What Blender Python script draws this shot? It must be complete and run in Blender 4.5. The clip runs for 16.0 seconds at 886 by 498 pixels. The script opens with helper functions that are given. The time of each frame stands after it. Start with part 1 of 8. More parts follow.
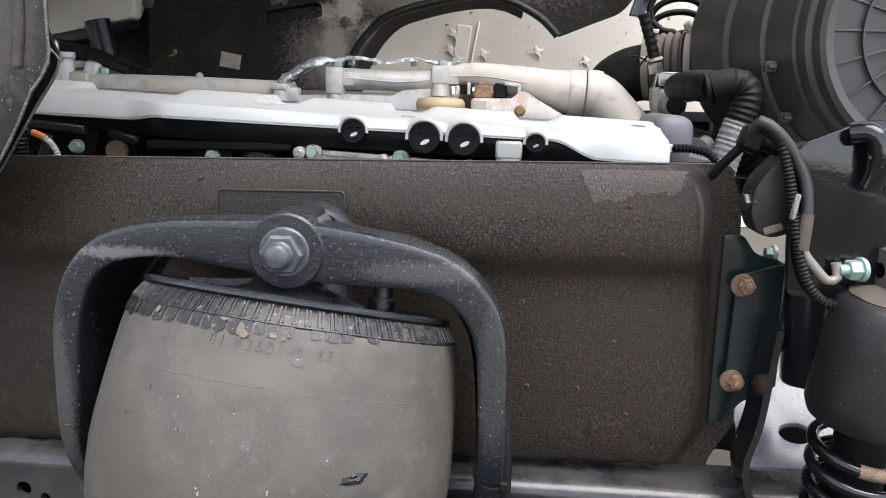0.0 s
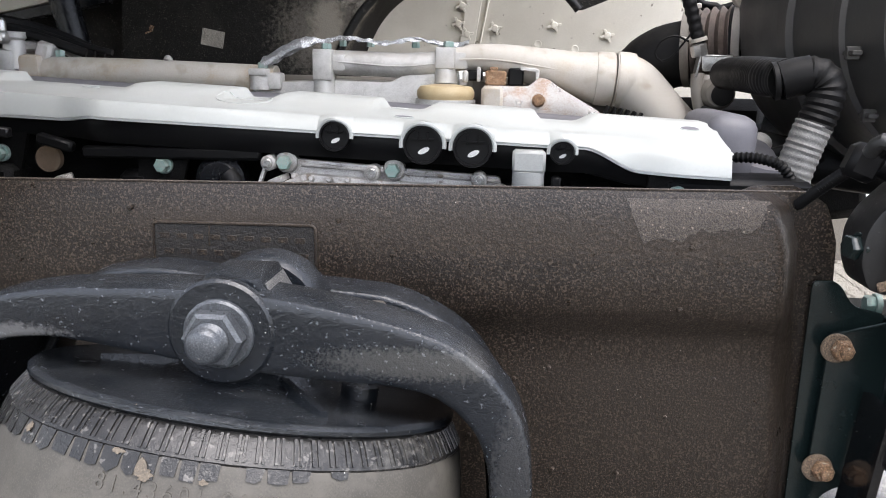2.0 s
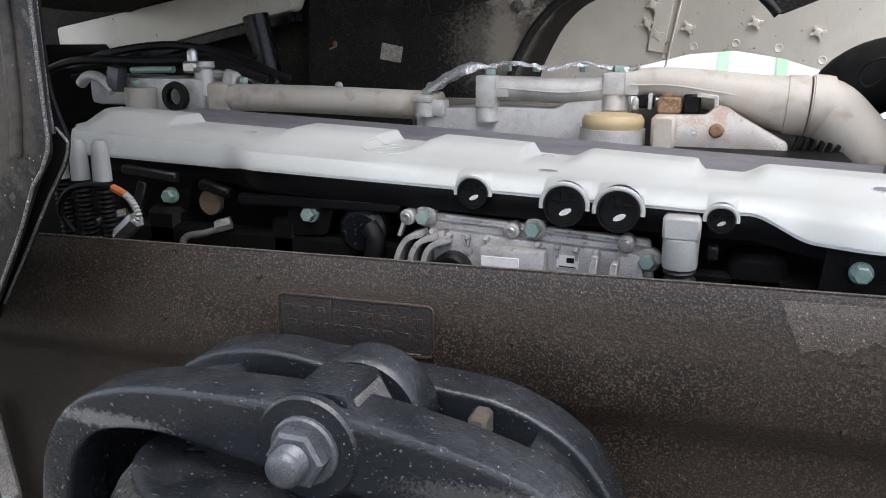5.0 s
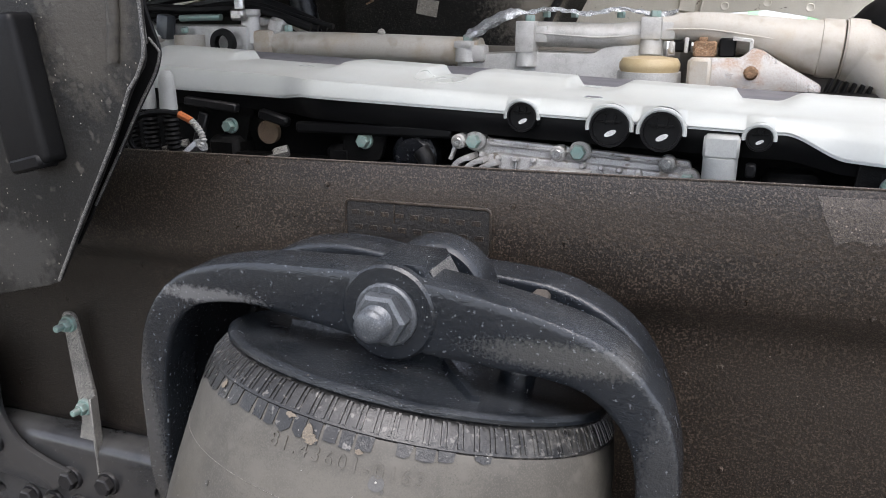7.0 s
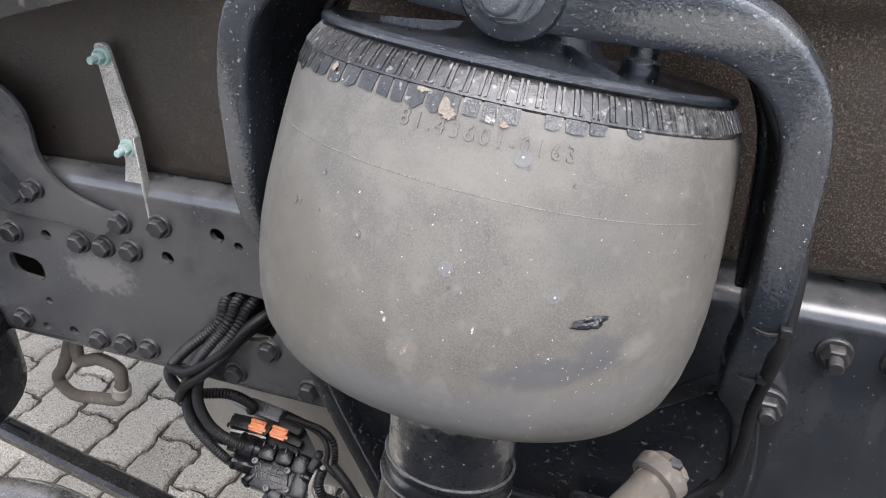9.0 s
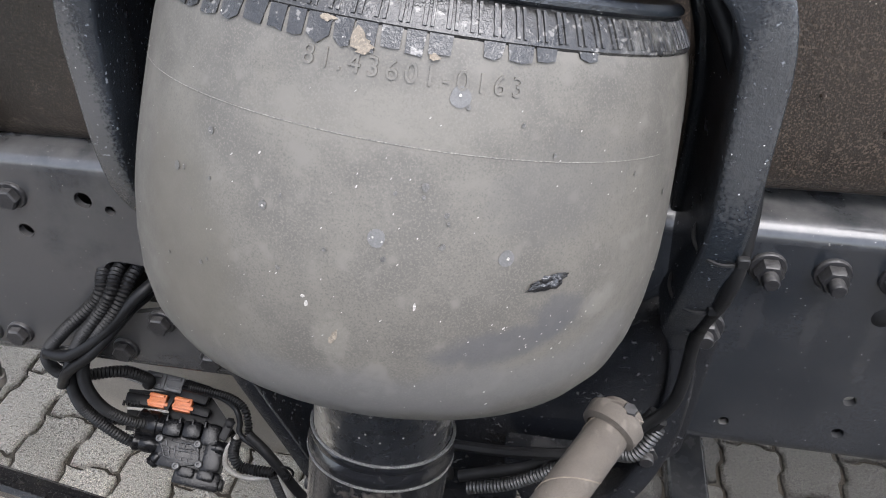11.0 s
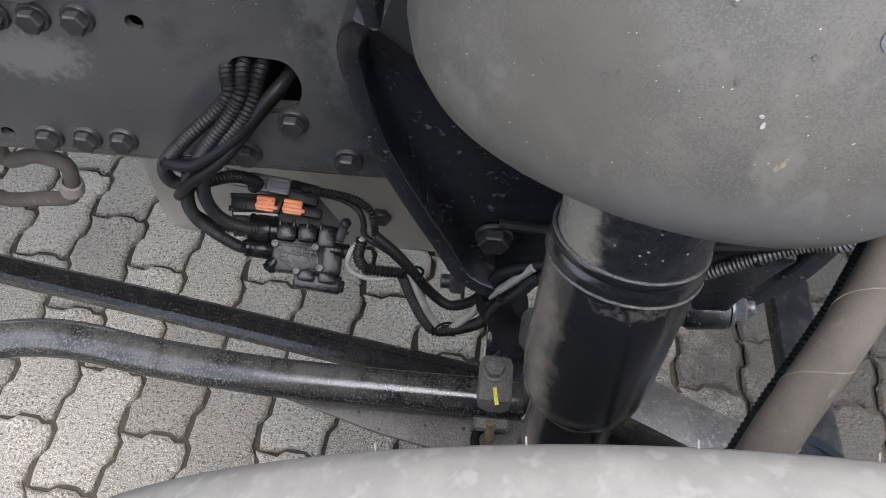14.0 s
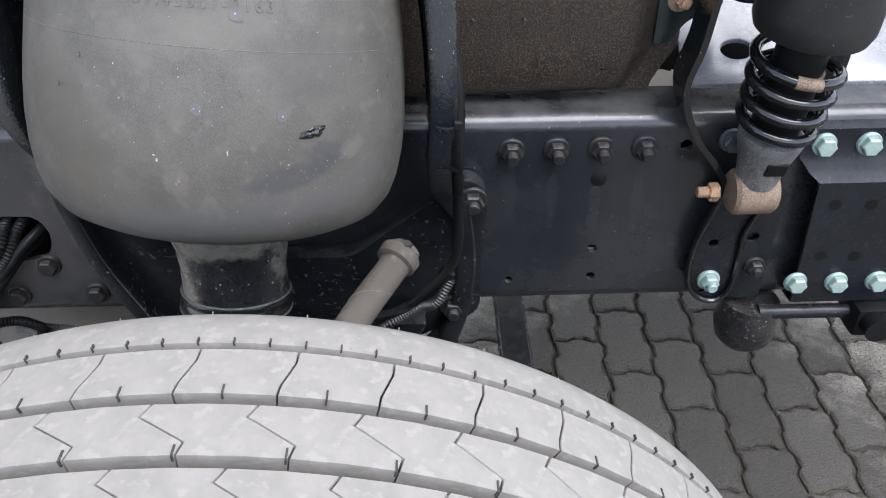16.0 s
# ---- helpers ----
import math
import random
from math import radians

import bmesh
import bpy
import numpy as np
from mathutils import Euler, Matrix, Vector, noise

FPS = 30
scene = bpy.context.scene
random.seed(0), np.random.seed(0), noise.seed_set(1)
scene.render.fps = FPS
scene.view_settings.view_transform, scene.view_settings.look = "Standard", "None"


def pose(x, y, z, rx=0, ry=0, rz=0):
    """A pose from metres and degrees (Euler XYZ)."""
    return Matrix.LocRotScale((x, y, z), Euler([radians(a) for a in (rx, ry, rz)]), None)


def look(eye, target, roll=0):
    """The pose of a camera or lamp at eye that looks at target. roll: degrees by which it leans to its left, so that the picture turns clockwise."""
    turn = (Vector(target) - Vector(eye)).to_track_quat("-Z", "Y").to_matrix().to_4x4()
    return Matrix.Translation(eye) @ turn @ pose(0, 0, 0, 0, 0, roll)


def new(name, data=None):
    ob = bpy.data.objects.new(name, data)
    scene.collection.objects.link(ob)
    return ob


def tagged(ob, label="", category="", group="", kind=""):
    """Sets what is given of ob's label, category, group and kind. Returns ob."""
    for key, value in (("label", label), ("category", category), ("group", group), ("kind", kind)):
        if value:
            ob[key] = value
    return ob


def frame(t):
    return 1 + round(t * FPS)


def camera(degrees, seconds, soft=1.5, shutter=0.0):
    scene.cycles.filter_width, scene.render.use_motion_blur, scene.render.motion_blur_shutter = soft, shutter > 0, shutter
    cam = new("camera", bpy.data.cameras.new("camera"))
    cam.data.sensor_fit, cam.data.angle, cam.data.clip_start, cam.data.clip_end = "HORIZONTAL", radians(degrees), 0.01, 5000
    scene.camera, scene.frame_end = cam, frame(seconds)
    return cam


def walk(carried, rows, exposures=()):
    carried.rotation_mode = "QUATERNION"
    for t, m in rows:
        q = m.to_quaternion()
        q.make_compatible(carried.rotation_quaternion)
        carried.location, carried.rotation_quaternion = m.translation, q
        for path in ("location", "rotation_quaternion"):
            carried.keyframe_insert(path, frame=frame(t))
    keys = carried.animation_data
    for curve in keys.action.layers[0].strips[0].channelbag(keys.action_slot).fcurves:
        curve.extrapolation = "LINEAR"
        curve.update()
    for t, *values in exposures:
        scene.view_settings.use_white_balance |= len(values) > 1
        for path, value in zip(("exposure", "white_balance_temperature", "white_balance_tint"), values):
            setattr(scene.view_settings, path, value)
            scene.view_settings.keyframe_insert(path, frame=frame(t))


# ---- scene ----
cam = camera(58.4, 16.0, soft=1.0)
PATH = [
    (0, (0.024, 0.004, 1.363), (-0.125, 1.961, 0.981), 1.5),
    (0.5, (0.007, 0.077, 1.342), (-0.146, 2.03, 0.937), 1.5),
    (1, (0.026, 0.169, 1.36), (-0.129, 2.105, 0.885), 1.5),
    (1.5, (0.032, 0.212, 1.373), (-0.126, 2.143, 0.876), 1.4),
    (2, (0.012, 0.228, 1.392), (-0.158, 2.169, 0.937), 1.4),
    (2.5, (0.009, 0.26, 1.424), (-0.171, 2.235, 1.169), 1.1),
    (3, (0.002, 0.287, 1.455), (-0.29, 2.25, 1.205), 1.0),
    (3.5, (0.009, 0.309, 1.471), (-0.321, 2.263, 1.199), 1.0),
    (4, (0.026, 0.301, 1.466), (-0.323, 2.249, 1.18), 1.0),
    (4.5, (0.043, 0.312, 1.469), (-0.343, 2.249, 1.157), 1.1),
    (5, (0.058, 0.305, 1.467), (-0.585, 2.13, 0.961), -0.0),
    (7.5, (0.04, 0.22, 1.387), (-0.64, 2.009, 0.804), 0.2),
    (8, (0.009, 0.242, 1.347), (-0.64, 2.0, 0.649), 0.1),
    (8.5, (-0.025, 0.24, 1.329), (-0.606, 1.873, 0.333), 0.3),
    (9, (-0.046, 0.208, 1.334), (-0.61, 1.825, 0.3), 0.2),
    (11.3, (-0.112, 0.313, 1.297), (-0.328, 1.838, 0.021), 0.0),
    (11.5, (-0.139, 0.346, 1.261), (-0.329, 1.8, -0.099), -0.3),
    (12, (-0.21, 0.374, 1.216), (-0.344, 1.53, -0.411), -0.2),
    (12.5, (-0.249, 0.384, 1.218), (-0.341, 1.273, -0.571), 0.3),
    (13, (-0.27, 0.376, 1.229), (-0.349, 1.241, -0.572), 0.9),
    (13.5, (-0.3, 0.355, 1.253), (-0.394, 1.43, -0.431), 1.0),
    (14, (-0.315, 0.324, 1.273), (-0.416, 1.51, -0.335), 1.1),
    (14.5, (-0.252, 0.312, 1.301), (-0.359, 1.505, -0.301), 0.9),
    (15, (-0.148, 0.256, 1.365), (-0.239, 1.453, -0.235), -1.5),
    (15.5, (-0.052, 0.162, 1.372), (-0.058, 1.509, -0.107), -1.6),
    (16, (0.005, 0.02, 1.364), (0.036, 1.619, 0.162), -0.7),
]
EXPOSURES = [(0, 1.9, 6520, 14), (1, 2.05, 6520, 14), (2, 1.86, 6520, 14), (3, 1.57, 6520, 14), (4.5, 1.60, 6470, 14), (5, 1.54, 6420, 14), (7.5, 1.85, 6520, 14), (8.3, 2.42, 6370, 14), (9, 2.52, 6370, 14), (11.5, 2.38, 6240, 13), (12, 2.40, 6200, 13), (12.5, 1.95, 6200, 13), (13.2, 1.75, 6200, 13), (14, 2.16, 6200, 13), (15, 1.88, 6200, 13), (16, 1.96, 6070, 13)]
walk(cam, [(t, look(eye, target, roll)) for t, eye, target, roll in PATH], EXPOSURES)

# ---- world and light: an overcast yard ----
world = bpy.data.worlds.new("sky")
scene.world = world
world.use_nodes = True
wn = world.node_tree.nodes
sky = wn.new("ShaderNodeTexSky")
sky.sky_type = "NISHITA"
sky.sun_disc = False
sky.sun_elevation, sky.sun_rotation = radians(64), radians(147)
wn["Background"].inputs["Strength"].default_value = 0.15
pale = wn.new("ShaderNodeHueSaturation")
pale.inputs["Saturation"].default_value = 0.42
world.node_tree.links.new(sky.outputs[0], pale.inputs["Color"])
world.node_tree.links.new(pale.outputs[0], wn["Background"].inputs["Color"])
sun = new("sun", bpy.data.lights.new("sun", "SUN"))
sun.data.energy, sun.data.angle, sun.data.color = 1.4, radians(50), (1.0, 0.97, 0.93)
sun.matrix_world = look((1.6, -2.5, 6.2), (0, 0, 0))


# ---- materials ----
DUST = (0.20, 0.19, 0.175)


def mat(name, col, col2=None, scale=14.0, mix=(0.4, 0.62), rough=0.5, metal=0.0, bump=0.15, grain=260.0,
        specks=None, speck_scale=110.0, speck_cut=0.72, speck_soft=0.05, dust=None, dust_amount=0.35, rough_var=0.15, vary=0.0, flecks=(), stains=(), spec=0.5, fine_mix=1.0, relief=0.002, stain_edge=(1.75, 1.25)):
    """A surface with large stains (col to col2), fine grain in the relief, scattered specks, and dust where it faces
    up.
    flecks: (colour, per metre, size, share) small round marks; stains: (centre, radii, colour, amount, noise) single
    marks of dirt, wear or painted shade with a place of their own."""
    m = bpy.data.materials.new(name)
    m.use_nodes = True
    t = m.node_tree
    n, link = t.nodes, t.links.new
    b = n["Principled BSDF"]
    co = n.new("ShaderNodeTexCoord").outputs["Object"]

    def noisy(sc, detail=6.0, rough_=0.6):
        q = n.new("ShaderNodeTexNoise")
        q.inputs["Scale"].default_value, q.inputs["Detail"].default_value, q.inputs["Roughness"].default_value = sc, detail, rough_
        link(co, q.inputs["Vector"])
        return q.outputs["Fac"]

    def ramp(fac, a, z):
        q = n.new("ShaderNodeMapRange")
        q.interpolation_type = "SMOOTHSTEP"
        q.inputs["From Min"].default_value, q.inputs["From Max"].default_value = a, z
        link(fac, q.inputs["Value"])
        return q.outputs["Result"]

    def blend(fac, a, c):
        q = n.new("ShaderNodeMix")
        q.data_type = "RGBA"
        link(fac, q.inputs["Factor"])
        for s_, v in ((6, a), (7, c)):
            if isinstance(v, tuple):
                q.inputs[s_].default_value = (*v, 1)
            else:
                link(v, q.inputs[s_])
        return q.outputs[2]

    col2 = col2 or tuple(c * 0.72 for c in col)
    big = noisy(scale)
    colour = blend(ramp(big, *mix), col, col2)
    fine = noisy(grain, 3.0)
    micro = noisy(grain * 3.3, 2.0, 0.7)
    soft_grain = n.new("ShaderNodeMath")
    soft_grain.operation = "MULTIPLY"
    soft_grain.inputs[1].default_value = min(1.0, 0.2 + 0.9 * fine_mix)
    link(ramp(fine, 0.35, 0.75), soft_grain.inputs[0])
    colour = blend(soft_grain.outputs[0], colour, blend(ramp(big, 0, 1), tuple(c * 0.8 for c in col2), tuple(c * 0.85 for c in col)))
    if fine_mix:
        colour = blend(ramp(micro, 0.50, 0.66), colour, tuple(min(1.0, c * (1 + 0.8 * fine_mix) + 0.004 * fine_mix) for c in col))
        colour = blend(ramp(micro, 0.46, 0.32), colour, tuple(c * (1 - 0.55 * fine_mix) for c in col2))
    if dust:
        g = n.new("ShaderNodeNewGeometry")
        sep = n.new("ShaderNodeSeparateXYZ")
        link(g.outputs["Normal"], sep.inputs[0])
        mul = n.new("ShaderNodeMath")
        mul.operation = "MULTIPLY"
        link(ramp(sep.outputs["Z"], 0.1, 1.0), mul.inputs[0])
        link(ramp(noisy(scale * 2.3), 0.25, 0.7), mul.inputs[1])
        mul2 = n.new("ShaderNodeMath")
        mul2.operation = "MULTIPLY"
        mul2.inputs[1].default_value = dust_amount
        link(mul.outputs[0], mul2.inputs[0])
        colour = blend(mul2.outputs[0], colour, dust)
    if specks:
        colour = blend(ramp(noisy(speck_scale, 2.0, 0.5), speck_cut, speck_cut + speck_soft), colour, specks)
    for tint, per, size, share in flecks:
        v = n.new("ShaderNodeTexVoronoi")
        v.inputs["Scale"].default_value = per
        link(co, v.inputs["Vector"])
        sp = n.new("ShaderNodeSeparateColor")
        link(v.outputs["Color"], sp.inputs[0])
        near = n.new("ShaderNodeMath")
        near.operation = "MULTIPLY"
        near.inputs[1].default_value = size
        link(sp.outputs["Green"], near.inputs[0])
        less = n.new("ShaderNodeMath")
        less.operation = "SUBTRACT"
        link(near.outputs[0], less.inputs[0])
        link(v.outputs["Distance"], less.inputs[1])
        both = n.new("ShaderNodeMath")
        both.operation = "MULTIPLY"
        link(ramp(less.outputs[0], 0.0, 0.05), both.inputs[0])
        link(ramp(sp.outputs["Red"], 1 - share, 1 - share + 0.01), both.inputs[1])
        colour = blend(both.outputs[0], colour, tint)
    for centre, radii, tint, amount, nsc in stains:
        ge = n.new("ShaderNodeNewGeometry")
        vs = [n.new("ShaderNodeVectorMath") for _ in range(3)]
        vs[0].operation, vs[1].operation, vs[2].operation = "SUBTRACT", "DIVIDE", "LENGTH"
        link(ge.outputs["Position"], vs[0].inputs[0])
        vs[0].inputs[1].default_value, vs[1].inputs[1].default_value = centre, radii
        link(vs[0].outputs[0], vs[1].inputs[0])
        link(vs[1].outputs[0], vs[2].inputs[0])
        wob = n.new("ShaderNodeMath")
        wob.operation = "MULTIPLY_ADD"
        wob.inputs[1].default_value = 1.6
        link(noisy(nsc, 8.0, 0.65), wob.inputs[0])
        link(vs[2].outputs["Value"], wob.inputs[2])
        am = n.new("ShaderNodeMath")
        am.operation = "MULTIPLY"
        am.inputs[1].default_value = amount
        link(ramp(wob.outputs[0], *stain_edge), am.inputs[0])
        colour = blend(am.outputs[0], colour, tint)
    if vary:
        oi = n.new("ShaderNodeObjectInfo")
        hv = n.new("ShaderNodeHueSaturation")
        mr = n.new("ShaderNodeMapRange")
        mr.inputs["To Min"].default_value, mr.inputs["To Max"].default_value = 1 - vary, 1 + vary
        link(oi.outputs["Random"], mr.inputs["Value"])
        link(mr.outputs["Result"], hv.inputs["Value"])
        link(colour, hv.inputs["Color"])
        colour = hv.outputs["Color"]
    link(colour, b.inputs["Base Color"])
    r = n.new("ShaderNodeMapRange")
    r.inputs["To Min"].default_value, r.inputs["To Max"].default_value = max(0.03, rough - rough_var), min(1.0, rough + rough_var)
    link(noisy(scale * 3.1), r.inputs["Value"])
    link(r.outputs["Result"], b.inputs["Roughness"])
    b.inputs["Metallic"].default_value = metal
    b.inputs["Specular IOR Level"].default_value = spec
    bp = n.new("ShaderNodeBump")
    bp.inputs["Strength"].default_value, bp.inputs["Distance"].default_value = bump, relief
    add = n.new("ShaderNodeMath")
    link(fine, add.inputs[0])
    half = n.new("ShaderNodeMath")
    half.operation = "MULTIPLY"
    half.inputs[1].default_value = 0.5
    link(micro, half.inputs[0])
    link(half.outputs[0], add.inputs[1])
    link(add.outputs[0], bp.inputs["Height"])
    link(bp.outputs["Normal"], b.inputs["Normal"])
    return m


M_BAR = mat("dusty_glossy_black_paint", (0.0045, 0.005, 0.0065), (0.009, 0.0095, 0.011), 14, rough=0.15, rough_var=0.12, bump=0.10, dust=(0.075, 0.070, 0.062), dust_amount=0.7, specks=(0.070, 0.066, 0.058), speck_scale=430, speck_cut=0.56, speck_soft=0.06, flecks=(((0.20, 0.19, 0.17), 330, 0.2, 0.08), ((0.006, 0.006, 0.007), 330, 0.30, 0.25)), spec=0.5, fine_mix=0.5)
M_ROD = mat("black_rod_paint", (0.0045, 0.0045, 0.005), (0.010, 0.0095, 0.009), 18, rough=0.25, bump=0.15, specks=(0.030, 0.028, 0.025), speck_scale=400, speck_cut=0.60, flecks=(((0.16, 0.15, 0.13), 320, 0.2, 0.08),), spec=0.4, fine_mix=0.4)
M_SLEEVE = mat("brown_convoluted_rubber", (0.060, 0.045, 0.037), (0.030, 0.024, 0.021), 25, rough=0.6, bump=0.2, dust=(0.24, 0.19, 0.15), dust_amount=0.5)
M_PALE = mat("pale_grey_nylon", (0.30, 0.285, 0.26), (0.16, 0.15, 0.135), 30, rough=0.5, bump=0.1, fine_mix=0.1)
M_FILTER = mat("dark_grey_moulded_plastic", (0.038, 0.038, 0.039), (0.052, 0.050, 0.048), 8, rough=0.42, bump=0.06, dust=DUST, dust_amount=0.15, spec=0.4, fine_mix=0.3, flecks=(((0.3, 0.29, 0.27), 90, 0.1, 0.12),))
M_MUD = mat("mud_stained_steel", (0.105, 0.095, 0.083), (0.050, 0.046, 0.042), 20, mix=(0.42, 0.6), rough=0.6, bump=0.3, flecks=(((0.015, 0.015, 0.015), 120, 0.3, 0.2), ((0.2, 0.18, 0.15), 300, 0.25, 0.2)))
M_KNUCKLE = mat("dusty_forged_steel", (0.034, 0.032, 0.031), (0.018, 0.018, 0.019), 18, rough=0.42, bump=0.3, specks=(0.085, 0.08, 0.074), speck_scale=170, speck_cut=0.57, speck_soft=0.08, dust=(0.10, 0.095, 0.087), dust_amount=0.4, flecks=(((0.25, 0.24, 0.22), 260, 0.2, 0.15),), stains=(((-0.145, 0.74, 0.47), (0.02, 0.05, 0.05), (0.14, 0.095, 0.055), 0.7, 60),))
M_RIM = mat("dusty_stone_chipped_edge", (0.115, 0.112, 0.105), (0.035, 0.035, 0.037), 45, mix=(0.42, 0.6), rough=0.5, bump=0.4, flecks=(((0.33, 0.32, 0.29), 260, 0.28, 0.2),))
M_TUBE = mat("blue_grey_glossy_paint", (0.008, 0.011, 0.016), (0.016, 0.018, 0.023), 9, rough=0.2, bump=0.05, spec=0.5, fine_mix=0.3, flecks=(((0.25, 0.24, 0.22), 260, 0.2, 0.08), ((0.06, 0.06, 0.06), 150, 0.25, 0.12)))
M_WET = mat("wet_black_paint", (0.0035, 0.004, 0.0048), (0.008, 0.008, 0.009), 12, rough=0.11, rough_var=0.06, bump=0.10, grain=70, relief=0.002, spec=0.5, fine_mix=0.3, flecks=(((0.34, 0.33, 0.31), 240, 0.22, 0.08), ((0.20, 0.19, 0.17), 60, 0.14, 0.10)))
M_CAN = mat("scuffed_matt_black_steel", (0.009, 0.009, 0.0092), (0.016, 0.0155, 0.015), 18, rough=0.42, bump=0.1, specks=(0.045, 0.043, 0.040), speck_scale=260, speck_cut=0.66, speck_soft=0.06, flecks=(((0.25, 0.24, 0.22), 260, 0.18, 0.08),), spec=0.35, fine_mix=0.4)
M_PISTON = mat("scuffed_glossy_black_can", (0.0042, 0.0048, 0.0062), (0.010, 0.0105, 0.012), 14, rough=0.20, rough_var=0.15, bump=0.05, grain=330, specks=(0.014, 0.014, 0.015), speck_scale=420, speck_cut=0.56, speck_soft=0.10, flecks=(((0.20, 0.19, 0.175), 210, 0.12, 0.10), ((0.060, 0.060, 0.062), 300, 0.24, 0.12),), stains=(((-0.285, 0.645, 0.70), (0.046, 0.09, 0.30), (0.125, 0.108, 0.090), 0.9, 12), ((-0.178, 0.60, 0.74), (0.022, 0.06, 0.07), (0.040, 0.040, 0.043), 0.45, 320), ((-0.20, 0.60, 0.800), (0.06, 0.05, 0.010), (0.10, 0.09, 0.078), 0.6, 160), ((-0.2, 0.6, 0.652), (0.08, 0.08, 0.006), (0.10, 0.07, 0.045), 0.5, 180)), spec=0.5, fine_mix=0.3)
M_TEAL_BLACK = mat("green_black_gloss_paint", (0.007, 0.013, 0.013), (0.010, 0.017, 0.017), 8, rough=0.24, bump=0.05, spec=0.5, fine_mix=0.3, flecks=(((0.2, 0.2, 0.19), 280, 0.2, 0.05),))
M_OIL_DARK = mat("dusty_dark_hose", (0.020, 0.020, 0.020), (0.013, 0.013, 0.013), 20, rough=0.5, bump=0.1, fine_mix=0.3)
M_SILVER = mat("oily_bare_metal", (0.55, 0.53, 0.51), (0.44, 0.29, 0.20), 18, mix=(0.5, 0.62), rough=0.32, metal=0.5, bump=0.15, fine_mix=0.3)
M_CUT = mat("dark_rubber_cut", (0.030, 0.029, 0.027), (0.022, 0.021, 0.020), 30, rough=0.9, bump=0.05)
M_STRAP = mat("worn_bare_steel", (0.22, 0.21, 0.19), (0.06, 0.06, 0.06), 22, mix=(0.45, 0.62), rough=0.5, metal=0.3, bump=0.25)
# Pale colour and dust layer imitate the sky reflected in dark gloss paint.
M_WEB = mat("sky_sheen_plate", (0.115, 0.12, 0.13), (0.075, 0.079, 0.087), 8, rough=0.25, bump=0.05, dust=(0.20, 0.20, 0.20), dust_amount=0.4, spec=0.7)
M_NECK = mat("dusty_black_steel", (0.010, 0.011, 0.013), (0.020, 0.021, 0.023), 20, rough=0.28, bump=0.2, flecks=(((0.38, 0.36, 0.33), 190, 0.25, 0.2),), fine_mix=0.3, stains=(((-0.262, 0.66, 0.87), (0.035, 0.08, 0.09), (0.185, 0.168, 0.138), 0.95, 45), ((-0.20, 0.66, 0.905), (0.10, 0.08, 0.028), (0.19, 0.175, 0.148), 0.85, 70), ((-0.145, 0.66, 0.86), (0.018, 0.06, 0.05), (0.17, 0.158, 0.135), 0.7, 60), ((-0.20, 0.65, 0.815), (0.08, 0.06, 0.010), (0.15, 0.14, 0.12), 0.6, 90)))
M_SEAM = mat("pale_rubber_line", (0.112, 0.103, 0.088), (0.095, 0.089, 0.079), 60, rough=0.6, bump=0.1)
M_TAN_DUST = mat("tan_dried_mud", (0.140, 0.115, 0.086), (0.095, 0.080, 0.062), 80, rough=0.8, bump=0.3, fine_mix=0.2)
M_FRAME = mat("black_chassis_paint", (0.005, 0.006, 0.008), (0.010, 0.011, 0.013), 9, rough=0.26, bump=0.12, dust=DUST, dust_amount=0.10, flecks=(((0.30, 0.29, 0.27), 320, 0.22, 0.07),), spec=0.22)
M_FRAME_DUSTY = mat("dusty_chassis_paint", (0.008, 0.0095, 0.012), (0.020, 0.021, 0.023), 7, rough=0.22, rough_var=0.12, bump=0.06, dust=DUST, dust_amount=0.3, specks=(0.10, 0.096, 0.09), speck_scale=220, speck_cut=0.72, flecks=(((0.28, 0.27, 0.25), 330, 0.2, 0.05),), fine_mix=0.5, spec=0.5, stains=(((-0.80, 0.89, 0.75), (0.55, 0.08, 0.30), (0.048, 0.046, 0.044), 0.5, 9), ((-0.77, 0.89, 0.76), (0.07, 0.05, 0.04), (0.12, 0.115, 0.11), 0.35, 90), ((-0.42, 0.89, 0.82), (0.10, 0.1, 0.12), (0.10, 0.096, 0.09), 0.4, 30), ((0.11, 0.89, 0.80), (0.012, 0.05, 0.06), (0.05, 0.048, 0.046), 0.12, 60), ((0.167, 0.89, 0.79), (0.010, 0.05, 0.07), (0.05, 0.048, 0.046), 0.12, 60), ((0.224, 0.89, 0.77), (0.012, 0.05, 0.07), (0.05, 0.048, 0.046), 0.12, 60), ((0.279, 0.89, 0.78), (0.012, 0.05, 0.06), (0.05, 0.048, 0.046), 0.12, 60)))
M_CAST = mat("blue_black_cast_iron_paint", (0.0055, 0.0072, 0.0095), (0.012, 0.0145, 0.018), 14, rough=0.23, rough_var=0.14, bump=0.28, grain=210, relief=0.003, dust=(0.30, 0.31, 0.32), dust_amount=0.06, specks=(0.085, 0.092, 0.10), speck_scale=330, speck_cut=0.67, speck_soft=0.04, flecks=(((0.55, 0.54, 0.50), 300, 0.18, 0.07), ((0.30, 0.24, 0.17), 90, 0.10, 0.08)), stains=(((-0.045, 0.70, 1.203), (0.085, 0.06, 0.014), (0.16, 0.154, 0.138), 0.22, 420), ((0.02, 0.70, 1.10), (0.02, 0.06, 0.10), (0.10, 0.098, 0.095), 0.22, 330), ((-0.40, 0.70, 1.05), (0.016, 0.05, 0.14), (0.13, 0.125, 0.118), 0.25, 420), ((-0.33, 0.70, 1.210), (0.06, 0.05, 0.009), (0.2, 0.2, 0.2), 0.4, 320)), spec=0.5, fine_mix=0.5)
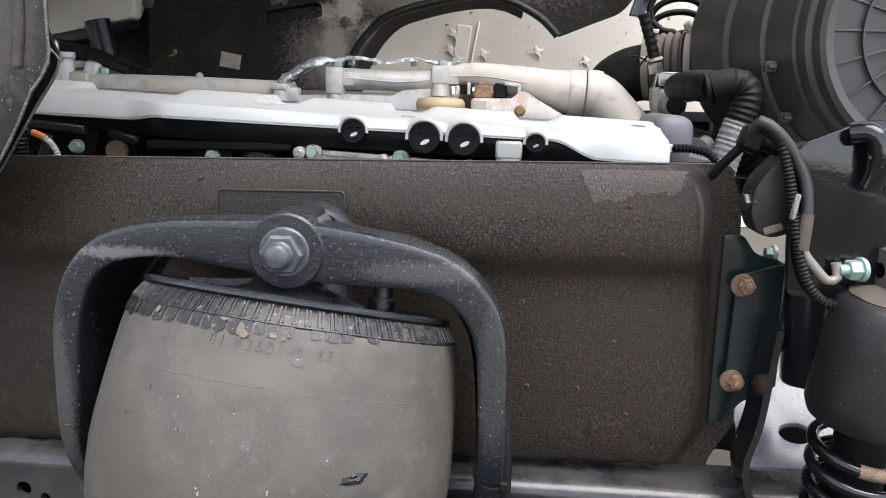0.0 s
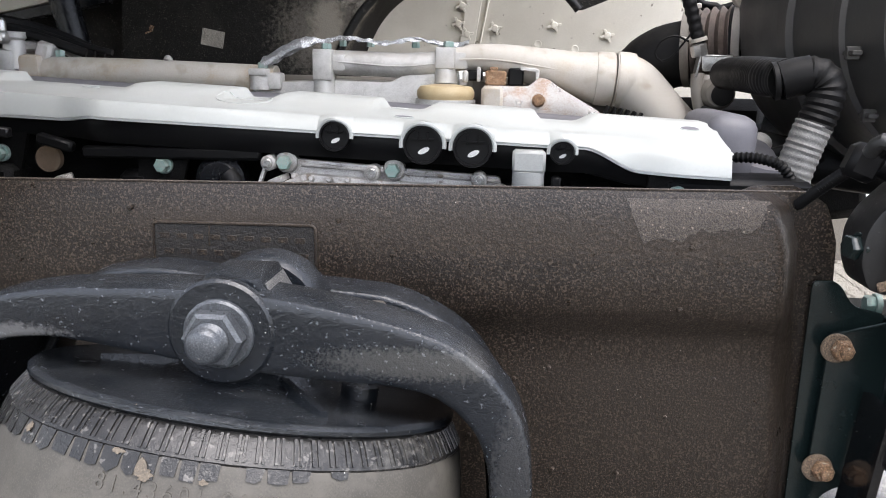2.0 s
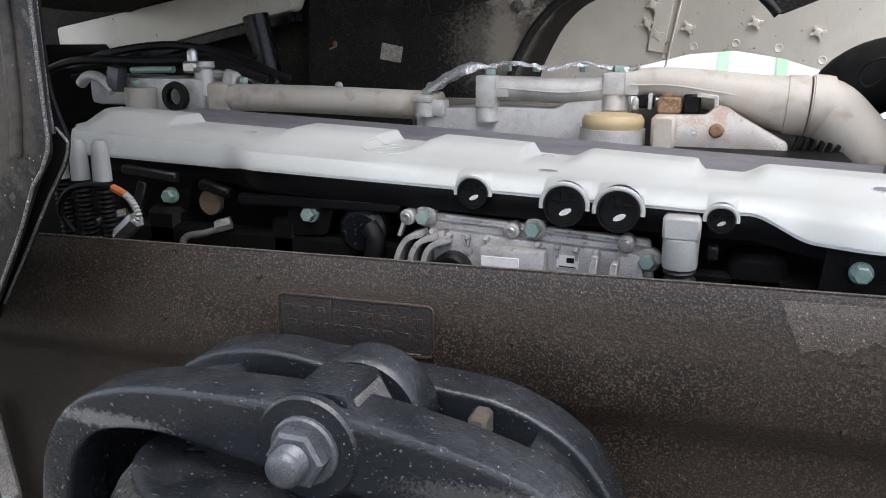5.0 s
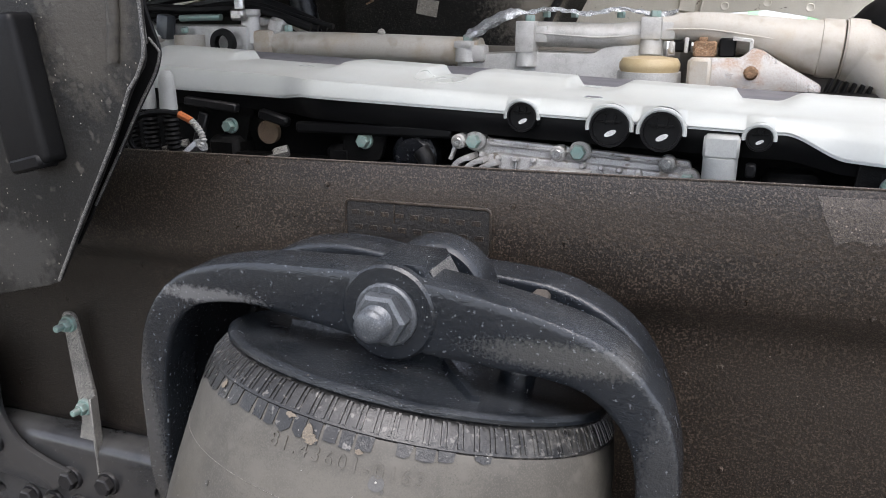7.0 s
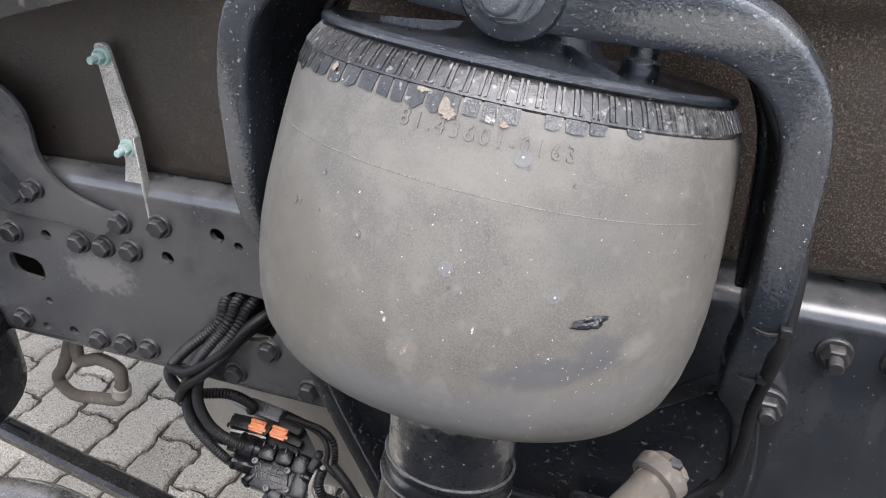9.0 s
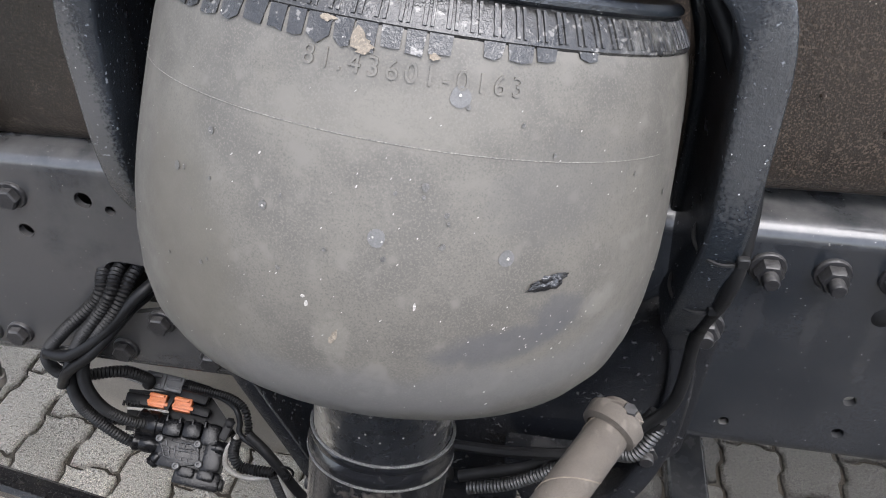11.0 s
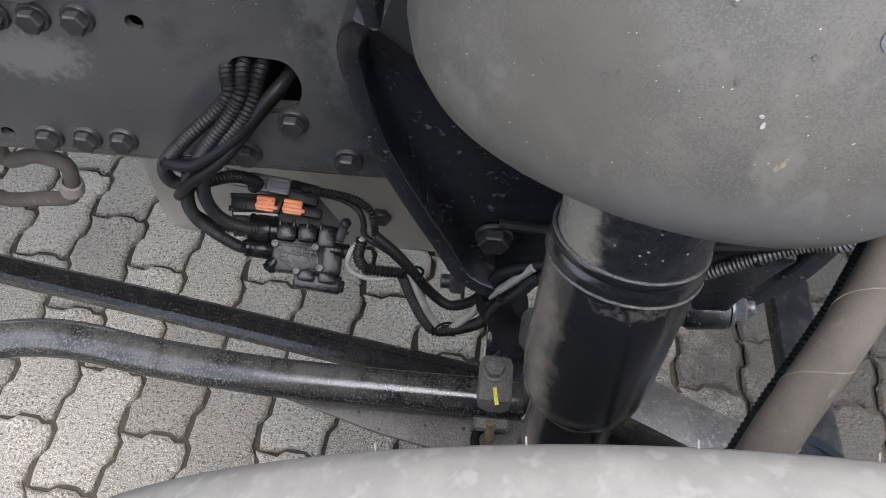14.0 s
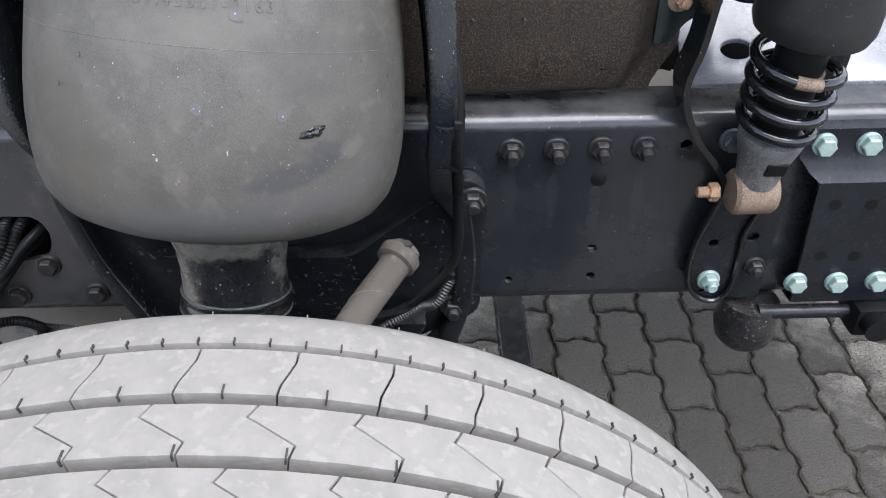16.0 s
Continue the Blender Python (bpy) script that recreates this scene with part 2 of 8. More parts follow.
M_CAST_DARK = mat("black_cast_paint", (0.0045, 0.005, 0.0065), (0.009, 0.010, 0.012), 16, rough=0.17, bump=0.22, grain=330, dust=DUST, dust_amount=0.12, flecks=(((0.26, 0.25, 0.23), 300, 0.18, 0.05), ((0.12, 0.118, 0.112), 330, 0.25, 0.08)), specks=(0.05, 0.05, 0.05), speck_scale=150, speck_cut=0.66, speck_soft=0.05, fine_mix=0.4)
M_BELLOWS = mat("dusty_grey_rubber", (0.080, 0.0735, 0.0625), (0.056, 0.052, 0.0455), 26, mix=(0.36, 0.66), rough=0.56, bump=0.04, grain=260, dust=(0.20, 0.19, 0.17), dust_amount=0.25, specks=(0.089, 0.082, 0.071), speck_scale=60, speck_cut=0.56, speck_soft=0.16, flecks=(((0.045, 0.043, 0.04), 75, 0.07, 0.10), ((0.058, 0.055, 0.050), 42, 0.20, 0.10)), stains=(((-0.29, 0.56, 1.05), (0.05, 0.12, 0.12), (0.060, 0.054, 0.043), 0.6, 20), ((-0.15, 0.57, 0.985), (0.20, 0.12, 0.030), (0.078, 0.075, 0.073), 0.55, 12), ((-0.105, 0.59, 1.018), (0.050, 0.10, 0.016), (0.046, 0.045, 0.046), 0.75, 30), ((-0.082, 0.60, 1.028), (0.018, 0.10, 0.018), (0.046, 0.045, 0.046), 0.7, 60), ((-0.060, 0.618, 1.024), (0.014, 0.03, 0.012), (0.110, 0.102, 0.089), 0.6, 60), ((-0.195, 0.56, 1.028), (0.016, 0.05, 0.016), (0.115, 0.106, 0.090), 0.45, 110), ((-0.085, 0.60, 1.10), (0.05, 0.1, 0.035), (0.060, 0.057, 0.053), 0.35, 110), ((-0.17, 0.60, 1.14), (0.10, 0.1, 0.02), (0.112, 0.103, 0.088), 0.35, 60)), spec=0.3, fine_mix=0.05)
M_BEAD = mat("dark_worn_rubber", (0.006, 0.006, 0.0065), (0.016, 0.0155, 0.015), 30, rough=0.30, bump=0.35, dust=(0.2, 0.19, 0.175), dust_amount=0.10, specks=(0.10, 0.095, 0.088), speck_scale=260, speck_cut=0.62, speck_soft=0.05, flecks=(((0.42, 0.40, 0.37), 320, 0.2, 0.10),), stains=(((0.02, 0.62, 1.165), (0.11, 0.2, 0.04), (0.115, 0.110, 0.100), 0.6, 150),), spec=0.45)
M_TYRE = mat("dusty_tyre_rubber", (0.215, 0.202, 0.180), (0.176, 0.166, 0.148), 46, mix=(0.30, 0.70), rough=0.85, bump=0.12, grain=90, specks=(0.226, 0.213, 0.191), speck_scale=95, speck_cut=0.54, speck_soft=0.14, spec=0.2, fine_mix=0.0, flecks=(((0.165, 0.156, 0.142), 110, 0.16, 0.12),))
M_TYRE_GROOVE = mat("groove_rubber", (0.12, 0.115, 0.106), (0.08, 0.077, 0.072), 30, rough=0.85, bump=0.2)
# Last stain paints shade on the left end, the first one light on the right.
M_SHIELD = mat("brown_black_pressed_fibre", (0.0105, 0.0082, 0.0066), (0.020, 0.0155, 0.0120), 20, mix=(0.40, 0.62), rough=0.33, bump=0.42, grain=240, specks=(0.058, 0.044, 0.033), speck_scale=540, speck_cut=0.545, speck_soft=0.05, dust=(0.13, 0.10, 0.075), dust_amount=0.10, flecks=(((0.100, 0.077, 0.057), 480, 0.30, 0.18), ((0.24, 0.21, 0.18), 190, 0.16, 0.10)), stains=(((0.17, 0.90, 1.12), (0.20, 0.1, 0.16), (0.034, 0.026, 0.020), 0.35, 430), ((0.0, 0.90, 1.25), (0.5, 0.05, 0.03), (0.040, 0.030, 0.022), 0.4, 430), ((-0.75, 0.92, 1.05), (0.35, 0.1, 0.25), (0.010, 0.0085, 0.007), 0.7, 60)), spec=0.30)
M_SHIELD_WORN = mat("worn_fibre", (0.044, 0.034, 0.026), (0.024, 0.019, 0.0148), 60, rough=0.5, bump=0.5, grain=300, specks=(0.062, 0.049, 0.038), speck_scale=560, speck_cut=0.52, speck_soft=0.05, flecks=(((0.15, 0.12, 0.095), 420, 0.40, 0.4),))
M_LABEL = mat("dark_fibre", (0.0055, 0.0046, 0.004), (0.009, 0.0075, 0.0062), 30, rough=0.5, bump=0.5, grain=240, specks=(0.022, 0.017, 0.013), speck_scale=560, speck_cut=0.56)
M_COVER = mat("pale_grey_plastic", (0.455, 0.472, 0.452), (0.405, 0.42, 0.402), 7, rough=0.42, bump=0.03, grain=350, dust=(0.40, 0.38, 0.33), dust_amount=0.22, fine_mix=0.0, flecks=(((0.16, 0.15, 0.13), 90, 0.06, 0.10),))
M_OUTLET = mat("grey_moulded_plastic", (0.36, 0.365, 0.35), (0.30, 0.305, 0.29), 14, rough=0.5, bump=0.04, dust=(0.35, 0.33, 0.29), dust_amount=0.2, fine_mix=0.05)
M_COVER_DARK = mat("grey_black_plastic", (0.105, 0.104, 0.118), (0.14, 0.137, 0.150), 10, rough=0.5, bump=0.12, dust=(0.25, 0.24, 0.23), dust_amount=0.2, spec=0.3, fine_mix=0.15)
M_BLACK = mat("black_plastic", (0.0045, 0.0045, 0.005), (0.008, 0.008, 0.008), 12, rough=0.42, bump=0.08, spec=0.12, fine_mix=0.5)
M_PLASTIC = mat("glass_filled_black_plastic", (0.0035, 0.0035, 0.004), (0.007, 0.007, 0.0075), 60, rough=0.24, bump=0.08, spec=0.16, fine_mix=0.2, flecks=(((0.10, 0.096, 0.09), 320, 0.2, 0.06),))
M_CONN = mat("dark_grey_plastic", (0.045, 0.046, 0.048), (0.07, 0.07, 0.07), 30, rough=0.5, bump=0.1, fine_mix=0.2)
M_ALU = mat("cast_aluminium", (0.53, 0.525, 0.505), (0.36, 0.35, 0.33), 30, mix=(0.42, 0.66), rough=0.5, metal=0.35, bump=0.2, grain=380, dust=(0.36, 0.33, 0.28), dust_amount=0.5, fine_mix=0.15)
M_ECU = mat("grimy_cast_aluminium", (0.40, 0.39, 0.375), (0.25, 0.24, 0.225), 34, mix=(0.42, 0.66), rough=0.5, metal=0.3, bump=0.25, grain=380, dust=(0.36, 0.33, 0.28), dust_amount=0.3, fine_mix=0.2, specks=(0.15, 0.125, 0.10), speck_scale=80, speck_cut=0.60, speck_soft=0.12, flecks=(((0.08, 0.065, 0.05), 160, 0.2, 0.10),))
M_ALU_TAN = mat("heat_stained_aluminium", (0.46, 0.44, 0.40), (0.38, 0.30, 0.20), 11, mix=(0.46, 0.68), rough=0.62, metal=0.08, bump=0.2, grain=380, fine_mix=0.1, specks=(0.33, 0.29, 0.23), speck_scale=26, speck_cut=0.54, speck_soft=0.20, flecks=(((0.20, 0.17, 0.13), 190, 0.10, 0.08),))
M_STEEL = mat("zinc_steel", (0.50, 0.50, 0.49), (0.36, 0.35, 0.33), 40, rough=0.35, metal=0.9, bump=0.1, fine_mix=0.4)
M_FOIL = mat("crinkled_foil", (0.50, 0.51, 0.52), (0.36, 0.37, 0.38), 60, rough=0.42, metal=0.7, bump=0.9, grain=150)
M_RUST = mat("rusty_steel", (0.26, 0.158, 0.09), (0.15, 0.09, 0.052), 60, rough=0.75, metal=0.2, bump=0.5, specks=(0.44, 0.37, 0.27), speck_scale=200, speck_cut=0.62)
M_GREEN = mat("green_zinc_bolt", (0.19, 0.30, 0.27), (0.30, 0.35, 0.32), 60, rough=0.42, metal=0.3, bump=0.15, dust=(0.40, 0.40, 0.37), dust_amount=0.4, fine_mix=0.3)
M_BOLT = mat("dusty_black_bolt", (0.008, 0.008, 0.009), (0.022, 0.021, 0.021), 60, rough=0.38, metal=0.0, spec=0.25, bump=0.2, dust=DUST, dust_amount=0.22)
M_BOLT_GREY = mat("grey_painted_bolt", (0.085, 0.092, 0.10), (0.05, 0.054, 0.060), 50, rough=0.32, metal=0.3, bump=0.25, specks=(0.22, 0.21, 0.2), speck_scale=220, speck_cut=0.72, fine_mix=0.3)
M_ORANGE = mat("orange_plastic", (0.52, 0.16, 0.05), (0.42, 0.12, 0.04), 40, rough=0.5, bump=0.1, fine_mix=0.2)
M_RUBBER = mat("black_rubber", (0.004, 0.004, 0.0045), (0.008, 0.008, 0.008), 20, rough=0.5, bump=0.2, dust=(0.24, 0.23, 0.21), dust_amount=0.05, spec=0.16, fine_mix=0.3)
M_HOSE_GREY = mat("grey_corrugated_hose", (0.17, 0.168, 0.16), (0.11, 0.108, 0.105), 12, rough=0.5, bump=0.15, dust=(0.3, 0.28, 0.25), dust_amount=0.5)
M_FABRIC = mat("dusty_fabric_hose", (0.078, 0.066, 0.053), (0.048, 0.040, 0.032), 22, mix=(0.35, 0.68), rough=0.9, bump=0.5, grain=600, specks=(0.100, 0.087, 0.072), speck_scale=70, speck_cut=0.60, speck_soft=0.12, flecks=(((0.24, 0.22, 0.19), 160, 0.10, 0.12), ((0.02, 0.018, 0.016), 120, 0.10, 0.15)), fine_mix=0.2)
M_FELT = mat("black_felt", (0.016, 0.0150, 0.0138), (0.032, 0.0295, 0.026), 12, mix=(0.45, 0.65), rough=0.92, bump=0.8, grain=190, stains=(((0.0, 2.19, 1.76), (0.42, 0.12, 0.17), (0.28, 0.245, 0.20), 0.55, 90), ((-0.25, 2.19, 1.62), (0.24, 0.12, 0.08), (0.28, 0.245, 0.20), 0.55, 100), ((-0.46, 2.19, 1.46), (0.15, 0.12, 0.14), (0.26, 0.23, 0.19), 0.55, 150), ((-0.2, 2.19, 1.775), (0.07, 0.1, 0.09), (0.50, 0.44, 0.365), 0.85, 75), ((-0.215, 2.19, 1.69), (0.075, 0.1, 0.05), (0.50, 0.44, 0.365), 0.8, 80), ((0.02, 2.19, 1.712), (0.085, 0.1, 0.045), (0.50, 0.44, 0.365), 0.8, 70), ((-0.415, 2.19, 1.585), (0.045, 0.1, 0.07), (0.50, 0.44, 0.365), 0.8, 80), ((-0.605, 2.19, 1.655), (0.04, 0.1, 0.065), (0.50, 0.44, 0.365), 0.8, 80), ((-0.455, 2.19, 1.47), (0.05, 0.1, 0.12), (0.42, 0.37, 0.30), 0.6, 60), ((0.1, 2.19, 1.8), (0.07, 0.1, 0.06), (0.50, 0.44, 0.365), 0.6, 90), ((-0.36, 2.19, 1.51), (0.03, 0.1, 0.05), (0.50, 0.44, 0.365), 0.6, 110), ((-0.475, 2.19, 1.575), (0.03, 0.1, 0.03), (0.50, 0.44, 0.365), 0.6, 110)), specks=(0.10, 0.092, 0.08), speck_scale=330, speck_cut=0.64, spec=0.1, stain_edge=(1.90, 1.12))
M_LIP = mat("scuffed_black_plastic", (0.006, 0.006, 0.006), (0.013, 0.0125, 0.0115), 16, rough=0.45, bump=0.3, grain=160, specks=(0.045, 0.042, 0.037), speck_scale=60, speck_cut=0.62, speck_soft=0.08, flecks=(((0.20, 0.185, 0.16), 260, 0.22, 0.2), ((0.006, 0.006, 0.006), 70, 0.25, 0.25)), stains=(((-0.50, 0.79, 1.42), (0.07, 0.05, 0.10), (0.060, 0.054, 0.045), 0.6, 60), ((-0.62, 0.79, 1.19), (0.07, 0.05, 0.05), (0.055, 0.054, 0.050), 0.5, 70)), spec=0.35)
M_FELT_DUST = mat("dusty_felt", (0.42, 0.38, 0.32), (0.10, 0.092, 0.08), 9, mix=(0.38, 0.62), rough=0.95, bump=0.6, grain=190)
M_BEIGE = mat("beige_painted_panel", (0.66, 0.63, 0.555), (0.55, 0.52, 0.45), 5, rough=0.5, bump=0.06, specks=(0.16, 0.14, 0.11), speck_scale=48, speck_cut=0.70, fine_mix=0.1)
M_OIL_GREY = mat("grey_engine_paint", (0.20, 0.182, 0.158), (0.125, 0.114, 0.10), 6, mix=(0.35, 0.7), rough=0.5, bump=0.05, dust=DUST, dust_amount=0.2, flecks=(((0.02, 0.02, 0.02), 60, 0.10, 0.06),), fine_mix=0.05)
# Near-black base: the shade in the engine's gaps is put into the colour.
M_ENGINE = mat("shade_black_engine", (0.0025, 0.0025, 0.0025), (0.006, 0.0055, 0.005), 14, rough=0.6, bump=0.4, spec=0.1)
M_WHITE = mat("white_label", (0.62, 0.62, 0.60), (0.5, 0.5, 0.48), 30, rough=0.6, bump=0.1, fine_mix=0.1)
M_YELLOW = mat("yellow_paint_mark", (0.62, 0.50, 0.06), (0.5, 0.4, 0.05), 40, rough=0.6, bump=0.1)
M_GOLD = mat("tan_plastic", (0.46, 0.37, 0.22), (0.40, 0.30, 0.16), 20, rough=0.5, bump=0.1, fine_mix=0.1)
# The stain darkens the right side: dirt, with the chassis's shade painted in.
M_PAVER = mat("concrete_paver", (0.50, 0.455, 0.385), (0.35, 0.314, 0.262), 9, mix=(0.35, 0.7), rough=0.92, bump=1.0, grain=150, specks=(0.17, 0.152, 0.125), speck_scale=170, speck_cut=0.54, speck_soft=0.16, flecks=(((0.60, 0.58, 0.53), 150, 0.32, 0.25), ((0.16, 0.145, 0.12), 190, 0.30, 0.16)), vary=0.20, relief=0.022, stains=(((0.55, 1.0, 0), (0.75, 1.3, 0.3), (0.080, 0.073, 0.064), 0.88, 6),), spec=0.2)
M_SAND = mat("joint_sand", (0.065, 0.054, 0.040), (0.042, 0.035, 0.027), 25, rough=1.0, bump=0.8, grain=300)
M_DROP = mat("dried_drop_film", (0.072, 0.070, 0.067), (0.062, 0.060, 0.058), 300, rough=0.55, bump=0.05, fine_mix=0.1)
M_CHIP = mat("pale_stone_chip", (0.30, 0.285, 0.255), (0.18, 0.17, 0.155), 300, rough=0.4, bump=0.2, fine_mix=0.2)
M_SPOT = mat("water_spot", (0.040, 0.038, 0.035), (0.066, 0.062, 0.056), 200, rough=0.5, bump=0.1)
M_TAR = mat("tar_blob", (0.006, 0.006, 0.007), (0.012, 0.012, 0.012), 90, rough=0.12, bump=0.8, grain=180)
M_CORK = mat("tan_rubber_bush", (0.16, 0.112, 0.074), (0.085, 0.06, 0.04), 40, rough=0.7, bump=0.3)
M_HALL = mat("white_hall_cladding", (0.80, 0.81, 0.80), (0.74, 0.75, 0.74), 1.0, rough=0.7, bump=0.02, fine_mix=0)
M_HALL_GREEN = mat("green_hall_strip", (0.45, 0.85, 0.47), (0.4, 0.8, 0.42), 1.0, rough=0.6, bump=0.02, fine_mix=0)


# ---- shape helpers ----
def thing(name, at, label, category, group="", kind=""):
    e = new(name)
    e.empty_display_size = 0.02
    e.location = at
    return tagged(e, label, category, group, kind)


def world_at(ob):
    v = Vector((0, 0, 0))
    while ob:
        v += ob.location
        ob = ob.parent
    return v


def part(name, bm, material, parent=None, label="", smooth=None, kind=""):
    """Links a bmesh in world coordinates as one mesh object under its thing."""
    if parent is not None:
        bmesh.ops.translate(bm, verts=bm.verts, vec=-world_at(parent))
    bmesh.ops.recalc_face_normals(bm, faces=bm.faces)
    me = bpy.data.meshes.new(name)
    bm.to_mesh(me)
    bm.free()
    me.materials.append(material)
    me.shade_smooth()
    me.set_sharp_from_angle(angle=radians(smooth or 38))
    ob = new(name, me)
    ob.parent = parent
    return tagged(ob, label, "", "", kind)


def spread(ob, m):
    """The same mesh again at the offset m under the same parent."""
    o = ob.copy()
    scene.collection.objects.link(o)
    o.matrix_basis = m @ ob.matrix_basis
    return o


def join(*bms):
    out = bms[0]
    for b in bms[1:]:
        me = bpy.data.meshes.new("tmp")
        b.to_mesh(me)
        out.from_mesh(me)
        b.free()
        bpy.data.meshes.remove(me)
    return out


def basis(axis, up=(0, 0, 1)):
    a = Vector(axis).normalized()
    u = Vector(up)
    if abs(a.dot(u.normalized())) > 0.98:
        u = Vector((0, 1, 0))
    s = u.cross(a).normalized()
    return s, a.cross(s).normalized(), a


def box(c, size, rot=(0, 0, 0), bevel=0.003, seg=1):
    bm = bmesh.new()
    bmesh.ops.create_cube(bm, size=1)
    bmesh.ops.scale(bm, vec=size, verts=bm.verts)
    if bevel:
        bmesh.ops.bevel(bm, geom=bm.edges[:], offset=min(bevel, min(size) * 0.45), segments=seg, profile=0.6, affect="EDGES")
    bmesh.ops.transform(bm, matrix=pose(*c, *rot), verts=bm.verts)
    return bm


def lathe(profile, at, axis=(0, 0, 1), seg=40, up=(0, 0, 1)):
    """Turns (radius, height) pairs round the axis through at."""
    s, u, a = basis(axis, up)
    at = Vector(at)
    bm = bmesh.new()
    rings = []
    for r, h in profile:
        if r < 1e-5:
            rings.append([bm.verts.new(at + a * h)])
        else:
            rings.append([bm.verts.new(at + a * h + (s * math.cos(2 * math.pi * i / seg) + u * math.sin(2 * math.pi * i / seg)) * r) for i in range(seg)])
    for p, q in zip(rings, rings[1:]):
        for i in range(seg):
            j = (i + 1) % seg
            f = [p[i % len(p)], p[j % len(p)], q[j % len(q)], q[i % len(q)]]
            f = list(dict.fromkeys(f))
            if len(f) > 2:
                bm.faces.new(f)
    return bm


def spline(points, step=0.01):
    """A Catmull-Rom line through the points, in short steps."""
    p = [Vector(q) for q in points]
    p = [p[0] * 2 - p[1]] + p + [p[-1] * 2 - p[-2]]
    out = []
    for i in range(1, len(p) - 2):
        n = max(2, int((p[i + 1] - p[i]).length / step))
        for k in range(n):
            t = k / n
            out.append(0.5 * (2 * p[i] + (p[i + 1] - p[i - 1]) * t + (2 * p[i - 1] - 5 * p[i] + 4 * p[i + 1] - p[i + 2]) * t * t
                              + (3 * p[i] - p[i - 1] - 3 * p[i + 1] + p[i + 2]) * t ** 3))
    out.append(p[-2])
    return out


def sweep(line, section, up=(0, 1, 0), scale=None, cap=True):
    """Runs a section, (side, up) pairs, along a line; up stays as near the given way as it can."""
    bm = bmesh.new()
    rings = []
    for i, p in enumerate(line):
        d = (line[min(i + 1, len(line) - 1)] - line[max(i - 1, 0)]).normalized()
        s, u, a = basis(d, up)
        k = scale(i / (len(line) - 1)) if scale else (1, 1)
        rings.append([bm.verts.new(p + s * x * k[0] + u * y * k[1]) for x, y in section])
    m = len(section)
    for p, q in zip(rings, rings[1:]):
        for i in range(m):
            bm.faces.new((p[i], p[(i + 1) % m], q[(i + 1) % m], q[i]))
    if cap:
        bm.faces.new(rings[0][::-1])
        bm.faces.new(rings[-1])
    return bm


def tube(points, r, seg=12, step=0.01, ribs=0.0, pitch=0.006, straight=False):
    """A pipe or cable through the points; with ribs, a corrugated one."""
    line = [Vector(q) for q in points] if straight else spline(points, pitch / 4 if ribs else step)
    n = len(line)
    bm = bmesh.new()
    rings, ref = [], Vector((0.31, 0.22, 0.93))
    for i, p in enumerate(line):
        d = (line[min(i + 1, n - 1)] - line[max(i - 1, 0)]).normalized()
        s = ref.cross(d).normalized()
        u = d.cross(s).normalized()
        ref = u
        rr = r + (ribs * math.cos(i * math.pi / 2) if ribs else 0)
        rings.append([bm.verts.new(p + (s * math.cos(2 * math.pi * k / seg) + u * math.sin(2 * math.pi * k / seg)) * rr) for k in range(seg)])
    for p, q in zip(rings, rings[1:]):
        for k in range(seg):
            bm.faces.new((p[k], p[(k + 1) % seg], q[(k + 1) % seg], q[k]))
    bm.faces.new(rings[0][::-1])
    bm.faces.new(rings[-1])
    return bm


def rounded(points, r, seg=5):
    """A polygon's corners rounded by r (one number, or one for each corner)."""
    out, n = [], len(points)
    rs = r if isinstance(r, (list, tuple)) else [r] * n
    for i in range(n):
        p, a, b = Vector(points[i]), Vector(points[i - 1]), Vector(points[(i + 1) % n])
        k = min(rs[i], (a - p).length * 0.45, (b - p).length * 0.45)
        if k < 1e-5:
            out.append(p)
            continue
        s, e = p + (a - p).normalized() * k, p + (b - p).normalized() * k
        for j in range(seg + 1):
            t = j / seg
            out.append(s * (1 - t) ** 2 + p * 2 * t * (1 - t) + e * t * t)
    return out


def circle2(x, y, r, seg=14, sx=1.0):
    return [Vector((x + r * sx * math.cos(2 * math.pi * i / seg), y + r * math.sin(2 * math.pi * i / seg))) for i in range(seg)]


def plate(outer, depth, place, holes=(), bevel=0.0):
    """A flat plate from an outline with holes in it; place turns (a, b, depth) into a world point."""
    bm = bmesh.new()
    edges = []
    for loop in (outer, *holes):
        vs = [bm.verts.new((q[0], q[1], 0)) for q in loop]
        edges += [bm.edges.new((vs[i], vs[(i + 1) % len(vs)])) for i in range(len(vs))]
    bmesh.ops.triangle_fill(bm, use_beauty=True, use_dissolve=False, edges=edges)
    faces = bm.faces[:]
    g = bmesh.ops.extrude_face_region(bm, geom=faces)
    bmesh.ops.translate(bm, vec=(0, 0, depth), verts=[v for v in g["geom"] if isinstance(v, bmesh.types.BMVert)])
    bmesh.ops.recalc_face_normals(bm, faces=bm.faces)
    if bevel:
        rim = [e for e in bm.edges if len(e.link_faces) == 2 and e.calc_face_angle(0) > 1.2 and abs(e.verts[0].co.z - e.verts[1].co.z) < 1e-6]
        bmesh.ops.bevel(bm, geom=rim, offset=bevel, segments=2, profile=0.6, affect="EDGES")
    for v in bm.verts:
        v.co = Vector(place(*v.co))
    return bm


def xz(y):
    """Places a plate upright, facing the road, with its front at y."""
    return lambda a, b, d: (a, y + d, b)


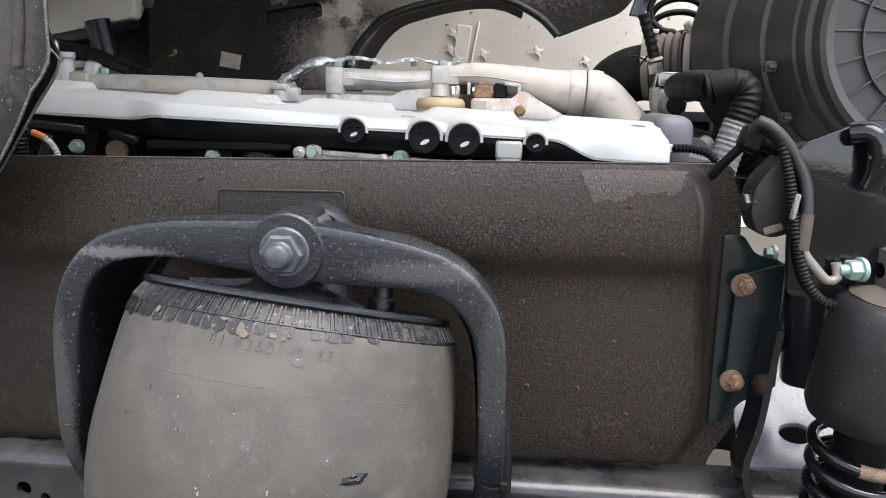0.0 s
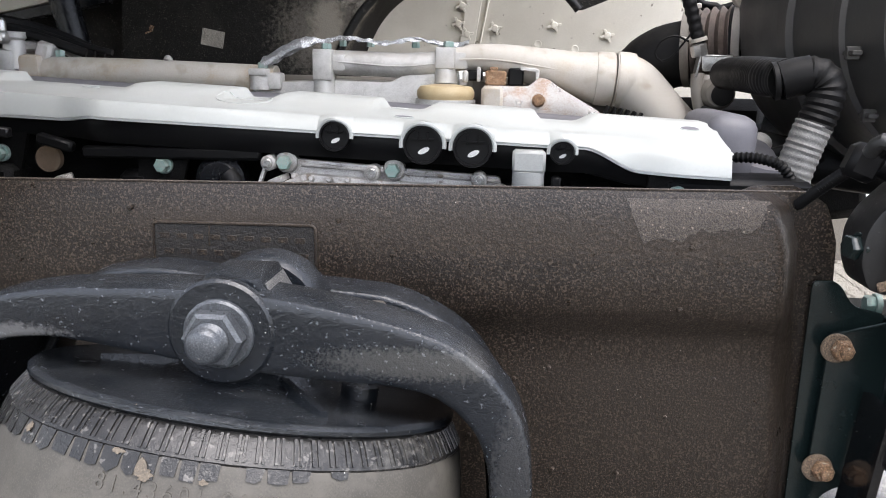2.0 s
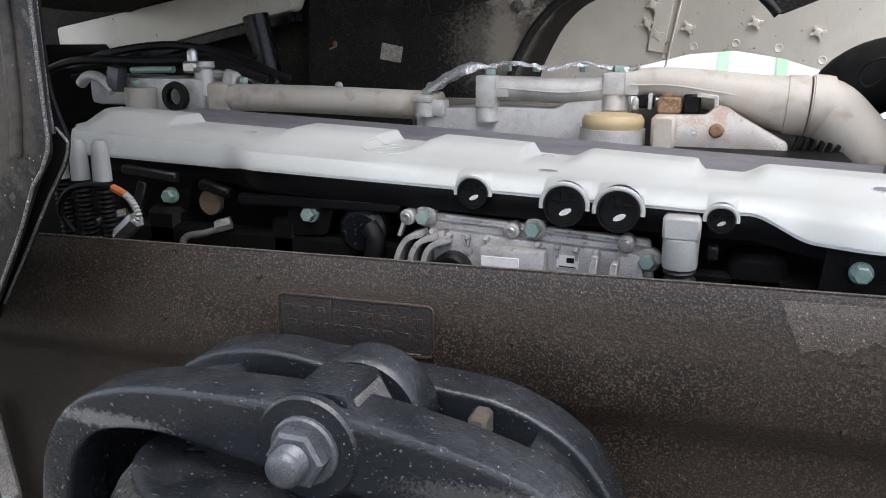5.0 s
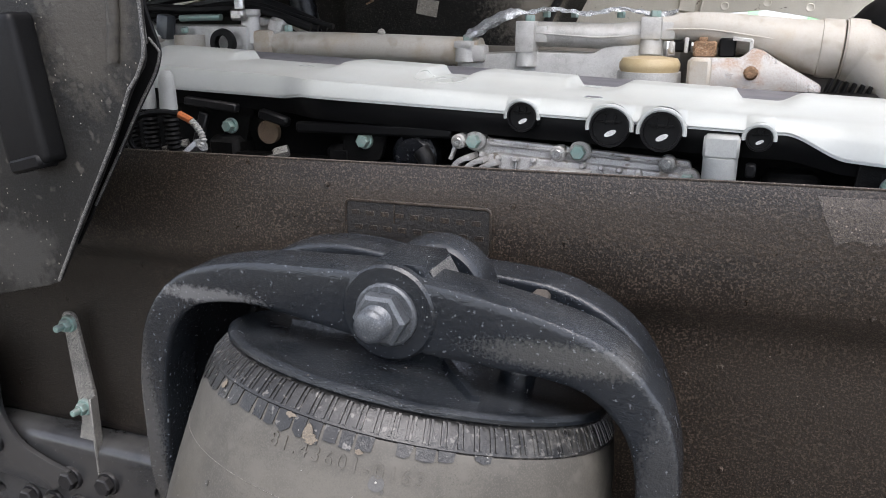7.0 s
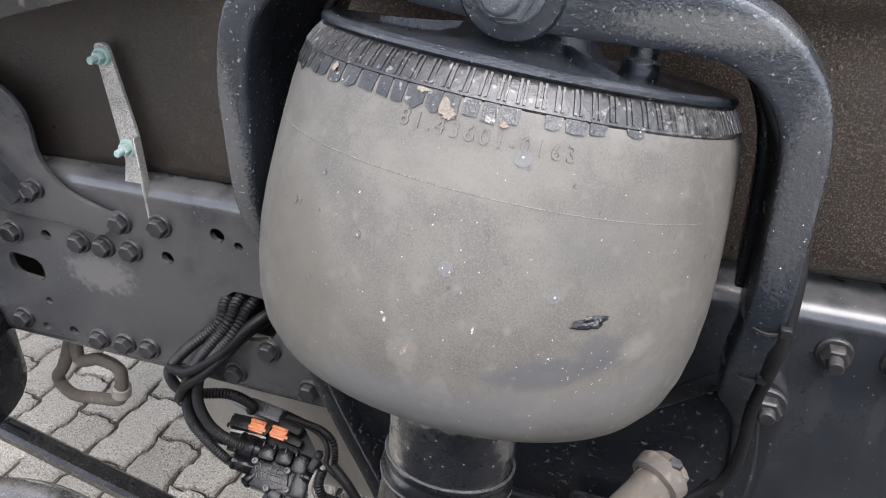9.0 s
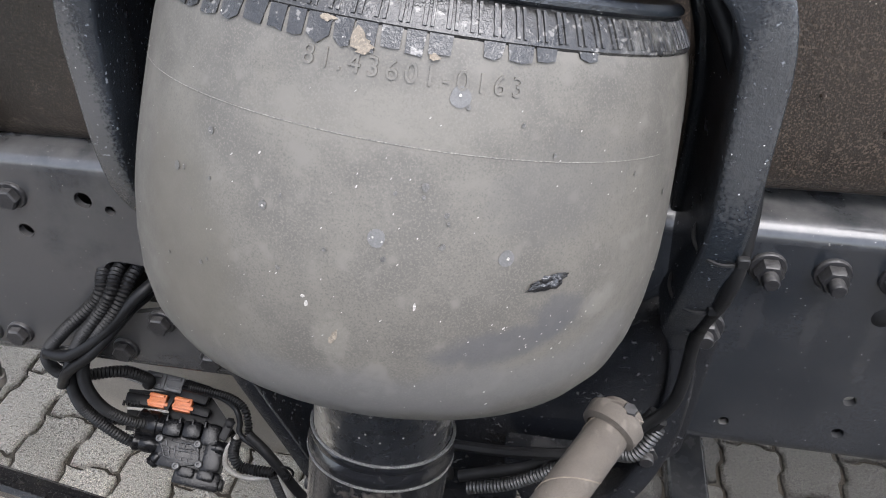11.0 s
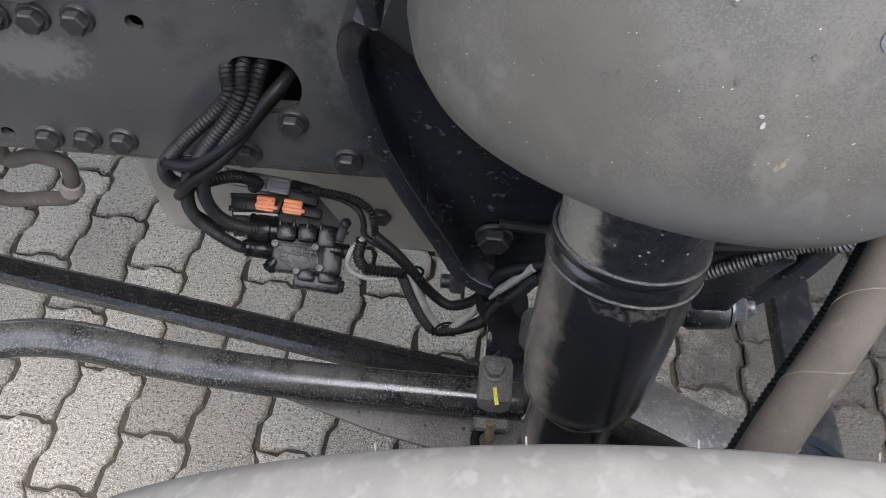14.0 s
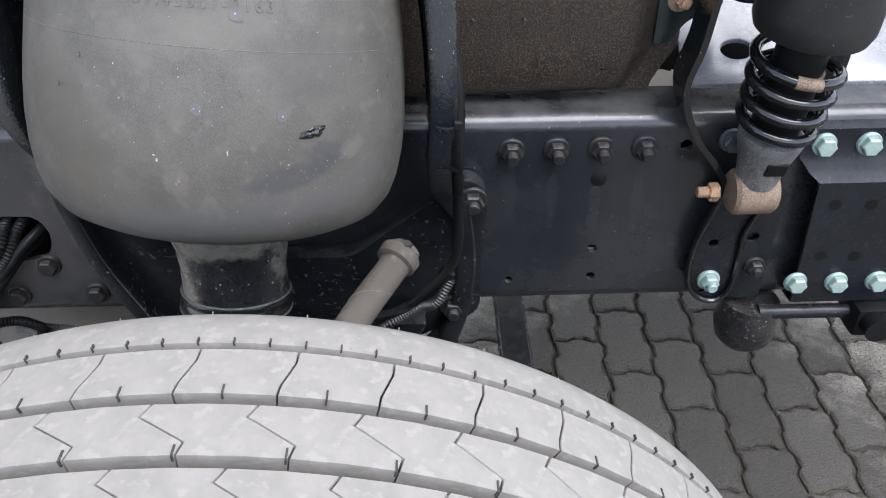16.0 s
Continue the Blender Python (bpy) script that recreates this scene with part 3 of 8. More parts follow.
def hexhead(at, axis, r, h, washer=0.0, stud=0.0, stud_r=0.0):
    """A hexagon head or nut on an optional washer, with the thread's end standing out; built from its seat outwards."""
    prof = []
    bms = []
    if washer:
        bms.append(lathe([(0, 0), (washer, 0), (washer, 0.003), (washer * 0.93, 0.0045), (0, 0.0045)], at, axis, 20))
        h0 = 0.0045
    else:
        h0 = 0.0
    bms.append(lathe([(0, h0), (r * 0.97, h0), (r, h0 + h * 0.1), (r, h0 + h * 0.82), (r * 0.86, h0 + h), (0, h0 + h)], at, axis, 6))
    if stud:
        bms.append(lathe([(0, h0 + h), (stud_r, h0 + h), (stud_r, h0 + h + stud * 0.85), (stud_r * 0.82, h0 + h + stud), (0, h0 + h + stud)], at, axis, 14))
    return join(*bms)


def writing(text, size, depth=0.0008):
    """Built-in lettering as a mesh in its own plane, centred."""
    cu = bpy.data.curves.new("writing", "FONT")
    cu.space_character = 1.35
    cu.body, cu.size, cu.extrude, cu.align_x, cu.align_y = text, size, depth, "CENTER", "CENTER"
    ob = bpy.data.objects.new("writing", cu)
    scene.collection.objects.link(ob)
    me = bpy.data.meshes.new_from_object(ob.evaluated_get(bpy.context.evaluated_depsgraph_get()))
    bpy.data.objects.remove(ob)
    bm = bmesh.new()
    bm.from_mesh(me)
    bpy.data.meshes.remove(me)
    bpy.data.curves.remove(cu)
    return bm


def smooth01(a, b, x):
    t = min(1.0, max(0.0, (x - a) / (b - a)))
    return t * t * (3 - 2 * t)


def sheet(xs, vs, f, thick=0.0, way=(0, 1, 0)):
    """A curved sheet over a grid, f(x, v) giving the point; thick sets it off along way."""
    bm = bmesh.new()
    front = [[bm.verts.new(f(x, v)) for v in vs] for x in xs]
    for i in range(len(xs) - 1):
        for j in range(len(vs) - 1):
            bm.faces.new((front[i][j], front[i + 1][j], front[i + 1][j + 1], front[i][j + 1]))
    if thick:
        back = [[bm.verts.new(v.co + Vector(way) * thick) for v in row] for row in front]
        for i in range(len(xs) - 1):
            for j in range(len(vs) - 1):
                bm.faces.new((back[i][j], back[i][j + 1], back[i + 1][j + 1], back[i + 1][j]))
        n, m = len(xs), len(vs)
        for i in range(n - 1):
            for j in (0, m - 1):
                bm.faces.new((front[i][j], back[i][j], back[i + 1][j], front[i + 1][j]))
        for j in range(m - 1):
            for i in (0, n - 1):
                bm.faces.new((front[i][j], front[i][j + 1], back[i][j + 1], back[i][j]))
    return bm


def span(a, b, n):
    return [a + (b - a) * i / (n - 1) for i in range(n)]


# ---- chassis rail ----
RAIL_Y, RAIL_TOP, RAIL_BOT = 0.895, 0.906, 0.607
rail = thing("chassis_rail", (0, RAIL_Y, RAIL_BOT), "black-painted pressed steel chassis rail with bolts and holes, dusty", "chassis rail")
slot = rounded([(-0.588, 0.722), (-0.570, 0.778), (-0.515, 0.775), (-0.503, 0.748), (-0.512, 0.712), (-0.560, 0.700)], 0.018)
oval = rounded([(-0.925, 0.728), (-0.925, 0.764), (-0.868, 0.758), (-0.868, 0.722)], 0.017)
holes = [slot, oval] + [circle2(x, z, r) for x, z, r in (
    (0.333, 0.862, 0.008), (0.226, 0.814, 0.011), (0.229, 0.701, 0.007), (0.231, 0.652, 0.007), (0.115, 0.649, 0.006),
    (-0.573, 0.855, 0.010), (-0.653, 0.807, 0.009), (-0.845, 0.803, 0.008), (-0.845, 0.644, 0.008), (-0.875, 0.690, 0.006),
    (-0.895, 0.640, 0.007), (0.62, 0.80, 0.010), (0.70, 0.70, 0.010), (0.80, 0.82, 0.010), (-1.0, 0.82, 0.009), (-0.545, 0.845, 0.006))]
web = plate([(-1.5, RAIL_BOT + 0.02), (2.4, RAIL_BOT + 0.02), (2.4, RAIL_TOP - 0.02), (-1.5, RAIL_TOP - 0.02)], 0.008, xz(RAIL_Y), holes)


def flange(z, sign):
    sec = [(0.02 - 0.02 * math.cos(a), sign * (-0.02 + 0.02 * math.sin(a))) for a in span(0, math.pi / 2, 7)] + [(0.08, 0)]
    sec += [(0.08, -0.008 * sign)] + [(0.02 - 0.012 * math.cos(a), sign * (-0.02 + 0.012 * math.sin(a))) for a in span(math.pi / 2, 0, 7)]
    bm = bmesh.new()
    ends = [[bm.verts.new((x, RAIL_Y + a, z + b)) for a, b in sec] for x in (-1.5, 2.4)]
    for i in range(len(sec)):
        j = (i + 1) % len(sec)
        bm.faces.new((ends[0][i], ends[0][j], ends[1][j], ends[1][i]))
    bm.faces.new(ends[0])
    bm.faces.new(ends[1])
    return bm


part("web", web, M_FRAME_DUSTY, rail)
part("top_flange", flange(RAIL_TOP, 1), M_FRAME_DUSTY, rail)
part("bottom_flange", flange(RAIL_BOT, -1), M_FRAME_DUSTY, rail)
first = part("nut", hexhead((0.110, RAIL_Y, 0.860), (0, -1, 0), 0.0135, 0.012, 0.017, 0.012, 0.0075), M_BOLT, rail, "dusty black flange nut on a stud")
for x in (0.167, 0.224, 0.279):
    spread(first, pose(x - 0.110, 0, 0, 0, 0, 0))
first = part("bolt", hexhead((-0.788, RAIL_Y, 0.805), (0, -1, 0), 0.0125, 0.010, 0.016), M_BOLT, rail, "dusty black flange bolt")
for x, z in ((-0.749, 0.806), (-0.706, 0.808), (-0.713, 0.848), (-0.653, 0.854), (-0.798, 0.644), (-0.754, 0.647), (-0.713, 0.649),
             (-0.577, 0.644), (-0.520, 0.696), (-0.467, 0.645), (-0.90, 0.80), (-0.93, 0.65)):
    spread(first, pose(x + 0.788, 0, z - 0.805))
# Added near-black sheet: imitates the dark inside the rail behind its holes.
part("inner_liner", box((0.45, 1.003, 0.757), (3.7, 0.006, 0.27), bevel=0.002), M_ENGINE, rail, "near-black sheet added so the rail's holes look dark")
part("plug", lathe([(0, 0), (0.011, 0), (0.011, 0.004), (0.006, 0.006), (0, 0.006)], (0.226, RAIL_Y + 0.004, 0.814), (0, -1, 0), 16), M_BLACK, rail, "black plastic plug")

far_rail = thing("chassis_rail", (0, 1.66, 0.607), "black-painted chassis rail on the far side", "chassis rail")
part("web", box((0.45, 1.66, 0.755), (3.9, 0.008, 0.30), bevel=0.002), M_FRAME, far_rail)
for z in (0.905, 0.607):
    part("flange", box((0.45, 1.62, z), (3.9, 0.08, 0.008)), M_FRAME, far_rail)

# ---- engine shield ----
shield = thing("engine_shield", (-0.4, 0.92, 0.91), "brown-black pressed fibre noise shield with worn speckled surface", "engine shield")


def shield_top(x):
    return 1.2885 + 0.02 * (x + 0.04)


PROFILE = [(0.0, 0.909), (0.003, 0.9075), (0.008, 0.906), (0.016, 0.9035), (0.030, 0.9015), (0.050, 0.9005), (0.078, 0.900), (0.102, 0.901), (0.115, 0.906), (0.126, 0.914),
           (0.138, 0.919), (0.17, 0.920), (0.25, 0.921), (0.32, 0.922), (0.352, 0.923), (0.366, 0.928), (0.374, 0.94), (0.377, 0.958)]


def shield_point(u, v):
    d, y = PROFILE[v]
    right = 0.286 + 0.015 * smooth01(0.0, 0.06, d) + 0.016 * smooth01(0.06, 0.30, d) - 0.028 * max(0.0, 1 - d / 0.020) ** 2 - 0.030 * smooth01(0.31, 0.377, d)
    x = -1.15 + u * (right + 1.15)
    y = y + (0.945 - y) * smooth01(right - 0.060, right - 0.030, x)
    y += 0.0012 * noise.noise(Vector((x * 9, d * 9, 3)))
    return Vector((x, y, shield_top(x) - d - 0.0012 * noise.noise(Vector((x * 30, 1, 1))) * (d < 0.002)))


us = span(0, 0.86, 40) + span(0.865, 1.0, 30)
part("panel", sheet(us, range(len(PROFILE)), shield_point, 0.004), M_SHIELD, shield)


def on_shield(x, d, off):
    """A point of the shield's face, d below its top edge, off in front of it."""
    k = next(i for i in range(len(PROFILE) - 1) if PROFILE[i + 1][0] >= d)
    (d0, y0), (d1, y1) = PROFILE[k], PROFILE[k + 1]
    return Vector((x, y0 + (y1 - y0) * (d - d0) / (d1 - d0) - off + 0.0012 * noise.noise(Vector((x * 9, d * 9, 3))), shield_top(x) - d))


def patch_point(u, v):
    """The torn remnant of a sticker: its lower edge runs up and down like a ragged tear."""
    low = 0.044 - 0.016 * u + 0.010 * noise.noise(Vector((u * 5, 2.0, 0))) + 0.004 * noise.noise(Vector((u * 19, 7.0, 0)))
    left, right = 0.108 + 0.016 * v, 0.226 - 0.006 * v + 0.004 * noise.noise(Vector((v * 6, 1, 4)))
    return on_shield(left + u * (right - left), 0.007 + v * (low - 0.007), 0.0008)


part("worn_patch", sheet(span(0, 1, 40), span(0, 1, 12), patch_point, 0.0004), M_SHIELD_WORN, shield, "torn tan remnant of a sticker")
part("cut_edge", tube([on_shield(x, 0.0, 0.0005) + Vector((0, 0, 0.0006)) for x in span(-1.12, 0.255, 60)], 0.0011, 6, straight=True), M_SHIELD_WORN, shield, "pale cut top edge")
LABEL = rounded([(-0.309, 1.2025), (-0.309, 1.2480), (-0.160, 1.2505), (-0.160, 1.2045)], 0.006, 4)
part("label_field", plate(LABEL, 0.0006, xz(0.8996)), M_LABEL, shield, "darker recessed field of the type plate")
frame_bars = [tube([(x, 0.8992, z) for x, z in LABEL + LABEL[:1]], 0.0015, 8, straight=True), box((-0.257, 0.8990, 1.238), (0.0015, 0.0014, 0.020), bevel=0.0004)]
for i in range(2):
    for k in range(9):
        frame_bars.append(box((-0.298 + k * 0.0155 + 0.003 * (i % 2), 0.8993, 1.236 - i * 0.014), (0.009, 0.0008, 0.0050), bevel=0.0002))
part("label_lip", tube([(-0.298, 0.8984, 1.2045), (-0.24, 0.8984, 1.2052), (-0.172, 0.8984, 1.2062)], 0.0009, 6, straight=True), M_SHIELD_WORN, shield, "rubbed pale lower edge")
part("embossed_label", join(*frame_bars), M_SHIELD, shield, "raised outline of a moulded type plate")
nubs = [lathe([(0, 0), (0.0028, 0), (0.0018, 0.003), (0, 0.0035)], (x, 0.9215 if z < 1.13 else 0.902, z), (0, -1, 0), 8)
        for x, z in ((0.16, 1.19), (-0.14, 1.255), (0.165, 1.245), (0.05, 1.13), (0.16, 1.08), (-0.02, 1.05), (0.12, 1.02), (-0.33, 1.26), (0.20, 1.12), (0.06, 1.02), (0.02, 1.11), (0.18, 0.99))]
for q in nubs:
    part("moulding_nub", q, M_SHIELD, shield)

# shield bracket, right
sbr = thing("shield_bracket", (0.30, 0.93, 0.98), "dark steel bracket with two rusty nuts beside the shield", "bracket")
part("back_plate", plate(rounded([(0.282, 0.980), (0.281, 1.212), (0.303, 1.213), (0.318, 1.190), (0.346, 1.184), (0.346, 1.02), (0.318, 1.008), (0.300, 0.981)], [0.003, 0.006, 0.01, 0.008, 0.003, 0.01, 0.01, 0.004]), 0.004, xz(0.936), bevel=0.001), M_TEAL_BLACK, sbr)
part("front_plate", join(plate(rounded([(0.292, 1.028), (0.296, 1.168), (0.349, 1.183), (0.349, 1.036)], 0.004), 0.004, xz(0.920), bevel=0.001), box((0.349, 0.940, 1.108), (0.004, 0.044, 0.146), bevel=0.001)), M_TEAL_BLACK, sbr)
for x, z in ((0.304, 1.156), (0.302, 1.040)):
    part("washer", lathe([(0, 0), (0.0135, 0), (0.0135, 0.002), (0.0125, 0.003), (0, 0.003)], (x - 0.002, 0.920, z), (0, -1, 0), 24), M_CORK, sbr, "pale rusty washer")
    part("rusty_nut", hexhead((x + 0.001, 0.917, z), (0.1, -1, 0), 0.0098, 0.0085, 0.0, 0.005, 0.0055), M_RUST, sbr, "rusty orange nut")
part("green_bolt", hexhead((0.345, 0.948, 1.190), (-1, 0, 0), 0.008, 0.008, 0.010), M_GREEN, sbr, "green-plated bolt")
part("rubber_button", lathe([(0, 0), (0.012, 0), (0.013, 0.006), (0.008, 0.012), (0.014, 0.016), (0.012, 0.024), (0, 0.026)], (0.351, 0.955, 1.078), (1, 0, 0), 16), M_RUBBER, sbr)

# strap bracket, left
stp = thing("strap_bracket", (-0.68, 0.885, 0.85), "thin worn steel strap with two green nuts", "bracket")
part("strap", plate(rounded([(-0.704, 1.074), (-0.684, 1.074), (-0.668, 0.968), (-0.668, 0.852), (-0.700, 0.838), (-0.716, 0.852), (-0.694, 0.93)], [0.009, 0.009, 0.004, 0.004, 0.012, 0.01, 0.004]), 0.005, xz(0.904), bevel=0.0012), M_STRAP, stp)
part("strap_rib", box((-0.668, 0.900, 0.905), (0.004, 0.012, 0.125), bevel=0.001), M_STRAP, stp)
first = part("green_nut", hexhead((-0.692, 0.904, 1.060), (0, -1, 0), 0.008, 0.008, 0.011, 0.010, 0.0045), M_GREEN, stp, "green-plated nut")
spread(first, pose(0.008, 0, -0.110))

lbr = thing("cab_bracket", (-0.85, 0.88, 0.86), "black steel bracket bolted to the chassis rail", "bracket")
part("back_plate", plate(rounded([(-1.10, 0.84), (-1.10, 1.10), (-0.92, 1.045), (-0.83, 1.010), (-0.808, 0.975), (-0.812, 0.925), (-0.785, 0.885), (-0.735, 0.868), (-0.705, 0.862), (-0.735, 0.825), (-0.80, 0.835)], [0, 0, 0.03, 0.03, 0.02, 0.03, 0.03, 0.01, 0.01, 0.02, 0.02]), 0.007, xz(0.884), bevel=0.0015), M_FRAME_DUSTY, lbr)
part("rib", sweep([Vector((-0.985, 0.876, 1.03)), Vector((-0.845, 0.876, 0.868))], [(-0.010, -0.012), (0.010, -0.012), (0.010, 0.012), (-0.010, 0.012)]), M_FRAME, lbr)
part("bush", lathe([(0, 0), (0.020, 0), (0.022, 0.006), (0.022, 0.085), (0.020, 0.09), (0, 0.09)], (-0.925, 0.85, 0.765), (0.02, 0, 1), 20), M_OIL_GREY, lbr)
first = part("bolt", hexhead((-0.845, 0.884, 0.872), (0, -1, 0), 0.0105, 0.009, 0.014), M_BOLT, lbr)
spread(first, pose(0.018, 0, 0.009))

# ---- air spring ----
A0 = Vector((-0.2165, 0.700, 0.80))
AX = Vector((0.112, 0.195, 1.0)).normalized()
spring = thing("air_spring", (-0.207, 0.69, 0.33), "dusty grey rubber air spring bellows on a black steel piston", "air spring")
BELLOWS = [(0.050, 0.128), (0.066, 0.120), (0.090, 0.113), (0.115, 0.113), (0.137, 0.117), (0.152, 0.126), (0.162, 0.141), (0.168, 0.160), (0.172, 0.185), (0.174, 0.215), (0.1735, 0.24),
           (0.172, 0.265), (0.1695, 0.290), (0.166, 0.318), (0.162, 0.338), (0.159, 0.345), (0.154, 0.353), (0.147, 0.359), (0.05, 0.360)]
BELLOWS = [(r * (1 + 0.0454 * (1 - smooth01(0.10, 0.29, z))), z) for r, z in BELLOWS]


def bend(p):
    """Tips the bellows' upper end a little further back than its foot."""
    w = smooth01(0.10, 0.31, (p - A0).dot(AX))
    c = A0 + AX * 0.335
    low = 1 - smooth01(0.10, 0.25, (p - A0).dot(AX))
    c2 = A0 + AX * 0.12
    p = c + Matrix.Rotation(radians(-4.6 * w), 3, "X") @ (p - c)
    sag = 1 - smooth01(0.10, 0.29, (p - A0).dot(AX))
    return c2 + Matrix.Rotation(radians(-5.5 * low), 3, "X") @ (p - c2) + Vector((-0.0021, -0.0034, 0.0)) * sag


def bent(bm):
    for v in bm.verts:
        v.co = bend(v.co)
    return bm


ks = [BELLOWS[0]]
for a, b in zip(BELLOWS, BELLOWS[1:]):
    ks += [(a[0] + (b[0] - a[0]) * t, a[1] + (b[1] - a[1]) * t) for t in (0.5, 1.0)]
part("bellows", bent(lathe(ks, A0, AX, 96)), M_BELLOWS, spring, "matt grey dusty rubber", smooth=60)
AS, AU, _ = basis(AX)


def on_spring(angle, s, r):
    """A point on the bellows: angle in degrees from the way to the road, towards +x."""
    front = (Vector((0, -1, 0)) - AX * Vector((0, -1, 0)).dot(AX)).normalized()
    side = AX.cross(front).normalized()
    a = radians(angle)
    return A0 + AX * s + (front * math.cos(a) + side * math.sin(a)) * r


def spring_r(s):
    for a, b in zip(BELLOWS, BELLOWS[1:]):
        if a[1] <= s <= b[1]:
            return a[0] + (b[0] - a[0]) * (s - a[1]) / max(1e-6, b[1] - a[1])
    return 0.15


band = lathe([(0.155, 0.3425), (0.1598, 0.3430), (0.1606, 0.3445), (0.1590, 0.3475), (0.1530, 0.3565), (0.1475, 0.3615), (0.14, 0.3622)], A0, AX, 120)
part("bead", bent(band), M_BEAD, spring, "dark worn rubber bead")
ribs = []
for i in range(92):
    ang = i * 360 / 92
    for k, w in ((-0.62, 0.0014), (0.62, 0.0012)):
        q = ang + k
        bot, top = on_spring(q, 0.3460, 0.1594), on_spring(q, 0.3590, 0.1508)
        out = (bot - A0 - AX * 0.3465).normalized()
        ribs.append(sweep([bot, on_spring(q, 0.3530, 0.1552), top], [(-w, -0.0010), (w, -0.0010), (w * 0.6, 0.0012), (-w * 0.6, 0.0012)], up=out))
part("bead_rib", bent(join(*ribs)), M_BEAD, spring, "paired moulded ribs round the bead", kind="stuff")
ang = -80.0
while ang < 40:
    w = random.uniform(3.2, 5.2)
    drop = (0.0125 if ang < -4 else 0.0125 - 0.0002 * (ang + 4)) * random.uniform(0.85, 1.1)
    if ang > 4 and random.random() < 0.4:
        ang += w
        continue
    low = 0.3440 - drop
    outline = rounded([(ang, 0.3438), (ang + random.uniform(0.0, 0.4), low + random.uniform(0, 0.002)), (ang + w * 0.5, low + random.uniform(-0.0015, 0.0015)), (ang + w - random.uniform(0.2, 0.7), low + random.uniform(-0.001, 0.003)), (ang + w - 0.1, 0.3438)], 0.0035, 3)
    part("paint_remnant", bent(plate(outline, 0.0007, lambda a, b, d: on_spring(a, b, spring_r(b) + 0.0004 + d))), M_BEAD, spring)
    ang += w + random.uniform(0.15, 0.5)
for c, s0, w, h in ((-3.0, 0.336, 1.3, 0.010), (-1.8, 0.3335, 1.5, 0.006), (-33.5, 0.3405, 0.9, 0.006), (-8.5, 0.3425, 1.2, 0.003), (9.5, 0.334, 0.9, 0.003)):
    outline = [(c + w * math.cos(q) * (1 + 0.9 * noise.noise(Vector((c, q * 3, s0)))), s0 + h * 0.5 * math.sin(q) * (1 + 0.9 * noise.noise(Vector((q * 3, c, 3))))) for q in span(0, 5.9, 14)]
    part("bare_patch", bent(plate(outline, 0.0005, lambda a, b, d: on_spring(a, b, spring_r(b) + 0.0012 + d))), M_TAN_DUST, spring, "torn tan patch")
part("mould_seam", bent(tube([on_spring(a, 0.293 - 0.00002 * a, spring_r(0.293 - 0.00002 * a) + 0.0001) for a in range(-62, 64, 3)], 0.00025, 5)), M_SEAM, spring, "faint pale moulding line")
txt = writing("81.43601-0163", 0.0130, 0.0007)
for v in txt.verts:
    v.co = on_spring(6.5 + math.degrees(v.co.x / 0.166), 0.3250 + v.co.y, spring_r(0.3250 + v.co.y) + 0.0001 + v.co.z)
part("moulded_number", bent(txt), M_BELLOWS, spring, "raised moulded part number")
def blot(ang, s, r, lift, k=0.3, n=13):
    """A thin round mark on the bellows with an uneven edge."""
    return plate([(ang + math.degrees(r / 0.172) * math.cos(q) * (1 + k * noise.noise(Vector((ang, q, s)))), s + r * math.sin(q) * (1 + k * noise.noise(Vector((q, s * 40, ang))))) for q in span(0, math.tau * (n - 1) / n, n)], 0.0003, lambda a, b, d: on_spring(a, b, spring_r(b) + lift + d))


for ang, s, r in ((14.5, 0.3181, 0.0052), (4.5, 0.2495, 0.0044), (26.0, 0.2456, 0.0042)):
    part("dried_drop", bent(blot(ang, s, r, 0.0002, 0.12)), M_DROP, spring, "grey ring of a dried drop")
for ang, s, r in ((-27.5, 0.2783, 6), (-35.5, 0.2542, 7), (-33.5, 0.2549, 3), (-15.0, 0.2526, 7), (-27.0, 0.209, 4), (-25.5, 0.2128, 3), (-36.5, 0.2027, 3), (-26.5, 0.2557, 3), (-12.0, 0.2596, 2), (6.5, 0.2713, 3), (11.0, 0.276, 6),
                  (11.0, 0.2713, 3), (15.0, 0.2643, 4), (15.5, 0.2604, 3), (15.0, 0.2495, 5), (6.0, 0.2401, 4.5), (-11.0, 0.2238, 4), (-3.5, 0.2393, 3.5), (16.0, 0.3142, 4), (25.5, 0.3087, 3), (32.0, 0.2955, 3.5), (52.0, 0.2845, 3), (66.0, 0.269, 5), (-30.5, 0.2362, 2), (22.0, 0.1879, 3)):
    part("dirt_spot", bent(blot(ang, s, r * 0.00032, 0.0004)), M_SPOT, spring)
for ang, s, r in ((14.4, 0.3190, 2.6), (-15.0, 0.2524, 1.8), (26.2, 0.2458, 2.4), (3.9, 0.2500, 1.6), (5.4, 0.2485, 1.5), (-27.5, 0.2780, 1.0)):
    part("grit", bent(blot(ang, s, r * 0.00032, 0.0008, 0.6, 7)), M_CHIP, spring)
chips = []
for _ in range(150):
    ang, s = random.uniform(-62, 78), random.uniform(0.135, 0.315)
    ang, s = (random.gauss(36, 9), random.gauss(0.202, 0.010)) if random.random() < 0.16 else (ang, s)
    r, tip = random.uniform(0.00018, 0.00050) * (1.7 if random.random() < 0.08 else 1), random.uniform(0.3, 0.9)
    chips.append(plate([(ang + math.degrees((r * math.cos(q) * 0.6 + r * tip * math.sin(q)) / 0.172), s + r * math.sin(q)) for q in span(0, 5.2, 6)], 0.0003, lambda a, b, d: on_spring(a, b, spring_r(b) + 0.0002 + d)))
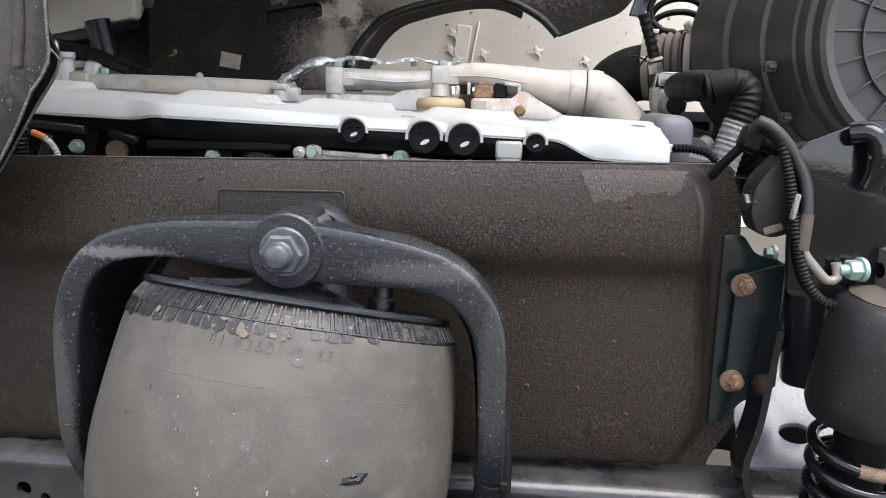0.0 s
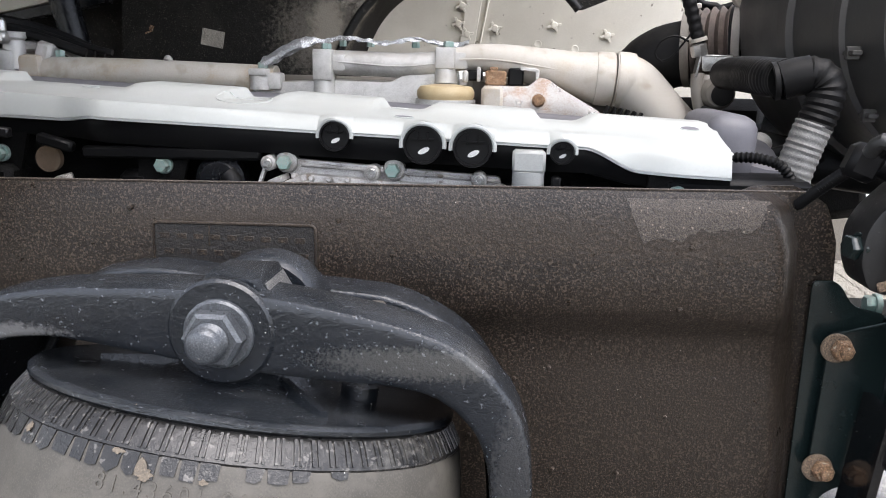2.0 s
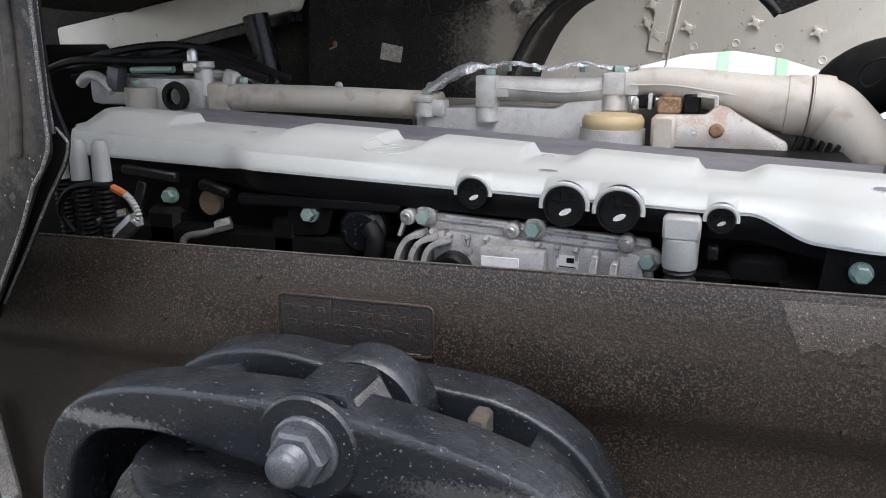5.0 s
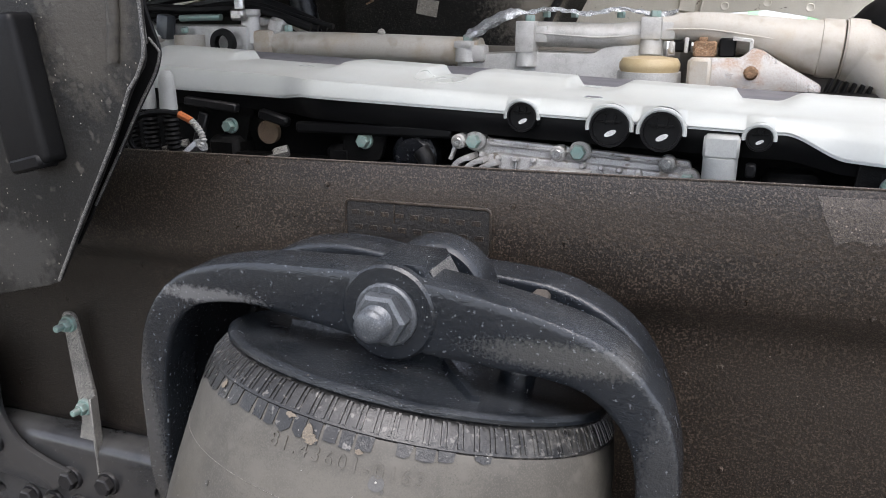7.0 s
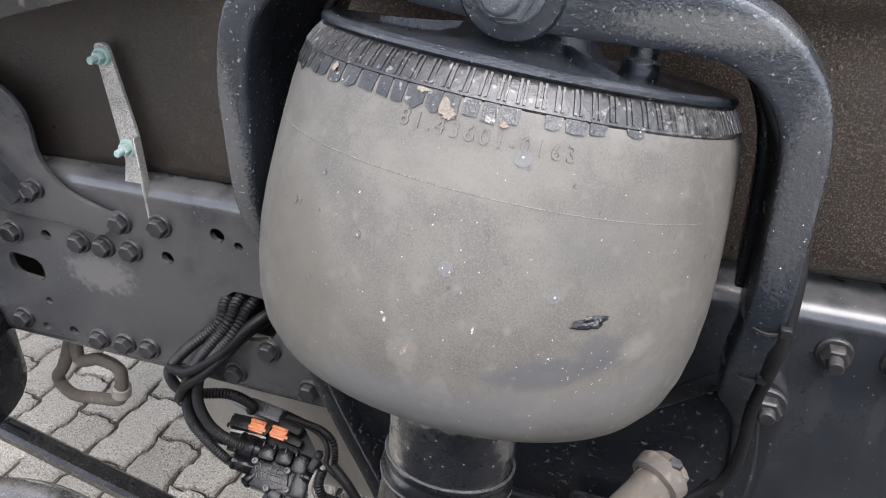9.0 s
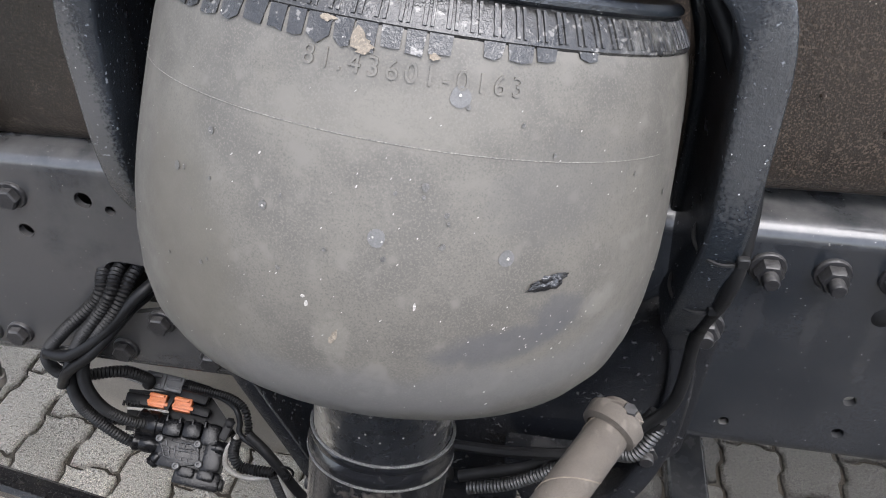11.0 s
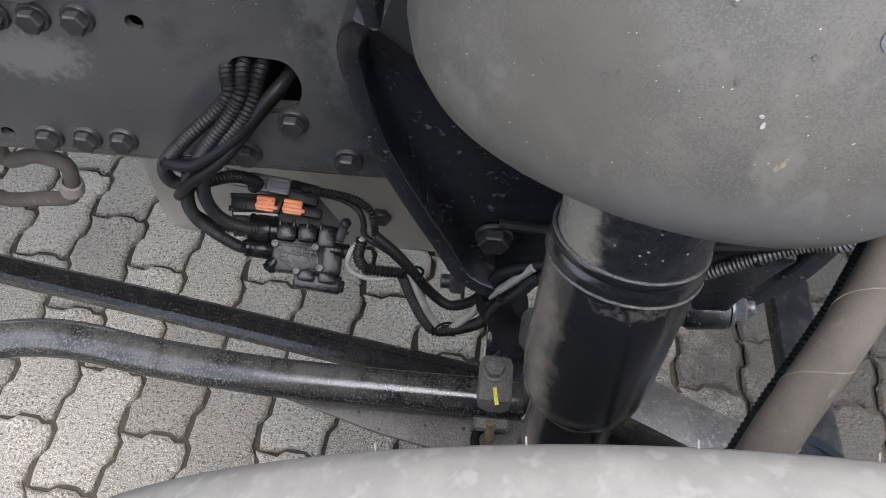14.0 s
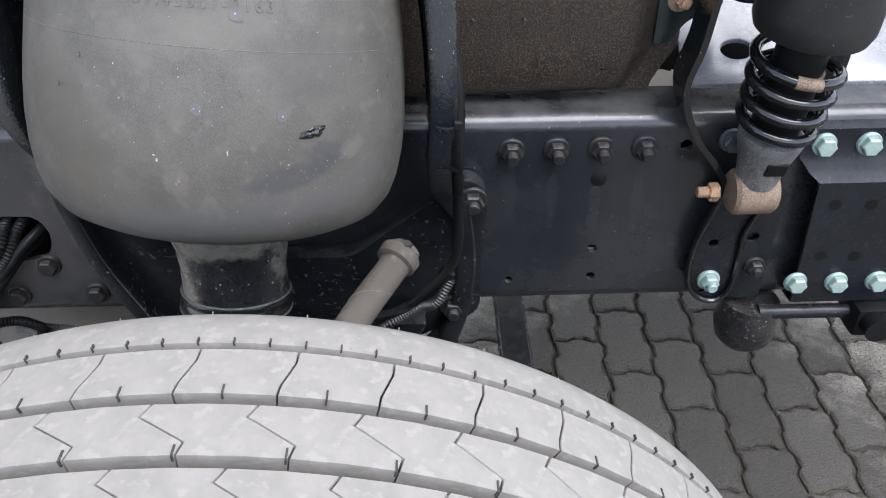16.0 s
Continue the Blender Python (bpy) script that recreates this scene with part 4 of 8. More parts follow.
part("stone_chips", bent(join(*chips)), M_CHIP, spring, "small pale stone chips", kind="stuff")
for ang, s, w, h in ((12.0, 0.2167, 0.0007, 0.0022), (-6.3, 0.2115, 0.0010, 0.0009), (-5.6, 0.2075, 0.0010, 0.0018)):
    part("scar", bent(plate([(ang + math.degrees(w * math.cos(q) / 0.172) * (1 + 0.4 * noise.noise(Vector((q, ang, 1)))), s + h * math.sin(q)) for q in span(0, 5.6, 9)], 0.0004, lambda a, b, d: on_spring(a, b, spring_r(b) + 0.0002 + d))), M_CHIP, spring)
scar = bmesh.new()
bmesh.ops.create_icosphere(scar, subdivisions=2, radius=1)
sc = on_spring(-0.5, 0.1895, spring_r(0.1895))
ss, su, sa = basis((sc - A0 - AX * 0.1895).normalized(), AX)
for v in scar.verts:
    v.co = sc + (ss * v.co.x * 0.0022 + su * (v.co.y * 0.0038 + v.co.x * 0.002) + sa * v.co.z * 0.0005) * (1 + 0.9 * noise.noise(v.co * 3 + Vector((2, 7, 1))))
part("torn_scar", bent(scar), M_TAN_DUST, spring, "raised tan scar in the rubber")
blob = bmesh.new()
bmesh.ops.create_icosphere(blob, subdivisions=3, radius=1)
tar_c = on_spring(34.8, 0.2320, spring_r(0.2320))
tar_out = (tar_c - A0 - AX * 0.2320).normalized()
ts, tu, ta = basis(tar_out, AX)
for v in blob.verts:
    k = 1 + 0.75 * noise.noise(v.co * 2.3 + Vector((4, 1, 2))) + 0.25 * noise.noise(v.co * 6 + Vector((1, 5, 2)))
    v.co = tar_c + (ts * v.co.x * 0.0090 + tu * (v.co.y * 0.0040 + v.co.x * 0.002) + ta * v.co.z * 0.0030) * k
part("tar_blob", bent(blob), M_TAR, spring, "shiny black blob of tar")
PT = A0 + AX * 0.3590
part("top_plate", bent(lathe([(0, 0), (0.140, 0), (0.149, 0.0012), (0.1525, 0.0035), (0.1525, 0.0060), (0.150, 0.0080), (0.1455, 0.0085), (0.141, 0.0062), (0.128, 0.0058), (0.09, 0.0068), (0.068, 0.009), (0.054, 0.015), (0.047, 0.026), (0.040, 0.030), (0, 0.030)], PT, AX, 96)), M_CAST, spring, "blue-black steel top plate")
web_parts = []
for ang in (35, 160, 285):
    d = (AS * math.cos(radians(ang)) + AU * math.sin(radians(ang)))
    web_parts.append(sweep([PT + d * 0.03 + AX * 0.022, PT + d * 0.075 + AX * 0.014, PT + d * 0.115 + AX * 0.009], [(-0.004, -0.012), (0.004, -0.012), (0.003, 0.001), (-0.003, 0.001)], up=AX))
part("plate_rib", bent(join(*web_parts)), M_CAST, spring)
part("stud", lathe([(0, 0), (0.014, 0), (0.014, 0.016), (0.010, 0.018), (0.010, 0.040), (0, 0.041)], PT + Vector((0.082, -0.005, -0.005)), AX, 14), M_CAST, spring)
part("neck", lathe([(0.085, 0.145), (0.079, 0.122), (0.072, 0.108), (0.063, 0.092), (0.058, 0.076), (0.0558, 0.055), (0.0553, 0.0)], (-0.208, 0.688, 0.795), (0.05, 0.16, 1), 48), M_NECK, spring, "dusty steel neck of the piston")
CAN_TOP, CAN_FOOT = Vector((-0.208, 0.690, 0.805)), Vector((-0.222, 0.645, 0.645))
CAN_AX = (CAN_TOP - CAN_FOOT).normalized()
part("ring", lathe([(0.050, 0.012), (0.0562, 0.011), (0.0588, 0.007), (0.0588, 0.004), (0.0575, 0.001), (0.0592, -0.003), (0.0600, -0.007), (0.0588, -0.011), (0.050, -0.013)], CAN_TOP, CAN_AX, 64), M_PISTON, spring, "double bead round the can's top")
CAN_LEN = (CAN_TOP - CAN_FOOT).length
part("piston", lathe([(0, CAN_LEN - 0.008), (0.0575, CAN_LEN - 0.008), (0.0570, 0.12), (0.0550, 0.05), (0.0525, 0.022), (0.0490, 0.008), (0.0440, 0.001), (0.036, -0.003), (0, -0.004)], CAN_FOOT, CAN_AX, 64), M_PISTON, spring, "glossy black steel piston can")
for z, r in ((0.0095, 0.0578), (-0.0115, 0.0590)):
    part("ring_edge", lathe([(r - 0.002, z - 0.0010), (r + 0.0008, z - 0.0010), (r + 0.0012, z), (r + 0.0008, z + 0.0010), (r - 0.002, z + 0.0010)], CAN_TOP, CAN_AX, 64), M_RIM, spring, "worn dusty bead edge")
part("can_seam", lathe([(0.0388, 0.001), (0.0405, 0.0005), (0.0405, -0.004), (0.0388, -0.005)], CAN_FOOT, CAN_AX, 40), M_RIM, spring, "dusty seam at the can's foot")
part("lower_tube", lathe([(0, 0.01), (0.0385, 0.01), (0.0385, -0.31), (0, -0.31)], CAN_FOOT, CAN_AX, 40), M_PISTON, spring, "worn grey-black lower tube")

# ---- yoke over the air spring ----
yoke = thing("suspension_yoke", (-0.18, 0.80, 0.62), "blue-black cast steel yoke bolted to the rail over the air spring", "suspension bracket")
FB = spline([(-0.405, 0.790, 0.93), (-0.398, 0.735, 1.01), (-0.394, 0.727, 1.09), (-0.391, 0.726, 1.135), (-0.379, 0.726, 1.180), (-0.350, 0.726, 1.211), (-0.300, 0.726, 1.2235),
             (-0.240, 0.726, 1.2225), (-0.177, 0.726, 1.2185), (-0.110, 0.726, 1.2125), (-0.055, 0.726, 1.2055), (-0.022, 0.726, 1.1945), (0.004, 0.726, 1.170), (0.017, 0.726, 1.135),
             (0.020, 0.727, 1.08), (0.021, 0.730, 1.01), (0.017, 0.752, 0.945), (0.018, 0.79, 0.89), (0.028, 0.84, 0.84), (0.045, 0.875, 0.79)], 0.012)
SEC = [Vector(q) for q in rounded([(-0.021, -0.0135), (0.021, -0.0135), (0.021, 0.0135), (-0.021, 0.0135)], 0.0045, 3)]
FB_SEC = [(q.y, q.x) for q in SEC]


def thicker(t):
    return ((1 + 1.0 * math.exp(-((t - 0.47) / 0.115) ** 2)) * (0.45 + 0.55 * smooth01(0.0, 0.2, t)), 1)


part("front_beam", sweep(FB, FB_SEC, up=(0, 1, 0), scale=thicker), M_CAST, yoke, "rough-cast front arm")
RBM = spline([(-0.405, 0.86, 0.95), (-0.392, 0.845, 1.10), (-0.372, 0.842, 1.165), (-0.335, 0.842, 1.200), (-0.277, 0.842, 1.213), (-0.20, 0.842, 1.206), (-0.12, 0.842, 1.202), (-0.075, 0.842, 1.196),
              (-0.030, 0.842, 1.172), (-0.002, 0.842, 1.13), (0.012, 0.845, 1.07), (0.018, 0.86, 0.95)], 0.012)
part("rear_beam", sweep(RBM, FB_SEC, up=(0, 1, 0)), M_CAST, yoke, "rear arm")
LEGS = (
    ([(-0.300, 0.735, 1.2215), (-0.350, 0.735, 1.209), (-0.377, 0.735, 1.178), (-0.389, 0.735, 1.135), (-0.393, 0.735, 1.09), (-0.397, 0.745, 1.01), (-0.405, 0.79, 0.93), (-0.425, 0.833, 0.87)],
     [(-0.300, 0.842, 1.209), (-0.335, 0.842, 1.200), (-0.372, 0.842, 1.165), (-0.387, 0.842, 1.12), (-0.392, 0.845, 1.08), (-0.398, 0.850, 1.00), (-0.405, 0.860, 0.95), (-0.425, 0.865, 0.87)]),
    ([(-0.048, 0.735, 1.2035), (-0.022, 0.735, 1.193), (0.003, 0.735, 1.169), (0.015, 0.735, 1.135), (0.019, 0.735, 1.08), (0.020, 0.742, 1.01), (0.017, 0.758, 0.945), (0.022, 0.80, 0.87)],
     [(-0.052, 0.842, 1.187), (-0.030, 0.842, 1.172), (-0.012, 0.842, 1.148), (0.000, 0.842, 1.12), (0.010, 0.845, 1.07), (0.015, 0.850, 1.0), (0.018, 0.86, 0.94), (0.024, 0.865, 0.86)]))
for fr, re in LEGS:
    fr, re = spline(fr, 0.012), spline(re, 0.012)
    m = 40
    pick = lambda line, u: line[min(len(line) - 1, round(u * (len(line) - 1)))]
    part("leg", sheet(span(0, 1, m), (0, 0.5, 1), lambda u, v: pick(fr, u).lerp(pick(re, u), v), 0.010, (0.55 if fr[0].x < -0.2 else -0.55, 0.0, -0.6)), M_CAST, yoke, "wide cast leg joining the two arms")
part("boss", lathe([(0, -0.002), (0.036, -0.002), (0.036, 0.004), (0.034, 0.006), (0.020, 0.0065), (0, 0.0065)], (-0.174, 0.7085, 1.218), (0, -1, 0), 40), M_CAST, yoke)
part("bush_housing", lathe([(0.034, 0.014), (0.034, 0.0), (0.045, 0.0), (0.0475, 0.003), (0.0485, 0.008), (0.0485, 0.030), (0.0475, 0.035), (0.045, 0.038), (0.034, 0.038)], (-0.171, 0.776, 1.203), (0, 1, 0), 48), M_CAST, yoke, "round bush eye between the arms")
part("rubber_bush", lathe([(0.0, 0.016), (0.022, 0.016), (0.026, 0.020), (0.0345, 0.012), (0.0345, 0.034), (0, 0.034)], (-0.171, 0.776, 1.203), (0, 1, 0), 32), M_RUBBER, yoke, "perished rubber bush")
part("eye_block", plate([(-0.171 + 0.0362 * math.cos(a), 1.2205 + 0.0362 * math.sin(a)) for a in (k * math.pi / 3 for k in range(6))], 0.052, xz(0.716), bevel=0.004), M_CAST, yoke, "six-sided block with a pale facet")
part("worn_facet", box((-0.1435, 0.742, 1.2375), (0.0012, 0.040, 0.022), (0, -30, 0), bevel=0.0004), M_RIM, yoke, "paler right-hand facet")
part("spring_hub", join(box((-0.176, 0.775, 1.185), (0.075, 0.05, 0.045), bevel=0.008, seg=2), lathe([(0.046, 0), (0.04, 0.03)], (-0.178, 0.77, 1.158), (0, 0, 1), 24)), M_CAST, yoke)
bolt = part("bolt", hexhead((-0.174, 0.7025, 1.218), (0, -1, 0), 0.0200, 0.012, 0.0235, 0.0, 0.0), M_BOLT_GREY, yoke, "large grey bolt with nut")
part("stud", lathe([(0, 0), (0.0124, 0)] + [(0.0124 - 0.0011 * (k % 2), 0.0012 + 0.0014 * k) for k in range(11)] + [(0.0112, 0.0185), (0.0085, 0.0205), (0, 0.0208)], (-0.174, 0.6910, 1.2185), (0, -1, 0), 28), M_BOLT_GREY, yoke, "threaded stud end")
foot = rounded([(-0.442, 0.835), (-0.428, 0.744), (-0.400, 0.667), (-0.358, 0.579), (-0.335, 0.528), (-0.300, 0.505), (-0.18, 0.50), (-0.09, 0.53), (-0.02, 0.57), (0.045, 0.60), (0.072, 0.62), (0.080, 0.82), (0.055, 0.84), (0.0, 0.80), (-0.1, 0.72), (-0.3, 0.72), (-0.40, 0.80)], 0.02)
part("foot_casting", plate(foot, 0.030, xz(0.864), bevel=0.004), M_CAST_DARK, yoke, "black casting on the rail under the spring")
LL = spline([(-0.405, 0.790, 0.93), (-0.425, 0.833, 0.888), (-0.440, 0.853, 0.837), (-0.426, 0.857, 0.744), (-0.398, 0.857, 0.667), (-0.358, 0.855, 0.579), (-0.334, 0.853, 0.528), (-0.305, 0.853, 0.508)], 0.012)
cut = min(range(len(LL)), key=lambda i: abs(LL[i].z - 0.80))
part("left_rib", sweep(LL[:cut + 1], [(a * 0.75, b) for a, b in FB_SEC], up=(0, 1, 0)), M_CAST_DARK, yoke, "curved edge rib with stone chips")
part("left_rib", sweep(LL[cut:], [(a * 0.75, b) for a, b in FB_SEC], up=(0, 1, 0)), M_CAST_DARK, yoke, "black lower edge rib")
LR = spline([(0.045, 0.875, 0.79), (0.052, 0.875, 0.72), (0.045, 0.870, 0.64), (0.02, 0.862, 0.57), (-0.02, 0.857, 0.52)], 0.012)
part("right_rib", sweep(LR, FB_SEC, up=(0, 1, 0)), M_CAST_DARK, yoke)
first = part("foot_bolt", hexhead((0.060, 0.864, 0.807), (0, -1, 0), 0.0145, 0.012, 0.019, 0.009, 0.008), M_BOLT, yoke)
spread(first, pose(-0.026, 0, -0.177))
part("foot_bolt", hexhead((-0.304, 0.862, 0.577), (0, -1, 0), 0.0175, 0.012, 0.021), M_BOLT, yoke)
part("arm", join(sweep(spline([(-0.295, 0.865, 0.50), (-0.295, 0.865, 0.46), (-0.275, 0.862, 0.42), (-0.27, 0.86, 0.37)], 0.012), [(-0.022, -0.025), (0.022, -0.025), (0.022, 0.025), (-0.022, 0.025)]), lathe([(0, -0.035), (0.034, -0.035), (0.034, 0.035), (0, 0.035)], (-0.265, 0.86, 0.36), (1, 0, 0), 20)), M_CAST_DARK, yoke)
part("side_nut", hexhead((-0.333, 0.868, 0.470), (-1, 0, 0), 0.016, 0.014, 0.021, 0.012, 0.009), M_BOLT, yoke)

link = thing("link_arm", (-0.02, 0.85, 0.50), "black cast link arm with a through bolt and nut", "suspension link")
LC = Vector((-0.060, 0.832, 0.517))
part("arm", join(plate(rounded([(-0.118, 0.640), (-0.105, 0.600), (-0.083, 0.545), (-0.078, 0.508), (-0.060, 0.492), (-0.042, 0.508), (-0.040, 0.545), (-0.020, 0.600), (0.0, 0.640)], 0.010), 0.034, xz(0.816), bevel=0.005), lathe([(0, -0.024), (0.022, -0.024), (0.025, -0.020), (0.025, 0.020), (0.022, 0.024), (0, 0.024)], LC, (1, 0.05, 0.1), 24)), M_CAST_DARK, link)
part("bolt", lathe([(0, -0.05), (0.010, -0.05), (0.010, 0.048), (0.008, 0.050), (0, 0.050)], LC, (1, 0.05, 0.1), 14), M_BOLT, link)
part("nut", hexhead(LC + Vector((0.025, 0.001, 0.002)), (1, 0.05, 0.1), 0.017, 0.014, 0.023, 0.010, 0.010), M_BOLT_GREY, link)
part("nut", hexhead(LC - Vector((0.025, 0.001, 0.002)), (-1, -0.05, -0.1), 0.017, 0.012, 0.022), M_BOLT, link)

# cable along the yoke's leg, held by ties
legc = thing("sensor_cable", (0.03, 0.72, 0.70), "black cable tied along the yoke", "cable")
part("cable", tube([(-0.10, 0.80, 1.185), (-0.06, 0.785, 1.190), (-0.01, 0.760, 1.150), (0.030, 0.735, 1.06), (0.036, 0.722, 1.0), (0.034, 0.728, 0.95), (0.038, 0.79, 0.86), (0.034, 0.80, 0.76), (-0.02, 0.80, 0.69)], 0.006, 10), M_RUBBER, legc)
for z, y in ((0.998, 0.728), (0.930, 0.754)):
    c = min((p for p in FB if p.x > -0.1), key=lambda p: abs(p.z - z))
    loop = [c + Vector((0.003 + 0.0185 * math.cos(a), 0.0245 * math.sin(a), 0.004 * math.sin(a))) for a in span(0, 2 * math.pi, 25)]
    part("cable_tie", join(tube(loop, 0.0014, 6, straight=True), box(c + Vector((0.014, -0.024, 0)), (0.008, 0.006, 0.008), bevel=0.001)), M_RUBBER, legc, "narrow plastic tie")
part("clip", box((-0.088, 0.800, 1.203), (0.014, 0.022, 0.020), bevel=0.003), M_FABRIC, legc, "pale cloth tape")

# ---- wheel ----
WX, WZ = -0.160, 0.491
wheel = thing("road_wheel", (WX, 0.29, 0.0), "truck front wheel with a dust-grey ribbed tyre", "wheel")
TP = [(0.40, 0.455), (0.43, 0.463), (0.46, 0.4645), (0.480, 0.461), (0.492, 0.455), (0.4985, 0.446), (0.5015, 0.435), (0.5035, 0.420), (0.5042, 0.4125), (0.494, 0.4105), (0.494, 0.4045), (0.5045, 0.4030)]
base = [(r, y) for r, y in TP[:8]] + [(0.5042, 0.4125), (0.4925, 0.4110)]
base += [(0.4925, 0.18), (0.5042, 0.172), (0.5015, 0.155), (0.4985, 0.144), (0.492, 0.135), (0.480, 0.129), (0.46, 0.1255), (0.43, 0.127), (0.40, 0.135)]
part("tyre", lathe(base, (WX, 0, WZ), (0, 1, 0), 180), M_TYRE, wheel, "pale dust over black rubber", smooth=30)
part("groove_floor", lathe([(0.4935, 0.4095), (0.4935, 0.181)], (WX, 0, WZ), (0, 1, 0), 120), M_TYRE_GROOVE, wheel)
part("rim", join(lathe([(0.405, 0.45), (0.395, 0.44), (0.385, 0.40), (0.30, 0.33), (0.12, 0.30), (0, 0.30)], (WX, 0, WZ), (0, 1, 0), 48), lathe([(0.405, 0.14), (0.39, 0.15), (0.37, 0.22), (0.12, 0.24), (0, 0.24)], (WX, 0, WZ), (0, 1, 0), 48)), M_STEEL, wheel, "steel rim")
NB = 49


SHOULDER_ROW = ((0.0, 0.0), (0.25, -0.01), (0.80, -0.13), (1.0, -0.14))
INNER_ROW = ((0.0, 0.0), (0.25, -0.08), (0.75, 0.40), (1.0, 0.36))


def zigzag(shape, t):
    for (a, p), (b, q) in zip(shape, shape[1:]):
        if a <= t <= b:
            return p + (q - p) * (t - a) / (b - a)
    return shape[-1][1]


def tread_block(y0, y1, shape):
    """One block of a tread row, its cross cuts bent to a zigzag."""
    step = 2 * math.pi / NB
    bm = bmesh.new()
    rows = []
    for t in (1.0, 0.93, 0.90, 0.78, 0.75, 0.72, 0.5, 0.28, 0.25, 0.22, 0.1, 0.0):
        y = y1 - t * (y1 - y0)
        off = step * zigzag(shape, t)
        r_top = 0.5072 - 0.16 * (y - 0.29) ** 2
        row = []
        for a, r in ((off + 0.0004, 0.492), (off + 0.0004, r_top - 0.0006), (off + 0.0014, r_top), (off + step / 2, r_top + 0.0002), (off + step - 0.0034, r_top), (off + step - 0.0024, r_top - 0.0006), (off + step - 0.0024, 0.492)):
            row.append(bm.verts.new((r * math.sin(a), y, r * math.cos(a))))
        rows.append(row)
    for p, q in zip(rows, rows[1:]):
        for i in range(6):
            bm.faces.new((p[i], p[i + 1], q[i + 1], q[i]))
    bm.faces.new(rows[0])
    bm.faces.new(rows[-1][::-1])
    bmesh.ops.translate(bm, verts=bm.verts, vec=(WX, 0, WZ))
    return bm


half_cuts = []
for y0, y1, shape, shift in ((0.3650, 0.4055, SHOULDER_ROW, 0.174), (0.3165, 0.3560, INNER_ROW, -0.122), (0.2690, 0.3075, INNER_ROW, -0.286), (0.2210, 0.2600, INNER_ROW, 0.41), (0.184, 0.2120, INNER_ROW, 0.72)):
    blk = part("tread_block", tread_block(y0, y1, shape), M_TYRE, wheel)
    off = Vector((WX, 0, WZ)) - world_at(wheel)
    for k in range(NB):
        a = (k + shift) * 360 / NB
        q = radians(a + 360 / NB * 0.33)
        if math.cos(q) > 0.3:
            r = 0.5055 - 0.16 * (y0 - 0.29) ** 2
            half_cuts.append(box((WX + r * math.sin(q), y0 + 0.003, WZ + r * math.cos(q)), (0.0013, 0.0085, 0.005), (0, math.degrees(q), 0), bevel=0))
        spin = Matrix.Translation(off) @ pose(0, 0, 0, 0, a, 0) @ Matrix.Translation(-off)
        if k == 0:
            blk.matrix_basis = spin
            continue
        o = blk.copy()
        scene.collection.objects.link(o)
        o.matrix_basis = spin
part("block_cut", join(*half_cuts), M_CUT, wheel, "short cuts in the blocks' edges", kind="stuff")
cuts = []
for k in range(132):
    a = 2 * math.pi * (k + 0.3) / 132
    if math.cos(a) < 0.2:
        continue
    for y, r in ((0.4140, 0.5040),):
        c = Vector((WX + r * math.sin(a), y, WZ + r * math.cos(a)))
        cuts.append(box(c, (0.0012, 0.0045, 0.004), (0, math.degrees(a), 0), bevel=0))
part("shoulder_cut", join(*cuts), M_CUT, wheel, "short cuts along the groove", kind="stuff")
hairs = []
for k in range(9):
    a = -0.55 + 0.14 * k
    c = Vector((WX + 0.488 * math.sin(a), 0.457, WZ + 0.488 * math.cos(a)))
    hairs.append(tube([c, c + Vector((math.sin(a) * 0.0015, 0.003, 0.002))], 0.00045, 5, straight=True))
part("moulding_hair", join(*hairs), M_TYRE, wheel, "little rubber moulding spikes", kind="stuff")

# ---- under the chassis ----
stab = thing("stabiliser_bar", (-0.55, 0.70, 0.50), "glossy black stabiliser bar with a dusty top", "stabiliser bar")
part("bar", tube([(-1.30, 0.60, 0.44), (-1.02, 0.665, 0.485), (-0.86, 0.708, 0.503), (-0.77, 0.722, 0.505), (-0.66, 0.712, 0.500), (-0.53, 0.704, 0.498), (-0.40, 0.704, 0.496), (-0.26, 0.706, 0.494)], 0.0215, 18, 0.02), M_BAR, stab)
part("clamp", join(box((-0.290, 0.714, 0.500), (0.036, 0.056, 0.054), bevel=0.009, seg=2), box((-0.290, 0.690, 0.480), (0.040, 0.030, 0.020), (25, 0, 0), bevel=0.004)), M_MUD, stab)
hook = [Vector((-0.291 + 0.0155 * math.cos(a), 0.668 + 0.0165 * math.sin(a), 0.470)) for a in span(0.9, 5.4, 19)]
part("clamp_hook", tube(hook, 0.0052, 10, straight=True), M_BLACK, stab, "black open hook")
part("clamp_bolt", hexhead((-0.292, 0.722, 0.528), (0, -0.2, 1), 0.0115, 0.011, 0.0145, 0.003, 0.006), M_MUD, stab, "dusty bolt")
part("yellow_mark", box((-0.289, 0.692, 0.5282), (0.0042, 0.020, 0.0015), (0, 0, 10), bevel=0.0005), M_YELLOW, stab, "stroke of yellow paint")
part("yellow_mark", box((-0.290, 0.650, 0.4762), (0.0042, 0.010, 0.0015), (0, 0, -12), bevel=0.0005), M_YELLOW, stab, "stroke of yellow paint")
part("pin", lathe([(0, 0), (0.0052, 0), (0.0052, 0.040), (0.003, 0.042), (0, 0.042)], (-0.291, 0.668, 0.452), (0, 0.3, 1), 12), M_CORK, stab, "rusty pin")

